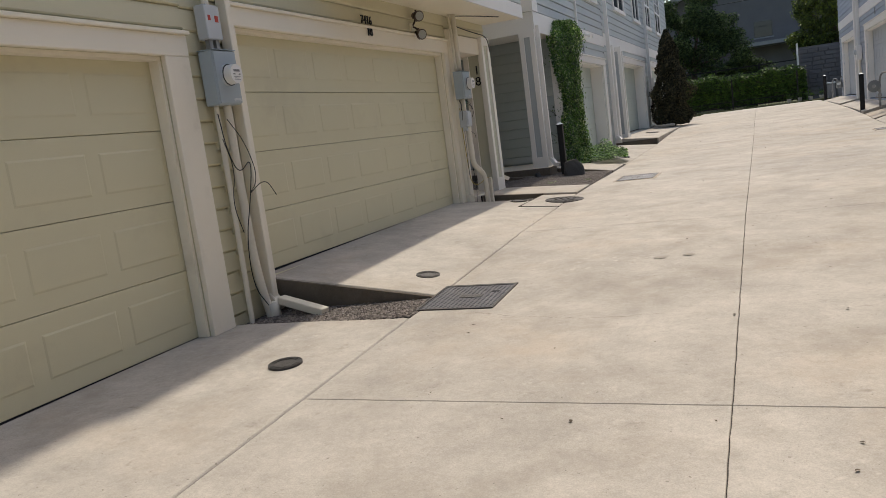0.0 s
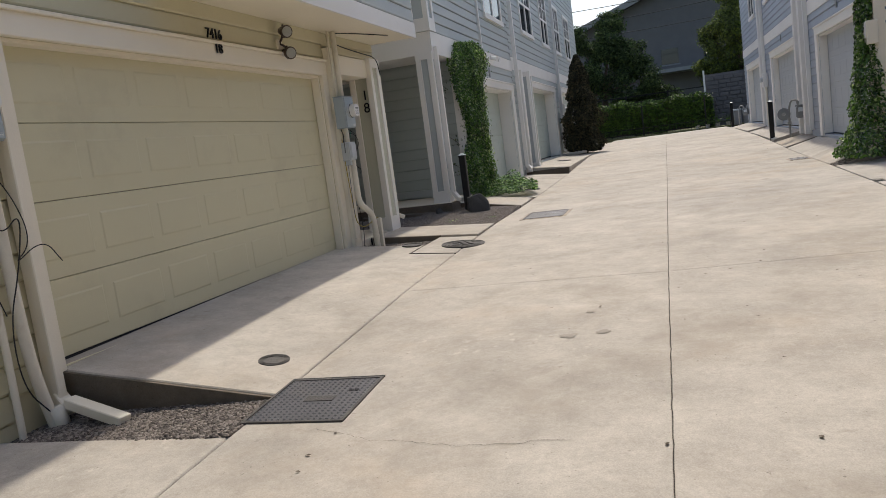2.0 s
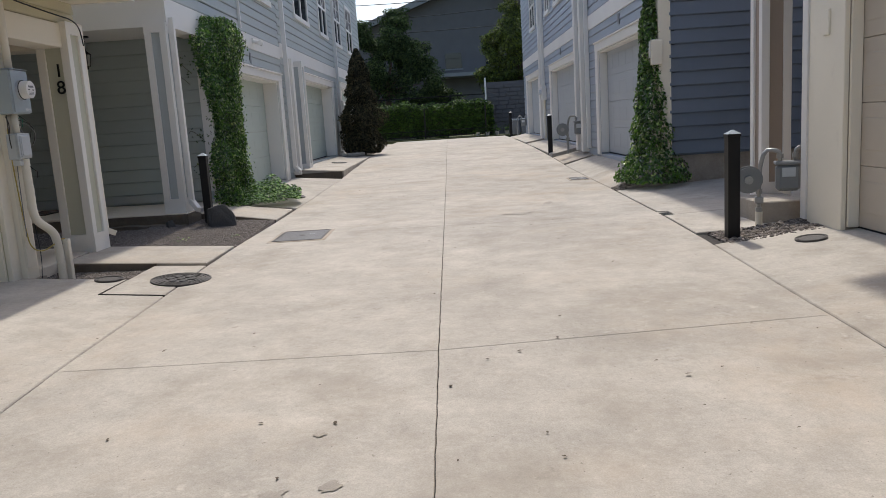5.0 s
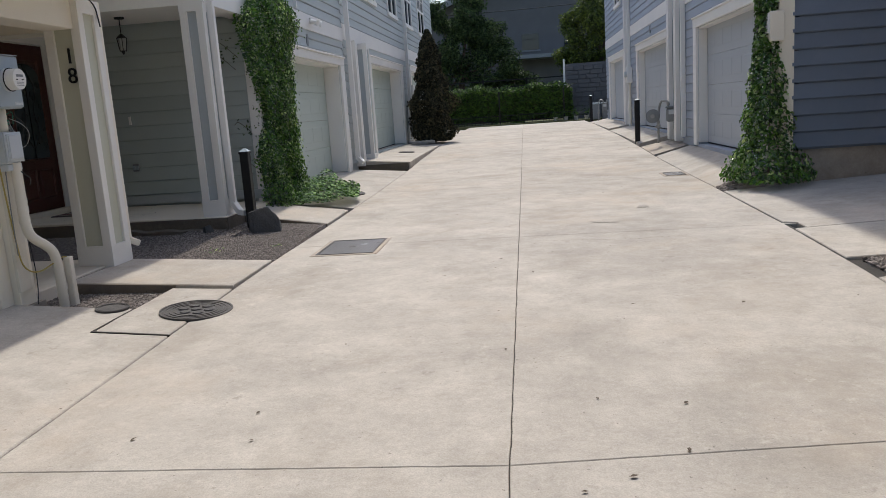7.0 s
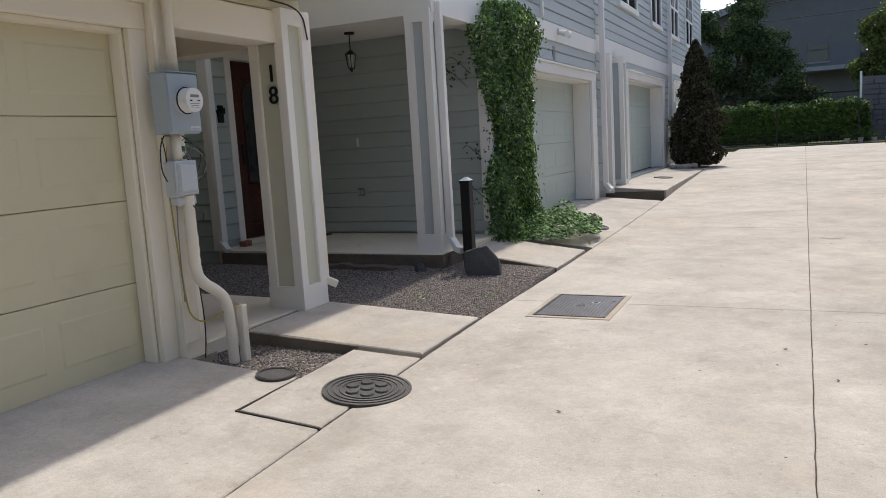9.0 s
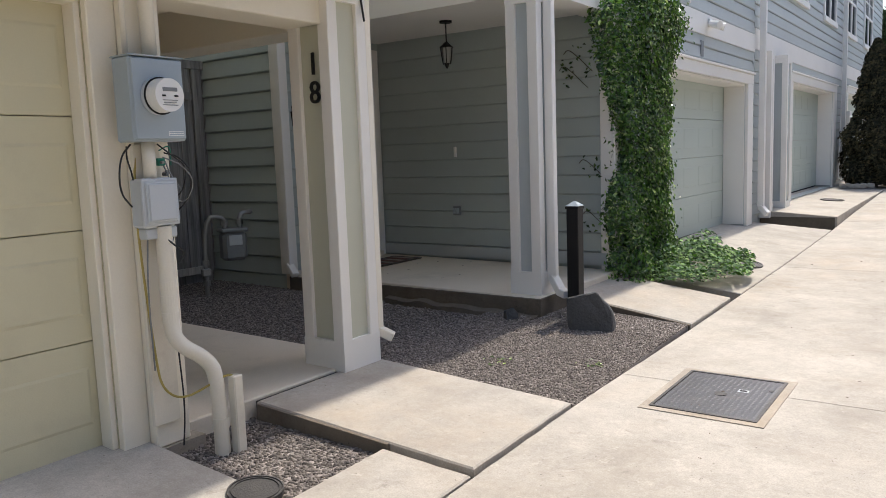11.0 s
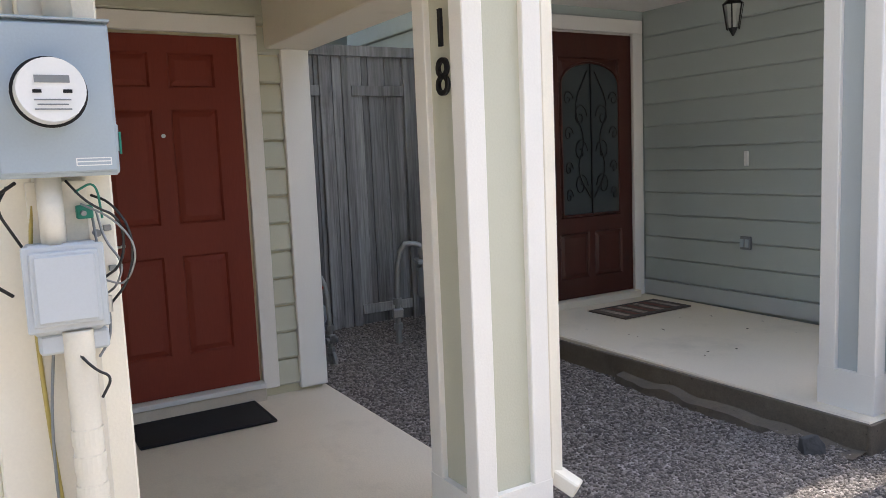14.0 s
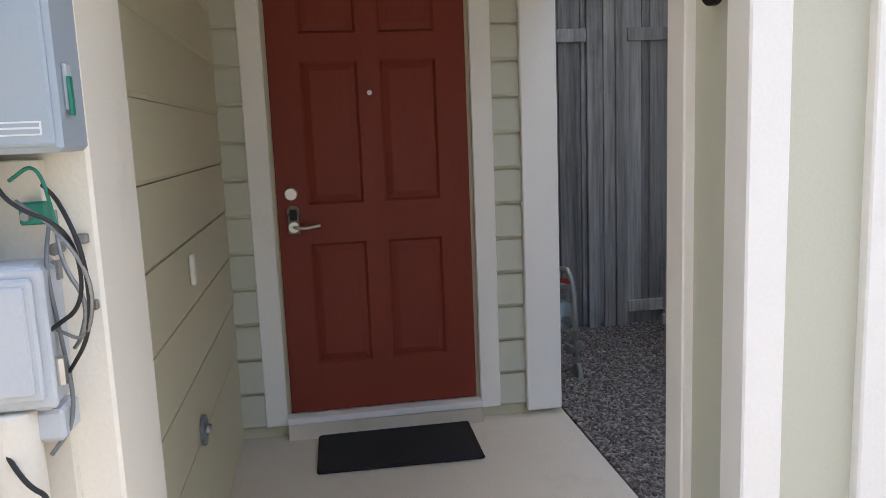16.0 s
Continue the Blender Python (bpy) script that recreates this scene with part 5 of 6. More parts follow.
D1 = (10.565, 11.455, 0.69, 2.715)
door1 = holder("door_1", (-6.13, D1[0], D1[2]), "closed red-brown six-panel front door", "door", kind="structure")
W1, H1 = D1[1] - D1[0], D1[3] - D1[2]
pans = []
for a, b in ((0.14, 0.40), (0.50, 0.76)):
    pans += [(a * W1 / 0.9, b * W1 / 0.9, 0.23, 0.80), (a * W1 / 0.9, b * W1 / 0.9, 0.98, 1.62), (a * W1 / 0.9, b * W1 / 0.9, 1.74, 1.93)]
leaf = part("door_leaf", leaf_with_panels(W1, H1, pans), RED, door1)
bm = boxes((0.0, 0.042, 0.85, 0.012, 0.098, 0.955), bevel=0.004)
rod(bm, (0.0, 0.07, 0.953), (0.012, 0.07, 0.953), 0.028, 20)
lk = part("lockset", bm, NICKEL_DARK, door1, "aged bronze keypad lock plate with an arched top")
part("lever", tube([(0.03, 0.07, 0.885), (0.06, 0.08, 0.885), (0.06, 0.12, 0.88), (0.055, 0.19, 0.89)], 0.008, 8, 2), SILVER, lk, smooth=True)
part("rose", rod(bmesh.new(), (0.01, 0.07, 0.885), (0.035, 0.07, 0.885), 0.024, 16), SILVER, lk)
part("keypad", boxes((0.012, 0.054, 0.915, 0.016, 0.086, 0.965)), BLACK, lk)
part("deadbolt", rod(bmesh.new(), (0.0, 0.065, 1.035), (0.022, 0.065, 1.035), 0.03, 18, 0.026), SILVER, door1, "round nickel deadbolt")
part("peephole", rod(bmesh.new(), (0.0, 0.445, 1.475), (0.008, 0.445, 1.475), 0.011, 12), SILVER, door1)


def door_case(x, y0, y1, z0, z1, w, mat, label):
    c = holder("door_casing", (x, y0, z0), label, "casing", kind="structure")
    L, H = y1 - y0, z1 - z0
    part("jamb", boxes((-0.005, -w, -0.06, 0.03, 0, H + 0.0), bevel=0.004), mat, c)
    part("jamb", boxes((-0.005, L, -0.06, 0.03, L + w, H + 0.0), bevel=0.004), mat, c)
    part("head", boxes((-0.005, -w, H, 0.034, L + w, H + w), bevel=0.004), mat, c)
    for a in (0.0, L - 0.02):
        part("stop", boxes((-0.1, a, -0.02, -0.006, a + 0.02, H)), mat, c)
    part("stop", boxes((-0.1, 0.02, H - 0.02, -0.006, L - 0.02, H)), mat, c)
    return c


door_case(-6.15, D1[0] - 0.02, D1[1] + 0.02, D1[2], D1[3] + 0.02, 0.1, WHITE_CLEAN, "white painted front door casing")
th = holder("threshold", (-6.15, D1[0], 0.6), "aluminium door sill on concrete", "threshold", kind="structure")
part("sill", boxes((-0.05, -0.02, 0.055, 0.09, W1 + 0.02, 0.085), bevel=0.004), METER_WHITE, th)
part("riser", boxes((-0.05, -0.02, -0.06, 0.075, W1 + 0.02, 0.055), bevel=0.006), PORCH, th)
whole("door_backing", boxes((-6.33, 10.56, 0.6, -6.3, 11.46, 2.72)), CREAM, "plain panel behind the front door", "wall", kind="structure")
mt = bmesh.new()
box(mt, -0.21, -0.36, 0, 0.21, 0.36, 0.014, bevel=0.006)
rug = whole("doormat", mt, RUBBER, "black rubber doormat on the porch", "doormat")
for b in ((-0.21, -0.36, -0.185, 0.36), (0.185, -0.36, 0.21, 0.36), (-0.185, -0.36, 0.185, -0.335), (-0.185, 0.335, 0.185, 0.36)):
    part("border", boxes((b[0] + 0.004, b[1] + 0.004, 0.012, b[2] - 0.004, b[3] - 0.004, 0.0165), bevel=0.0015), RUBBER, rug)
rug.matrix_world = pose(-5.88, 11.04, 0.573, 0, 0, -1)

# the grey porch's door: dark wood, arched glass with scrolled iron
D2 = (13.97, 14.89, 0.79, 2.93)
door2 = holder("door_2", (-6.44, D2[0], D2[2]), "dark wooden front door with scrolled iron over glass", "door", kind="structure")
W2, H2 = D2[1] - D2[0], D2[3] - D2[2]
gl = (0.13, W2 - 0.13, 0.66, 1.95)
bm = leaf_with_panels(W2, H2, [(0.12, W2 / 2 - 0.03, 0.16, 0.54), (W2 / 2 + 0.03, W2 - 0.12, 0.16, 0.54), gl])
part("door_leaf", bm, DARKWOOD, door2)
bm = bmesh.new()
pts = [(gl[0] + 0.02, gl[2] + 0.02), (gl[1] - 0.02, gl[2] + 0.02)] + [(W2 / 2 + (gl[1] - W2 / 2 - 0.02) * math.cos(a), 1.74 + 0.17 * math.sin(a)) for a in np.linspace(0, math.pi, 13)]
vs = [bm.verts.new((0.004, y, z)) for y, z in pts]
bm.faces.new(vs)
vb = [bm.verts.new((0.0, y, z)) for y, z in pts]
for k in range(len(vs)):
    bm.faces.new((vs[k], vs[(k + 1) % len(vs)], vb[(k + 1) % len(vs)], vb[k]))
glass2 = part("glass", bm, DOORGLASS, door2, "dark arched door glass")
for p in zip(pts, pts[1:] + pts[:1]):
    (a, b), (c, d) = p
    part("bead", rod(bmesh.new(), (0.006, a, b), (0.006, c, d), 0.011, 6), DARKWOOD, glass2)
part("scroll_bar", boxes((0.008, W2 / 2 - 0.006, gl[2] + 0.02, 0.018, W2 / 2 + 0.006, 1.9)), BLACK, glass2)
for sgn in (-1, 1):
    for z in (0.92, 1.2, 1.48):
        cy = W2 / 2 + sgn * 0.12
        sp = [(0.013, cy + sgn * 0.075 * (1 - k / 15) * math.cos(k * 0.62) * -1, z + 0.11 * (1 - k / 15) * math.sin(k * 0.62)) for k in range(14)]
        part("scroll", tube(sp, 0.005, 5, 1), BLACK, glass2)
    for z, k0 in ((1.06, 0.045), (1.34, 0.05), (1.62, 0.055), (0.84, 0.04)):
        sp = [(0.013, W2 / 2 + sgn * (0.245 - k0 * (1 - k / 14) * math.cos(k * 0.66)), z + 0.07 * (1 - k / 14) * math.sin(k * 0.66)) for k in range(13)]
        part("scroll", tube(sp, 0.0045, 5, 1), BLACK, glass2)
    part("scroll", tube([(0.013, W2 / 2 + sgn * 0.02, 0.82), (0.013, W2 / 2 + sgn * 0.17, 1.05), (0.013, W2 / 2 + sgn * 0.06, 1.3), (0.013, W2 / 2 + sgn * 0.2, 1.55), (0.013, W2 / 2 + sgn * 0.04, 1.84)], 0.006, 5, 2), BLACK, glass2)
part("handle", rod(bmesh.new(), (0.02, 0.06, 0.9), (0.02, 0.06, 1.15), 0.012), BLACK, door2)
door_case(-6.46, D2[0] - 0.02, D2[1] + 0.02, D2[2], D2[3] + 0.02, 0.11, WHITE_COOL, "white painted casing of the dark door")
whole("threshold", boxes((-6.5, D2[0] - 0.02, 0.725, -6.36, D2[1] + 0.02, 0.785), bevel=0.005), PORCH, "low concrete door sill", "threshold", kind="structure")
whole("door_backing", boxes((-6.64, 13.95, 0.6, -6.6, 14.91, 2.95)), GREY, "plain panel behind the dark door", "wall", kind="structure")
rug2 = whole("doormat", boxes((-0.2, -0.36, 0, 0.2, 0.36, 0.012), bevel=0.004), MAT_BROWN, "brown patterned doormat on the raised porch", "doormat")
rug2.matrix_world = pose(-5.98, 14.5, 0.727)
for i in range(7):
    part("stripe", boxes((-0.15, -0.3 + i * 0.09, 0.012, 0.15, -0.27 + i * 0.09 + 0.02, 0.0135)), MAT_RED if i % 2 else MAT_STRIPE, rug2).matrix_parent_inverse = Matrix()
for b in ((-0.185, -0.345, -0.17, 0.345), (0.17, -0.345, 0.185, 0.345)):
    part("border", boxes((b[0], b[1], 0.012, b[2], b[3], 0.0135)), BLACK, rug2).matrix_parent_inverse = Matrix()
whole("brick", boxes((-6.36, 13.72, 0.722, -6.26, 13.84, 0.79), bevel=0.005), material("red clay brick", (0.26, 0.12, 0.075), 0.9, 0.3, 12.0, 0.5, 80.0), "reddish loose brick beside the dark door", "brick")
rngd = np.random.default_rng(77)
bits = quad_cloud("leaf_bit", np.stack([rngd.uniform(-5.9, -4.4, 14), rngd.uniform(13.6, 14.8, 14), np.full(14, 0.737)], 1), np.tile([0.05, 0.02, 1.0], (14, 1)), rngd.uniform(0.015, 0.035, 14), BARK, fold=0.1, seed=78)
tagged(bits, "dry leaf bits on the raised porch", "litter", kind="stuff")

# lantern, outlet and switch of the grey porch
ln = holder("lantern", (-5.02, 14.38, 3.14), "black hanging porch lantern with glass sides", "lantern")
part("ceiling_plate", rod(bmesh.new(), (0, 0, -0.02), (0, 0, 0), 0.06, 16), BLACK, ln)
part("stem", rod(bmesh.new(), (0, 0, -0.22), (0, 0, -0.02), 0.006, 6), BLACK, ln)
part("cap", rod(bmesh.new(), (0, 0, -0.25), (0, 0, -0.2), 0.07, 8, 0.015), BLACK, ln)
part("glass_body", rod(bmesh.new(), (0, 0, -0.4), (0, 0, -0.255), 0.038, 6, 0.062), WARMLAMP, ln)
for k in range(6):
    a = k * math.tau / 6
    part("glazing_bar", rod(bmesh.new(), (0.04 * math.cos(a), 0.04 * math.sin(a), -0.41), (0.066 * math.cos(a), 0.066 * math.sin(a), -0.25), 0.005, 5), BLACK, ln)
part("finial", rod(bmesh.new(), (0, 0, -0.45), (0, 0, -0.4), 0.006, 8, 0.03), BLACK, ln)
oc = holder("outlet", (-5.4, 15.035, 1.2), "grey weatherproof outlet box on siding", "outlet")
part("cover", boxes((-0.045, -0.03, 0, 0.045, 0.0, 0.1), bevel=0.006), GASGREY, oc)
for s in (-0.022, 0.022):
    part("flap", boxes((s - 0.017, -0.036, 0.02, s + 0.017, -0.03, 0.08)), METER, oc)
whole("door_bell", boxes((-5.42, 15.02, 1.83, -5.39, 15.04, 1.94), bevel=0.003), METER_WHITE, "small white bell push on siding", "doorbell")
whole("wall_tab", boxes((-5.14, 10.338, 1.52, -5.1, 10.352, 1.62), bevel=0.003), WHITE, "pale tab on cream siding", "tab")
vt = holder("vent_cap", (-5.06, 10.34, 1.05), "small grey vent cap on cream siding", "vent")
part("plate", rod(bmesh.new(), (0, 0, 0), (0, 0.012, 0), 0.05, 14), GASGREY, vt)
part("nozzle", rod(bmesh.new(), (0, 0.012, 0), (0, 0.024, -0.004), 0.022, 12), GALV, vt)

# ---- side yard: fence and gas meters ----
fence = holder("fence", (-7.62, 12.7, 0.56), "weathered grey cedar board fence and gate", "fence")
rngf = random.Random(5)
y = -0.8
front = True
while y < 0.78:
    w = rngf.uniform(0.1, 0.16) if front else rngf.uniform(0.025, 0.05)
    dx = 0.018 if front else 0.0
    h = (2.33 if abs(y) < 0.45 else 2.38) - rngf.uniform(0, 0.012)
    foot = 0.02 + (rngf.uniform(0, 0.03) if y < 0.1 else rngf.uniform(0.1, 0.14))
    lean = rngf.uniform(-0.004, 0.004)
    bm = bmesh.new()
    box(bm, dx, y + 0.003, foot, dx + 0.018, y + w + (0.012 if not front else -0.006), h, bevel=0.003)
    for v in bm.verts:
        v.co.y += lean * (v.co.z / 2.3) + 0.003 * math.sin(v.co.z * 9 + y * 40)
        v.co.x += rngf.uniform(-0.002, 0.002)
    part("plank", bm, FENCE, fence)
    y += w
    front = not front or rngf.random() < 0.6
part("backing_board", boxes((-0.03, -0.8, 0.02, -0.012, 0.78, 2.3)), FENCE, fence)
part("top_rail", boxes((0.036, -0.8, 2.29, 0.06, 0.78, 2.375), bevel=0.003), FENCE, fence)
for ya, yb in ((-0.8, -0.155), (0.135, 0.62)):
    part("rail", boxes((0.036, ya, 1.965, 0.06, yb, 2.05), bevel=0.003), FENCE, fence)
for yy, w in ((-0.15, 0.075), (0.05, 0.08), (0.625, 0.07)):
    part("batten", boxes((0.037, yy, 0.02, 0.06, yy + w, 2.285), bevel=0.003), FENCE, fence)
part("lower_rail", boxes((0.036, 0.135, 0.12, 0.058, 0.62, 0.2), bevel=0.003), FENCE, fence)


def gas_meter(at, turn, label, scale=1.0, disc=False, tag=False, sleeve=False, end=False):
    g = holder("gas_meter", at, label, "gas meter", "gas meters")
    body = part("case", boxes((-0.11, -0.075, 0.3, 0.11, 0.075, 0.56), bevel=0.03), GASGREY, g)
    part("index_plate", boxes((-0.06, -0.082, 0.44, 0.06, -0.075, 0.53), bevel=0.003), METER_PALE, body)
    part("top_cap", boxes((-0.12, -0.085, 0.555, 0.12, 0.085, 0.59), bevel=0.01), GASGREY, body)
    part("inlet_pipe", tube([(-0.07, 0, 0.59), (-0.07, 0, 0.7), (-0.26, 0, 0.7), (-0.26, 0, -0.1)], 0.021, 10, 2), GALV, g, smooth=True)
    part("outlet_pipe", tube([(0.07, 0, 0.59), (0.07, 0, 0.72), (0.2, 0.02, 0.72), (0.22, 0.16, 0.72)], 0.02, 10, 2), GALV, g, smooth=True)
    for x, z in ((-0.07, 0.64), (0.07, 0.64), (-0.26, 0.3), (-0.26, 0.12)):
        part("union_nut", rod(bmesh.new(), (x, 0, z - 0.022), (x, 0, z + 0.022), 0.034, 6), GALV, g)
    if sleeve:
        part("sleeve", rod(bmesh.new(), (-0.26, 0, -0.12), (-0.26, 0, 0.1), 0.034, 12), PVC, g, "pale pipe sleeve")
    part("valve", boxes((-0.3, -0.03, 0.18, -0.22, 0.03, 0.25), bevel=0.01), GALV, g)
    if end:
        part("regulator", rod(bmesh.new(), (-0.175, 0.02, 0.40), (-0.12, 0.02, 0.40), 0.09, 24), METER, g, "pale grey regulator disc")
        part("regulator_rim", rod(bmesh.new(), (-0.155, 0.02, 0.40), (-0.143, 0.02, 0.40), 0.102, 24), GASGREY, g)
        part("regulator_cap", rod(bmesh.new(), (-0.21, 0.02, 0.37), (-0.175, 0.02, 0.37), 0.03, 14), GALV, g)
        part("tap", rod(bmesh.new(), (-0.26, -0.06, 0.2), (-0.26, 0.06, 0.2), 0.028, 10), GALV, g)
        part("foot_branch", tube([(-0.26, 0, 0.08), (-0.3, 0.01, 0.1), (-0.32, 0.01, 0.04), (-0.33, 0.02, -0.05)], 0.017, 8, 2), GALV, g, smooth=True)
    elif disc:
        part("regulator", rod(bmesh.new(), (-0.36, -0.05, 0.42), (-0.36, 0.02, 0.42), 0.12, 24), GASGREY, g)
        part("regulator_rim", rod(bmesh.new(), (-0.36, -0.025, 0.42), (-0.36, -0.01, 0.42), 0.135, 24), GASGREY, g)
        part("regulator_cap", rod(bmesh.new(), (-0.36, -0.09, 0.42), (-0.36, -0.05, 0.42), 0.04, 14), GALV, g)
        part("regulator_neck", rod(bmesh.new(), (-0.36, 0, 0.42), (-0.26, 0, 0.3), 0.025, 10), GALV, g)
    if tag:
        part("tag", boxes((-0.235, -0.026, 0.615, -0.13, 0.026, 0.64), bevel=0.003), RED_TAG, g, "red tag")
    g.matrix_world = pose(*at, 0, 0, turn) @ Matrix.Scale(scale, 4)
    return g


gas_meter((-6.85, 12.05, 0.56), 201.7, "grey gas meter with a red tag in the side yard", 0.88, True, True, end=True)
gas_meter((-6.75, 13.06, 0.57), 70, "grey gas meter before the grey siding", 1.1)
gas_meter((3.2, 11.05, 0.5), -15, "grey gas meter with a round regulator beside the walk", 1.0, True, False, True)
pl = whole("plinth", boxes((3.0, 11.2, 0.4, 3.5, 11.9, 0.68), bevel=0.012), CONCRETE_OLD, "worn concrete plinth below a gas meter", "plinth", kind="structure")
gas_meter((2.95, 21.6, 0.86), -15, "grey gas meter between two blue garages", 1.08, True)
gas_meter((2.95, 35.2, 1.0), -15, "grey gas meter at the alley's end", 1.0)


# ---- bollards and rocks ----
def bollard(x, y, z, h, label, s=0.1):
    b = holder("bollard", (x, y, z), label, "bollard", "black bollards")
    bm = bmesh.new()
    box(bm, -s / 2, -s / 2, -0.15, s / 2, s / 2, h, bevel=0.006)
    part("post", bm, BLACK, b)
    bm = rod(bmesh.new(), (0, 0, h), (0, 0, h + 0.035), s * 0.78, 4, 0.012)
    bmesh.ops.rotate(bm, verts=bm.verts, cent=(0, 0, 0), matrix=Matrix.Rotation(radians(45), 3, "Z"))
    part("cap", bm, METER, b, "pale worn pyramid cap")
    part("cap_rim", boxes((-s / 2 - 0.006, -s / 2 - 0.006, h - 0.025, s / 2 + 0.006, s / 2 + 0.006, h), bevel=0.003), BLACK, b)
    return b


bollard(-3.32, 13.62, 0.50, 0.93, "black square metal bollard before a rock")
bollard(2.5, 10.6, 0.45, 0.95, "black square metal bollard beside the gas meter", 0.11)
bollard(2.46, 23.2, 0.68, 0.98, "black square metal bollard far along the alley", 0.11)
bollard(2.5, 36.2, 0.9, 0.98, "black square metal bollard at the alley's end", 0.11)


def rock(x, y, z, sx, sy, sz, seed, label):
    bm = bmesh.new()
    bmesh.ops.create_icosphere(bm, subdivisions=3, radius=1)
    for v in bm.verts:
        p = v.co.copy()
        k = 1 + 0.35 * noise.noise(p * 0.9 + Vector((seed, 0, 0))) + 0.12 * noise.noise(p * 2.7 + Vector((0, seed, 0)))
        q = p * k
        q = Vector((max(-0.8, min(0.78, q.x)), max(-0.75, min(0.8, q.y)), max(-0.7, min(0.72 - 0.25 * q.x, q.z))))
        v.co = (q.x * sx, q.y * sy, q.z * sz)
    ob = whole("rock", bm, ROCK, label, "rock", "rocks on the gravel")
    ob.matrix_world = pose(x, y, z)
    return ob




def split_rock(x, y, z, size, turn, seed, label):
    """A broken stone with flat faces and one slanting shoulder."""
    bm = bmesh.new()
    for p in ((-.15, -.09, -.05), (.17, -.09, -.06), (.19, .1, -.06), (-.17, .1, -.05), (-.175, -.05, .23), (-.1, -.07, .25), (.05, -.05, .285), (.165, -.06, .13), (.175, .08, .11), (.04, .09, .25), (-.15, .09, .21), (.19, 0, .02)):
        bm.verts.new(Vector(p) * size)
    bmesh.ops.convex_hull(bm, input=bm.verts)
    bmesh.ops.bevel(bm, geom=list(bm.edges), offset=0.008 * size, segments=1, affect="EDGES")
    bmesh.ops.subdivide_edges(bm, edges=list(bm.edges), cuts=2, use_grid_fill=True)
    for v in bm.verts:
        v.co += Vector((1, 1, 1)) * 0.008 * size * noise.noise(v.co / size * 14 + Vector((seed, 0, 0)))
    ob = whole("rock", bm, ROCK, label, "rock", "rocks on the gravel")
    ob.matrix_world = pose(x, y, z, 0, 0, turn)
    return ob


split_rock(-3.1, 13.4, 0.53, 1.0, 24, 3, "dark angular rock leaning at the bollard")
split_rock(-3.72, 13.28, 0.555, 0.32, 60, 8, "small dark stone on the gravel")
# ragged concrete spill at the porch's foot
spill = bmesh.new()
runs = np.linspace(-5.1, -3.56, 32)
edge = [13.43 - 0.035 - 0.05 * abs(noise.noise((q * 2.3, 0.4, 2.0))) - 0.03 * abs(noise.noise((q * 9, 1.4, 2.0))) - 0.05 * float(np.interp(q, (-5.1, -4.6, -3.42), (0, 0.3, 1))) for q in runs]
high = [float(np.interp(q, (-6, -3.98, -2.5), (0.565, 0.54, 0.45))) + 0.035 + 0.03 * noise.noise((q * 5, 3.0, 1.0)) for q in runs]
lines = [[spill.verts.new((q, 13.455, h + 0.012)) for q, h in zip(runs, high)], [spill.verts.new((q, e, h)) for q, e, h in zip(runs, edge, high)], [spill.verts.new((q, e - 0.012, h - 0.12)) for q, e, h in zip(runs, edge, high)]]
for p, q in zip(lines, lines[1:]):
    for k in range(len(runs) - 1):
        spill.faces.new((p[k], p[k + 1], q[k + 1], q[k]))
whole("footing_lip", spill, EDGE, "ragged concrete spill along the porch foot", "footing", kind="structure")
wf = holder("wall_fixture", (-6.425, 13.69, 2.2), "small dark rectangular fixture on grey siding", "wall fixture")
part("back_plate", boxes((-0.03, -0.045, 0, 0.012, 0.045, 0.2), bevel=0.004), BLACK, wf)
part("hood", boxes((0.012, -0.035, 0.1, 0.05, 0.035, 0.17), bevel=0.006), BLACK, wf)

# ---- windows of the upper storeys ----
def sash_window(x, y, z, w, h, face, trim, label, cols=2, rows=2):
    win = holder("window", (x, y, z), label, "window", "upper windows")
    f = face
    def bx(x0, y0, z0, x1, y1, z1):
        return boxes((min(f * x0, f * x1), y0, z0, max(f * x0, f * x1), y1, z1))
    part("pane", bx(0.022, -w / 2, 0, 0.03, w / 2, h), PANE, win)
    fr = part("window_frame", bx(0.022, -w / 2 - 0.09, h, 0.06, w / 2 + 0.09, h + 0.1), trim, win)
    part("casing_side", bx(0.022, -w / 2 - 0.09, 0, 0.055, -w / 2, h), trim, win)
    part("casing_side", bx(0.022, w / 2, 0, 0.055, w / 2 + 0.09, h), trim, win)
    part("window_sill", bx(0.022, -w / 2 - 0.11, -0.1, 0.08, w / 2 + 0.11, 0), trim, win)
    part("mullion", bx(0.022, -0.04, 0, 0.05, 0.04, h), trim, win)
    part("meeting_rail", bx(0.022, -w / 2, h / 2 - 0.03, 0.047, w / 2, h / 2 + 0.03), trim, win)
    for s in (-1, 1):
        part("glazing_bar", bx(0.022, s * w / 4 - 0.012, h / 2, 0.04, s * w / 4 + 0.012, h), trim, win)
    for s in (-1, 1):
        part("glazing_bar", bx(0.022, min(s * 0.04, s * w / 2), h * 0.75 - 0.012, 0.039, max(s * 0.04, s * w / 2), h * 0.75 + 0.012), trim, win)
    return win


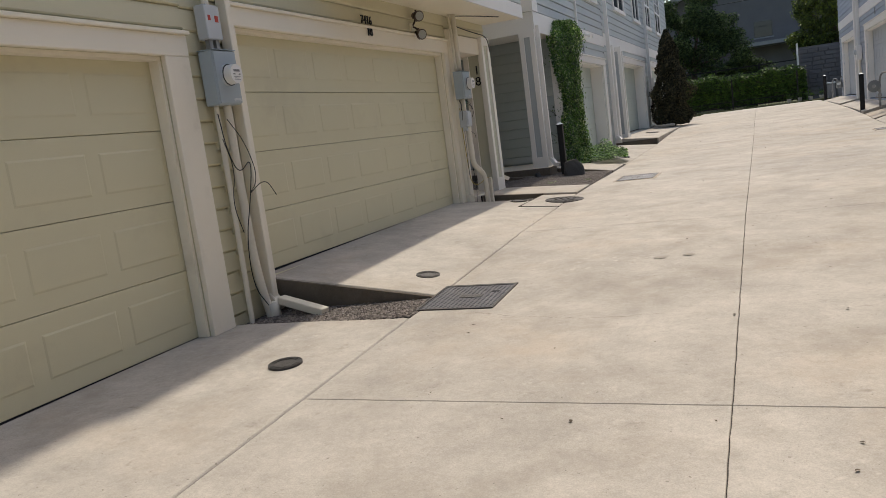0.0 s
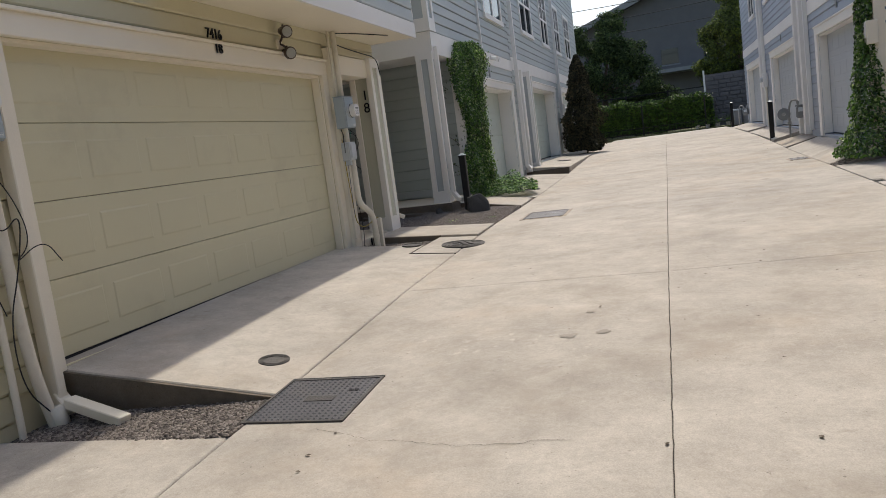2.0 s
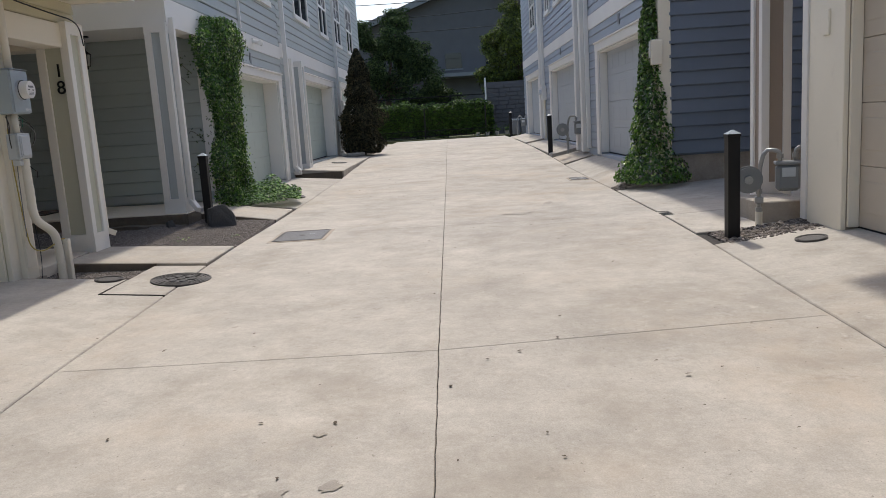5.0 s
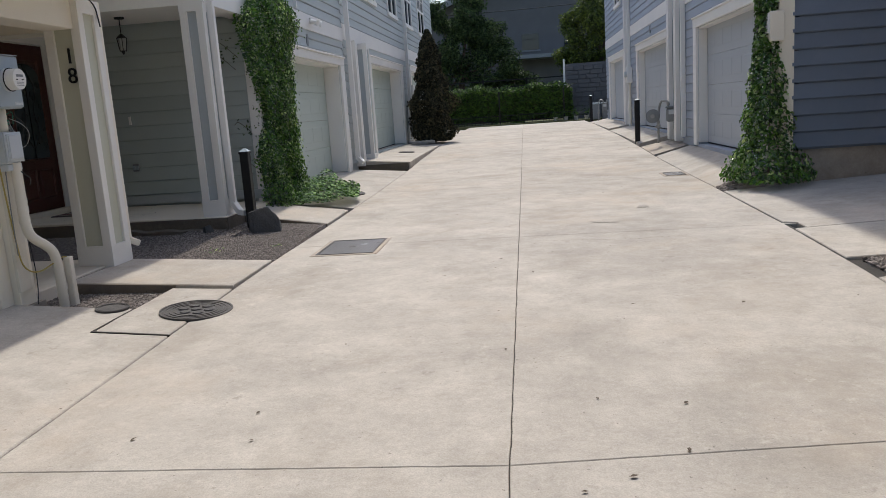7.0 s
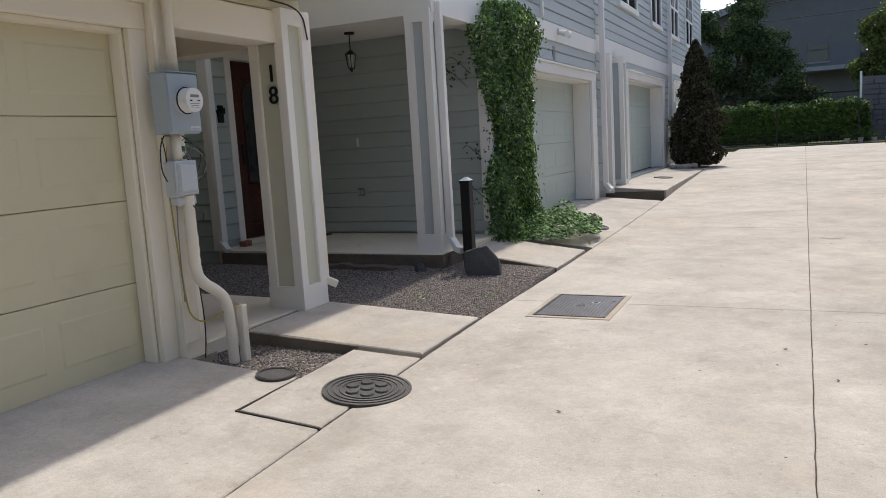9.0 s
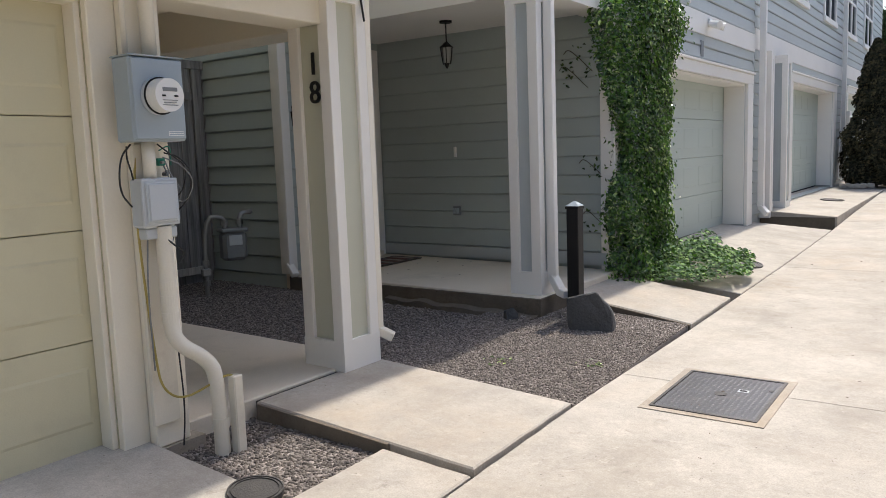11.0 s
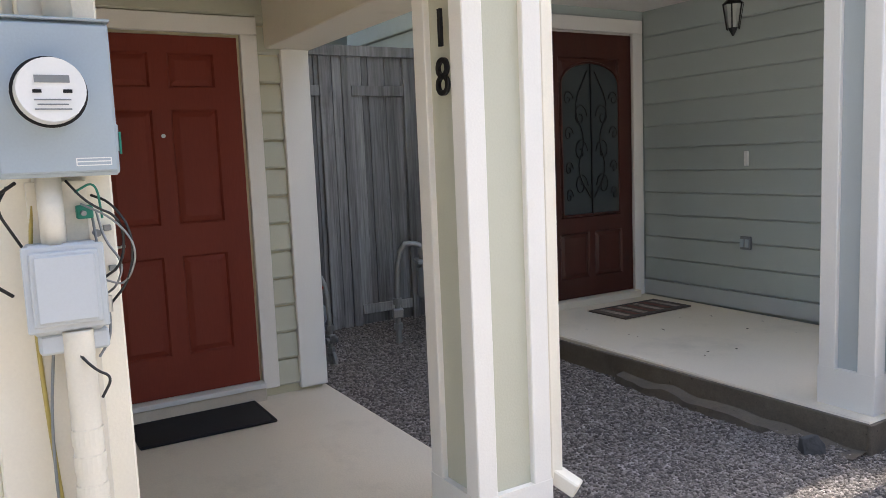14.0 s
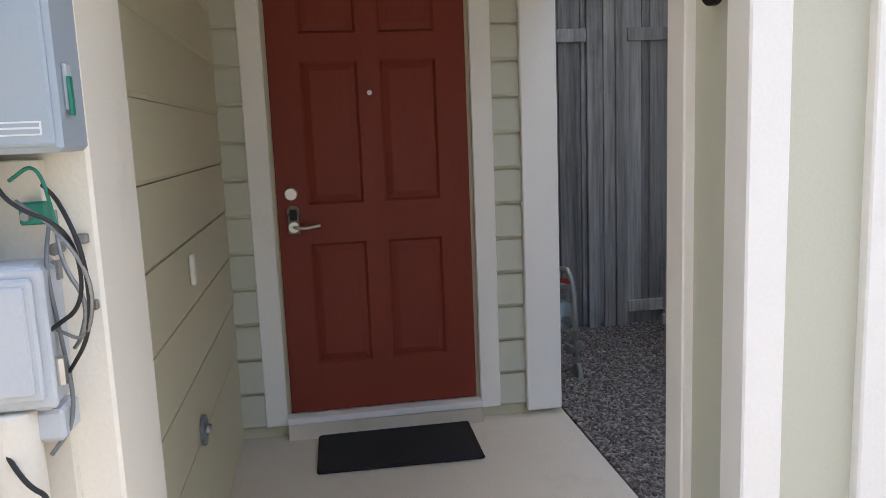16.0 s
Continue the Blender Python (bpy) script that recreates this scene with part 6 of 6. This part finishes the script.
for y, w in ((18.75, 1.7), (23.2, 1.7), (26.6, 1.3), (29.6, 1.3), (32.7, 1.5)):
    sash_window(-3.62, y, 4.28 if y < 20 else 4.4, w, 1.5, 1, WHITE_COOL, "white double sash window with dark panes")
for y, w in ((25.2, 1.5), (27.45, 0.85), (31.6, 1.4)):
    sash_window(3.1, y, 4.75, w, 1.45, -1, WHITE_COOL, "white double sash window with dark panes")
sash_window(-4.0, 0.8, 4.3, 1.5, 1.5, 1, WHITE_COOL, "white double sash window with dark panes")

cm = holder("security_camera", (-3.585, 18.0, 3.3), "small white twin security light on the band", "security light")
part("base", boxes((0, -0.05, 0, 0.03, 0.05, 0.1), bevel=0.006), METER_WHITE, cm)
for s in (-1, 1):
    part("lamp_head", rod(bmesh.new(), (0.03, s * 0.04, 0.04), (0.16, s * 0.1, 0.0), 0.035, 12, 0.05), METER_WHITE, cm)
whole("keypad", boxes((3.235, 10.36, 2.2, 3.255, 10.46, 2.42), bevel=0.006), WHITE, "off-white keypad on the garage casing", "keypad")
for y, z in ((17.7, 3.2), (25.0, 3.26)):
    whole("house_plate", boxes((3.06, y, z, 3.08, y + 0.12, z + 0.18)), GASGREY, "small dark house plate on blue siding", "house number", "house plates")
for y in (17.7, 25.2):
    whole("house_plate", boxes((-3.6, y, 2.93, -3.585, y + 0.1, 3.12)), GASGREY, "small dark house plate on grey siding", "house number", "house plates")
eb = holder("meter_box", (3.07, 28.5, 2.15), "white electric meter box between two fronts", "electric meter")
part("case", boxes((-0.15, -0.14, 0, 0, 0.14, 0.45), bevel=0.008), METER_WHITE, eb)
part("dial", rod(bmesh.new(), (-0.15, 0, 0.25), (-0.22, 0, 0.25), 0.08, 18), METER_PALE, eb)
part("conduit", rod(bmesh.new(), (-0.06, 0, -1.2), (-0.06, 0, 0), 0.03), PVC, eb)
eb2 = copy_thing(eb, pose(-3.6, 28.9, 2.1, 0, 0, 180))
jb = holder("junction_box", (3.06, 15.2, 2.3), "cream junction box half hidden by the vine", "utility box")
part("case", boxes((-0.12, -0.14, 0, 0.05, 0.1, 0.36), bevel=0.01), WHITE, jb)
part("cover", boxes((-0.14, -0.12, 0.1, -0.12, 0.08, 0.34), bevel=0.006), METER_WHITE, jb)
part("conduit", rod(bmesh.new(), (-0.05, -0.04, -1.6), (-0.05, -0.04, 0.0), 0.03), PVC, jb)


# ---- plants ----
def unit(v):
    return v / (np.linalg.norm(v, axis=1, keepdims=True) + 1e-9)


def leafy(name, parent, c, nrm, size, mat, seed, wild=0.8):
    rng = np.random.default_rng(seed)
    n = unit(nrm + rng.normal(size=c.shape) * wild)
    ob = quad_cloud(name, c, n, size * rng.uniform(0.6, 1.35, len(c)), mat, seed=seed)
    ob.parent = parent
    if parent:
        ob.matrix_parent_inverse = parent.matrix_world.inverted()
    return ob


def vine(base, stem_pts, label, n, shape, size, seed, mats):
    v = holder("climbing_vine", base, label, "vine", "climbing vines")
    st = part("stem", tube(stem_pts, 0.02, 7, 2), BARK, v)
    st.matrix_parent_inverse = v.matrix_world.inverted()
    rng = np.random.default_rng(seed)
    c, nr = shape(rng, n)
    k = rng.random(n) < 0.22
    leafy("leaves", v, c[~k], nr[~k], size, mats[0], seed)
    leafy("young_leaves", v, c[k], nr[k], size, mats[1], seed + 1)
    return v


def left_column(rng, n):
    z = rng.uniform(0.62, 3.4, n)
    a = rng.uniform(-0.6 * math.pi, 0.62 * math.pi, n)
    lump = np.array([noise.noise((math.cos(q) * 1.6, math.sin(q) * 1.6, zz * 2.1)) for q, zz in zip(a, z)])
    hw = np.interp(z, (0.6, 1.0, 1.6, 2.4, 3.1, 3.5), (0.66, 0.57, 0.56, 0.63, 0.74, 0.42))
    r = rng.uniform(0.62, 1.08, n) * (1 + 0.5 * lump) + np.where(rng.random(n) < 0.06, 0.35 * rng.random(n), 0)
    out = np.interp(z, (0.6, 1.0, 2.2, 3.1, 3.5), (0.36, 0.24, 0.22, 0.34, 0.2))
    x = -3.57 + np.maximum(np.cos(a), -0.12) * out * r
    y = 15.56 + np.sin(a) * hw * r
    return np.stack([x, y, z], 1), np.stack([np.cos(a) + 0.4, np.sin(a), np.full(n, 0.45)], 1)


def right_column(rng, n):
    z = 0.6 + 2.75 * rng.random(n) ** 1.5
    lump = np.array([noise.noise((4.0, 0.3, zz * 2.3)) for zz in z])
    hw = np.interp(z, (0.6, 0.9, 1.4, 2.2, 3.2), (0.54, 0.5, 0.34, 0.22, 0.12)) * (1 + 0.55 * lump)
    a = rng.uniform(0, math.tau, n)
    r = rng.uniform(0.6, 1.1, n)
    x = 2.98 + np.cos(a) * hw * r * 0.75
    y = 15.3 + np.sin(a) * hw * r
    return np.stack([x, y, z], 1), np.stack([np.cos(a), np.sin(a), np.full(n, 0.45)], 1)


vine((-3.55, 15.5, 0.6), [(-3.5, 15.4, 0.5), (-3.52, 15.5, 1.4), (-3.5, 15.6, 2.4), (-3.52, 15.6, 3.3)], "dense green climbing vine on the garage corner", 30000, left_column, 0.043, 21, (LEAF, LEAF_PALE))
vine((3.0, 15.3, 0.6), [(3.0, 15.3, 0.5), (3.03, 15.3, 1.6), (3.03, 15.3, 3.1)], "green climbing vine tapering up the blue corner", 8500, right_column, 0.06, 31, (LEAF, LEAF_PALE))
rng = np.random.default_rng(41)
n = 5000
u, a = np.sqrt(rng.random(n)), rng.uniform(0, math.tau, n)
gx, gy = -3.08 + 0.52 * u * np.cos(a), 15.95 + 0.85 * u * np.sin(a)
gzv = 0.56 + (0.3 - 0.2 * u ** 2) * rng.uniform(0.4, 1.1, n) * (1 + 0.5 * np.sin(gx * 9) * np.sin(gy * 7))
ivy = holder("ground_ivy", (-3.08, 15.95, 0.55), "low mound of pale green creeping ivy", "ground cover")
leafy("leaves", ivy, np.stack([gx, gy, gzv], 1)[:1400], np.tile([0.2, 0, 1.0], (1400, 1)), 0.05, LEAF, 42, 0.5)
leafy("young_leaves", ivy, np.stack([gx, gy, gzv], 1)[1400:], np.tile([0.2, 0, 1.0], (3600, 1)), 0.045, IVY_PALE, 43, 0.45)
# tendrils on the porch wall
for i, (x, z) in enumerate(((-4.0, 2.75), (-3.85, 1.7), (-3.82, 1.2), (-4.05, 2.6))):
    tv = holder("tendril", (x, 15.04, z), "thin dry vine tendril clinging to siding", "vine", "tendrils")
    part("stem", tube([(0.2, 0, -0.15), (0.05, -0.01, 0.0), (-0.05, -0.01, 0.08), (-0.1, 0, 0.03)], 0.004, 5, 2), BARK, tv)
    q = np.random.default_rng(60 + i)
    leafy("leaves", tv, np.stack([x + q.uniform(-0.1, 0.2, 16), 15.02 - q.random(16) * 0.02, z + q.uniform(-0.15, 0.1, 16)], 1), np.tile([0, -1.0, 0.2], (16, 1)), 0.04, DARKLEAF, 70 + i, 0.4)

# the dark cypress
cy = holder("cypress", (-2.82, 27.9, 0.8), "dark brown-green conical cypress beside the alley", "tree")
part("trunk", rod(bmesh.new(), (0, 0, -0.1), (0, 0, 2.8), 0.1, 9, 0.02), BARK, cy)
part("inner_growth", rod(bmesh.new(), (0, 0, 0.05), (0, 0, 2.2), 0.3, 14, 0.06), CONIFER, cy)
rng = np.random.default_rng(51)
n = 17000
z = rng.random(n) ** 1.35 * 3.2
a = rng.uniform(0, math.tau, n)
prof = np.interp(z, (0, 0.3, 0.9, 1.8, 2.6, 3.2), (0.48, 0.58, 0.6, 0.46, 0.27, 0.04))
bumpy = np.array([noise.noise((math.cos(p) * 2, math.sin(p) * 2, q * 2.2)) for p, q in zip(a, z)])
r = prof * (0.68 + 0.6 * bumpy + 0.34 * rng.random(n))
c = np.stack([-2.82 + r * np.cos(a), 27.9 + r * np.sin(a), 0.85 + z], 1)
leafy("foliage", cy, c, np.stack([np.cos(a), np.sin(a), np.full(n, 0.7)], 1), 0.085, CONIFER, 52, 0.6)
for i in range(5):
    rock(-3.3 + i * 0.13, 26.95 + 0.05 * i, 0.86, 0.09, 0.08, 0.07, 20 + i, "pale small stone at the cypress foot").data.materials[0] = PALE_STONE

# hedge, iron fence, stone wall at the alley's end
hg = holder("hedge", (-1.6, 40.2, 1.0), "clipped dark green hedge with a sunlit top", "hedge")
rng = np.random.default_rng(61)
n = 15000
hx, hy, hz = rng.uniform(-5.2, 2.0, n), 40.2 + 0.6 * rng.uniform(-1, 1, n), 1.0 + 1.35 * rng.random(n)
side_ = rng.random(n)
hy = np.where(side_ < 0.6, 39.6 + 0.1 * rng.random(n), hy)
hz = np.where(side_ > 0.75, 2.3 + 0.08 * rng.random(n), hz) + 0.07 * np.sin(hx * 2.1) + 0.05 * np.sin(hx * 5.3) + rng.random(n) ** 6 * 0.25
leafy("leaves", hg, np.stack([hx, hy, hz], 1), np.tile([0, -0.6, 0.6], (n, 1)), 0.13, HEDGE, 62, 1.0)
part("core", boxes((-3.5, -0.45, 0, 3.5, 0.45, 1.2)), BARK, hg)
fe = holder("iron_fence", (0, 40.95, 0.95), "black iron fence behind the hedge", "fence")
for z in (0.12, 1.5):
    part("rail", boxes((-5, -0.02, z, 1.6, 0.02, z + 0.04)), BLACK, fe)
for i in range(34):
    part("bar", rod(bmesh.new(), (-5 + i * 0.2, 0, 0), (-5 + i * 0.2, 0, 1.52), 0.01, 5), BLACK, fe)
fe3 = holder("iron_fence", (0, 39.3, 0.93), "low black iron fence before the hedge", "fence")
for z in (0.1, 0.34):
    part("rail", boxes((-5, -0.015, z, 1.9, 0.015, z + 0.035)), BLACK, fe3)
for i in range(58):
    part("bar", rod(bmesh.new(), (-4.95 + i * 0.12, 0, 0), (-4.95 + i * 0.12, 0, 0.36), 0.007, 5), BLACK, fe3)
for x in (-4.0, -1.2, 1.6):
    part("post", boxes((x - 0.03, -0.03, -0.05, x + 0.03, 0.03, 1.4), bevel=0.004), BLACK, fe3)
fe2 = holder("wire_fence", (0, 41.3, 1.0), "dark rail fence behind the hedge", "fence")
for z in (1.55, 1.85):
    part("rail", boxes((-6, -0.03, z, 2.0, 0.03, z + 0.05)), BLACK, fe2)
for i in range(5):
    part("post", boxes((-6 + i * 2, -0.04, 0, -5.92 + i * 2, 0.04, 1.95)), BLACK, fe2)
whole("wall_end", boxes((1.8, 41.2, 0.5, 12, 41.5, 3.4)), HOUSEWALL, "dark stacked stone boundary wall", "wall", kind="structure")
sw = bpy.data.objects["wall_end"]
rngs = random.Random(9)
for i in range(12):
    x = 1.82
    while x < 5.2:
        w = rngs.uniform(0.3, 0.6)
        part("stone", boxes((x, 41.15 - rngs.uniform(0, 0.03), 0.9 + i * 0.2, x + w - 0.03, 41.2, 1.08 + i * 0.2), bevel=0.01), PALE_STONE if rngs.random() < 0.03 else HOUSEWALL, sw)
        x += w
whole("fence_post", boxes((1.7, 40.9, 0.8, 1.78, 40.98, 3.6)), METER_WHITE, "thin white post at the alley's end", "post")
whole("lawn", boxes((-30, 38.6, 0.8, 30, 90, 0.93)), GRASS, "dry lawn behind the alley", "lawn", kind="structure")
for i in range(4):
    p = holder("flower_pot", (1.2 + i * 0.45, 39.0 + 0.1 * i, 0.93), "small pale pot with a low plant", "flower pot", "pots at the alley end")
    part("pot", rod(bmesh.new(), (0, 0, 0), (0, 0, 0.16), 0.07, 12, 0.1), PALE_STONE, p)
    q = np.random.default_rng(90 + i)
    leafy("leaves", p, q.normal(size=(60, 3)) * 0.1 + [1.2 + i * 0.45, 39.0 + 0.1 * i, 1.2], np.tile([0, 0, 1.0], (60, 1)), 0.08, HEDGE, 91 + i)
for i, x in enumerate((2.9, 3.3)):
    p = holder("utility_pedestal", (x, 38.5, 0.9), "grey-green utility pedestal at the alley end", "utility box", "pedestals")
    part("body", boxes((-0.15, -0.15, 0, 0.15, 0.15, 0.62), bevel=0.02), GASGREY, p)
    part("cap", boxes((-0.17, -0.17, 0.62, 0.17, 0.17, 0.7), bevel=0.02), METER, p)


def tree(at, trunk_h, blobs, leaf, mat, n, seed, label, lean=(0, 0)):
    """A tapered trunk with limbs; the crown is many leaves in uneven clumps with gaps."""
    t = holder("tree", at, label, "tree", "trees behind the alley")
    part("trunk", tube([(0, 0, -0.2), (lean[0] * 0.4, lean[1] * 0.4, trunk_h * 0.5), (lean[0], lean[1], trunk_h)], 0.16, 9, 2), BARK, t)
    rng = np.random.default_rng(seed)
    cs, ns = [], []
    total = sum(b[3] ** 2 for b in blobs)
    for bx_, by_, bz_, br in blobs:
        part("limb", rod(bmesh.new(), (lean[0], lean[1], trunk_h * 0.85), (bx_, by_, bz_), 0.07, 6, 0.015), BARK, t)
        m = 26
        d = unit(rng.normal(size=(m, 3)))
        sub = np.array([bx_, by_, bz_]) + d * br * rng.uniform(0.35, 0.95, (m, 1))
        k = int(n * br ** 2 / total / m)
        for s in sub:
            e = unit(rng.normal(size=(k, 3)))
            cs.append(s + e * br * 0.32 * rng.uniform(0.5, 1.15, (k, 1)) * [1, 1, 0.75])
            ns.append(e + [0, 0, 0.5])
    c, nr = np.concatenate(cs) + np.array(at), np.concatenate(ns)
    leafy("crown", t, c, nr, leaf, mat, seed + 1, 0.6)
    return t


tree((-3.2, 44.5, 0.9), 3.0, [(0, 0, 3.6, 1.7), (-1.8, 0.3, 3.0, 1.5), (1.8, -0.2, 2.8, 1.5), (0.4, 0, 5.0, 1.25), (-0.8, 0, 1.6, 1.4), (1.2, 0, 1.4, 1.3), (-2.2, 0, 4.5, 1.0), (2.7, 0, 1.9, 1.1), (-3.2, 0, 1.7, 1.3), (0.7, 0, 5.9, 0.9), (-1.1, 0.2, 5.6, 0.9), (1.7, 0, 4.4, 1.0), (-3.3, 0, 3.4, 1.0)], 0.13, DARKLEAF, 52000, 101, "tall dark evergreen tree behind the hedge")
tree((-6.5, 43.5, 0.9), 3.4, [(0, 0, 4.4, 1.7), (1.0, 0.3, 3.0, 1.4), (-1.2, 0, 3.0, 1.5), (0.6, 0, 5.4, 1.0)], 0.16, DARKLEAF, 12000, 111, "dark broadleaf tree beyond the grey row")
tree((3.6, 43.5, 0.9), 3.2, [(0, 0, 4.6, 1.6), (-1.1, -0.4, 3.4, 1.15), (0.9, 0, 5.6, 1.1), (-0.3, 0, 6.0, 0.8), (1.4, 0, 3.4, 1.4), (-1.3, -0.3, 4.5, 0.8), (-1.2, -0.3, 2.5, 1.0), (0.3, -0.4, 2.2, 1.2)], 0.14, LIGHTLEAF, 24000, 121, "yellow-green broadleaf tree above the stone wall")

# the dark house beyond
hs = holder("house", (2.0, 62, 0.92), "large dark grey gabled house beyond the trees", "house")
bm = bmesh.new()
pr = [(-11, 0), (11, 0), (11, 6.6), (0, 10.6), (-11, 6.6)]
f0 = [bm.verts.new((x, 0, z)) for x, z in pr]
f1 = [bm.verts.new((x, 14, z)) for x, z in pr]
bm.faces.new(f0), bm.faces.new(f1)
for k in range(5):
    bm.faces.new((f0[k], f0[(k + 1) % 5], f1[(k + 1) % 5], f1[k]))
part("wall", bm, HOUSEWALL, hs)
for s in (-1, 1):
    bm = bmesh.new()
    q = [(0, 10.95), (s * 12.2, 6.5), (s * 12.2, 6.25), (0, 10.65)]
    a0 = [bm.verts.new((x, -0.9, z)) for x, z in q]
    a1 = [bm.verts.new((x, 14.6, z)) for x, z in q]
    bm.faces.new(a0), bm.faces.new(a1)
    for k in range(4):
        bm.faces.new((a0[k], a0[(k + 1) % 4], a1[(k + 1) % 4], a1[k]))
    part("roof", bm, ROOF, hs)
    bm = bmesh.new()
    q = [(0, 10.98), (s * 12.25, 6.53), (s * 12.25, 6.1), (0, 10.5)]
    a0 = [bm.verts.new((x, -0.98, z)) for x, z in q]
    a1 = [bm.verts.new((x, -0.905, z)) for x, z in q]
    bm.faces.new(a0), bm.faces.new(a1)
    for k in range(4):
        bm.faces.new((a0[k], a0[(k + 1) % 4], a1[(k + 1) % 4], a1[k]))
    part("bargeboard", bm, GASGREY, hs)
part("porch_roof", boxes((-4, -2.2, 3.9, 6, 0, 4.15)), GASGREY, hs)
for x in (-1.5, 1.5):
    w_ = part("window", boxes((x - 0.6, -0.05, 4.6, x + 0.6, 0.0, 5.7)), PANE, hs)
    part("window_frame", boxes((x - 0.7, -0.07, 4.48, x + 0.7, -0.05, 4.58)), GASGREY, w_)

# overhead cables on their poles
for x in (-14, 16):
    up = holder("utility_pole", (x, 50.5, 0.9), "brown wooden utility pole carrying cables", "utility pole", "utility poles")
    part("shaft", rod(bmesh.new(), (0, 0, -0.1), (0, 0, 9.6), 0.16, 10, 0.11), BARK, up)
    for z in (8.9, 8.1, 6.8):
        part("crossarm", boxes((-0.06, -0.7, z - 0.06, 0.06, 0.7, z + 0.06)), BARK, up)
for y, pts in ((50, ((-14, 9.0), (-4, 8.55), (6, 8.9), (16, 9.8))), (50.6, ((-14, 8.2), (-4, 7.75), (6, 8.2), (16, 9.0))), (51, ((-14, 7.4), (-4, 7.0), (6, 7.2), (16, 7.7)))):
    pipe("overhead_cable", [(x, y, z) for x, z in pts], 0.022, WIRE, "black overhead cable strung across the alley end", "cable", "overhead cables", 5, 2)

# dry leaves and bits on the concrete
rng = np.random.default_rng(131)
n = 260
lx, ly = rng.uniform(-3.4, 2.3, n), rng.uniform(1.5, 24, n)
lz = np.array([road_z(q) for q in ly]) + np.where(lx < -2.6, 0.05, 0.006)
keep = (lx > -2.5)
litter = quad_cloud("leaf_litter", np.stack([lx, ly, lz], 1)[keep], unit(np.array([0, 0, 1.0]) + rng.normal(size=(keep.sum(), 3)) * 0.1), rng.uniform(0.012, 0.04, keep.sum()), BARK, fold=0.06, seed=132)
tagged(litter, "scattered dry leaf bits on the concrete", "litter", kind="stuff")


# hairline cracks in the slabs, weeds in the gravel
def crack(pts, w, label):
    bm = bmesh.new()
    q = random.Random(len(pts) * 7 + int(pts[0][1] * 10))
    line = []
    for (xa, ya), (xb, yb) in zip(pts, pts[1:]):
        for k in range(12):
            f = k / 12
            line.append((xa + (xb - xa) * f + q.uniform(-0.012, 0.012), ya + (yb - ya) * f + q.uniform(-0.012, 0.012)))
    rows = []
    for i, (x, y) in enumerate(line):
        h = w * q.uniform(0.3, 1.0) * (0.3 if i in (0, len(line) - 1) else 1)
        rows.append([bm.verts.new((x, y + s * h / 2, road_z(y) + 0.0025)) for s in (-1, 1)])
    for a, b in zip(rows, rows[1:]):
        bm.faces.new((a[0], b[0], b[1], a[1]))
    return tagged(whole("crack", bm, JOINT, label, "crack", kind="stuff"))


def stain(x, y, r, squash, turn, label, seed):
    """A thin dried spill on the paving with a ragged outline."""
    bm = bmesh.new()
    mid = bm.verts.new((0, 0, 0))
    rim = []
    for k in range(40):
        a = k * math.tau / 40
        q = r * (0.75 + 0.5 * noise.noise((math.cos(a) * 1.7 + seed, math.sin(a) * 1.7, seed)) + 0.18 * noise.noise((math.cos(a) * 6, math.sin(a) * 6 + seed, 1.0)))
        rim.append(bm.verts.new((q * math.cos(a), q * math.sin(a) * squash, -0.0006)))
    for k in range(40):
        bm.faces.new((mid, rim[k], rim[(k + 1) % 40]))
    ob = whole("stain", bm, SPILL, label, "stain", "stains on the paving")
    ob.matrix_world = Matrix.Translation((0, 0, 0.003)) @ lying(x, y) @ pose(0, 0, 0, 0, 0, turn)
    return ob


SPILL = concrete("stained concrete", (0.385, 0.354, 0.312), (0.2, 0.175, 0.15), 0.8, 23.0)
for i, (x, y, r, q, a) in enumerate(((-0.82, 6.25, 0.075, 0.7, 10), (-0.6, 6.3, 0.07, 0.6, 40), (-0.72, 6.75, 0.04, 0.6, 0), (0.75, 13.3, 0.22, 0.6, 0), (0.05, 16.2, 0.16, 0.7, 20), (1.25, 14.2, 0.14, 0.6, 70))):
    stain(x, y, r, q, a, "dark dried spill on the pale concrete", 3.0 + i)
crack([(-2.0, 4.95), (-1.6, 4.8), (-1.1, 4.72), (-0.6, 4.78)], 0.0035, "hairline crack in the concrete near the hatch")
crack([(-0.1, 12.35), (0.9, 12.2), (1.9, 12.4)], 0.004, "hairline crack in the concrete")
for i, (x, y, z, c) in enumerate(((-3.25, 12.3, 0.5, 16), (-2.75, 12.62, 0.465, 26))):
    wd = holder("weed", (x, y, z), "tuft of yellow-green weed in gravel", "weed", "weeds in the gravel")
    q = np.random.default_rng(200 + i)
    leafy("leaves", wd, np.array([x, y, z + 0.012]) + q.normal(size=(c, 3)) * [0.05, 0.05, 0.008], np.tile([0, 0, 1.0], (c, 1)), 0.028, LEAF_PALE, 210 + i, 0.5)
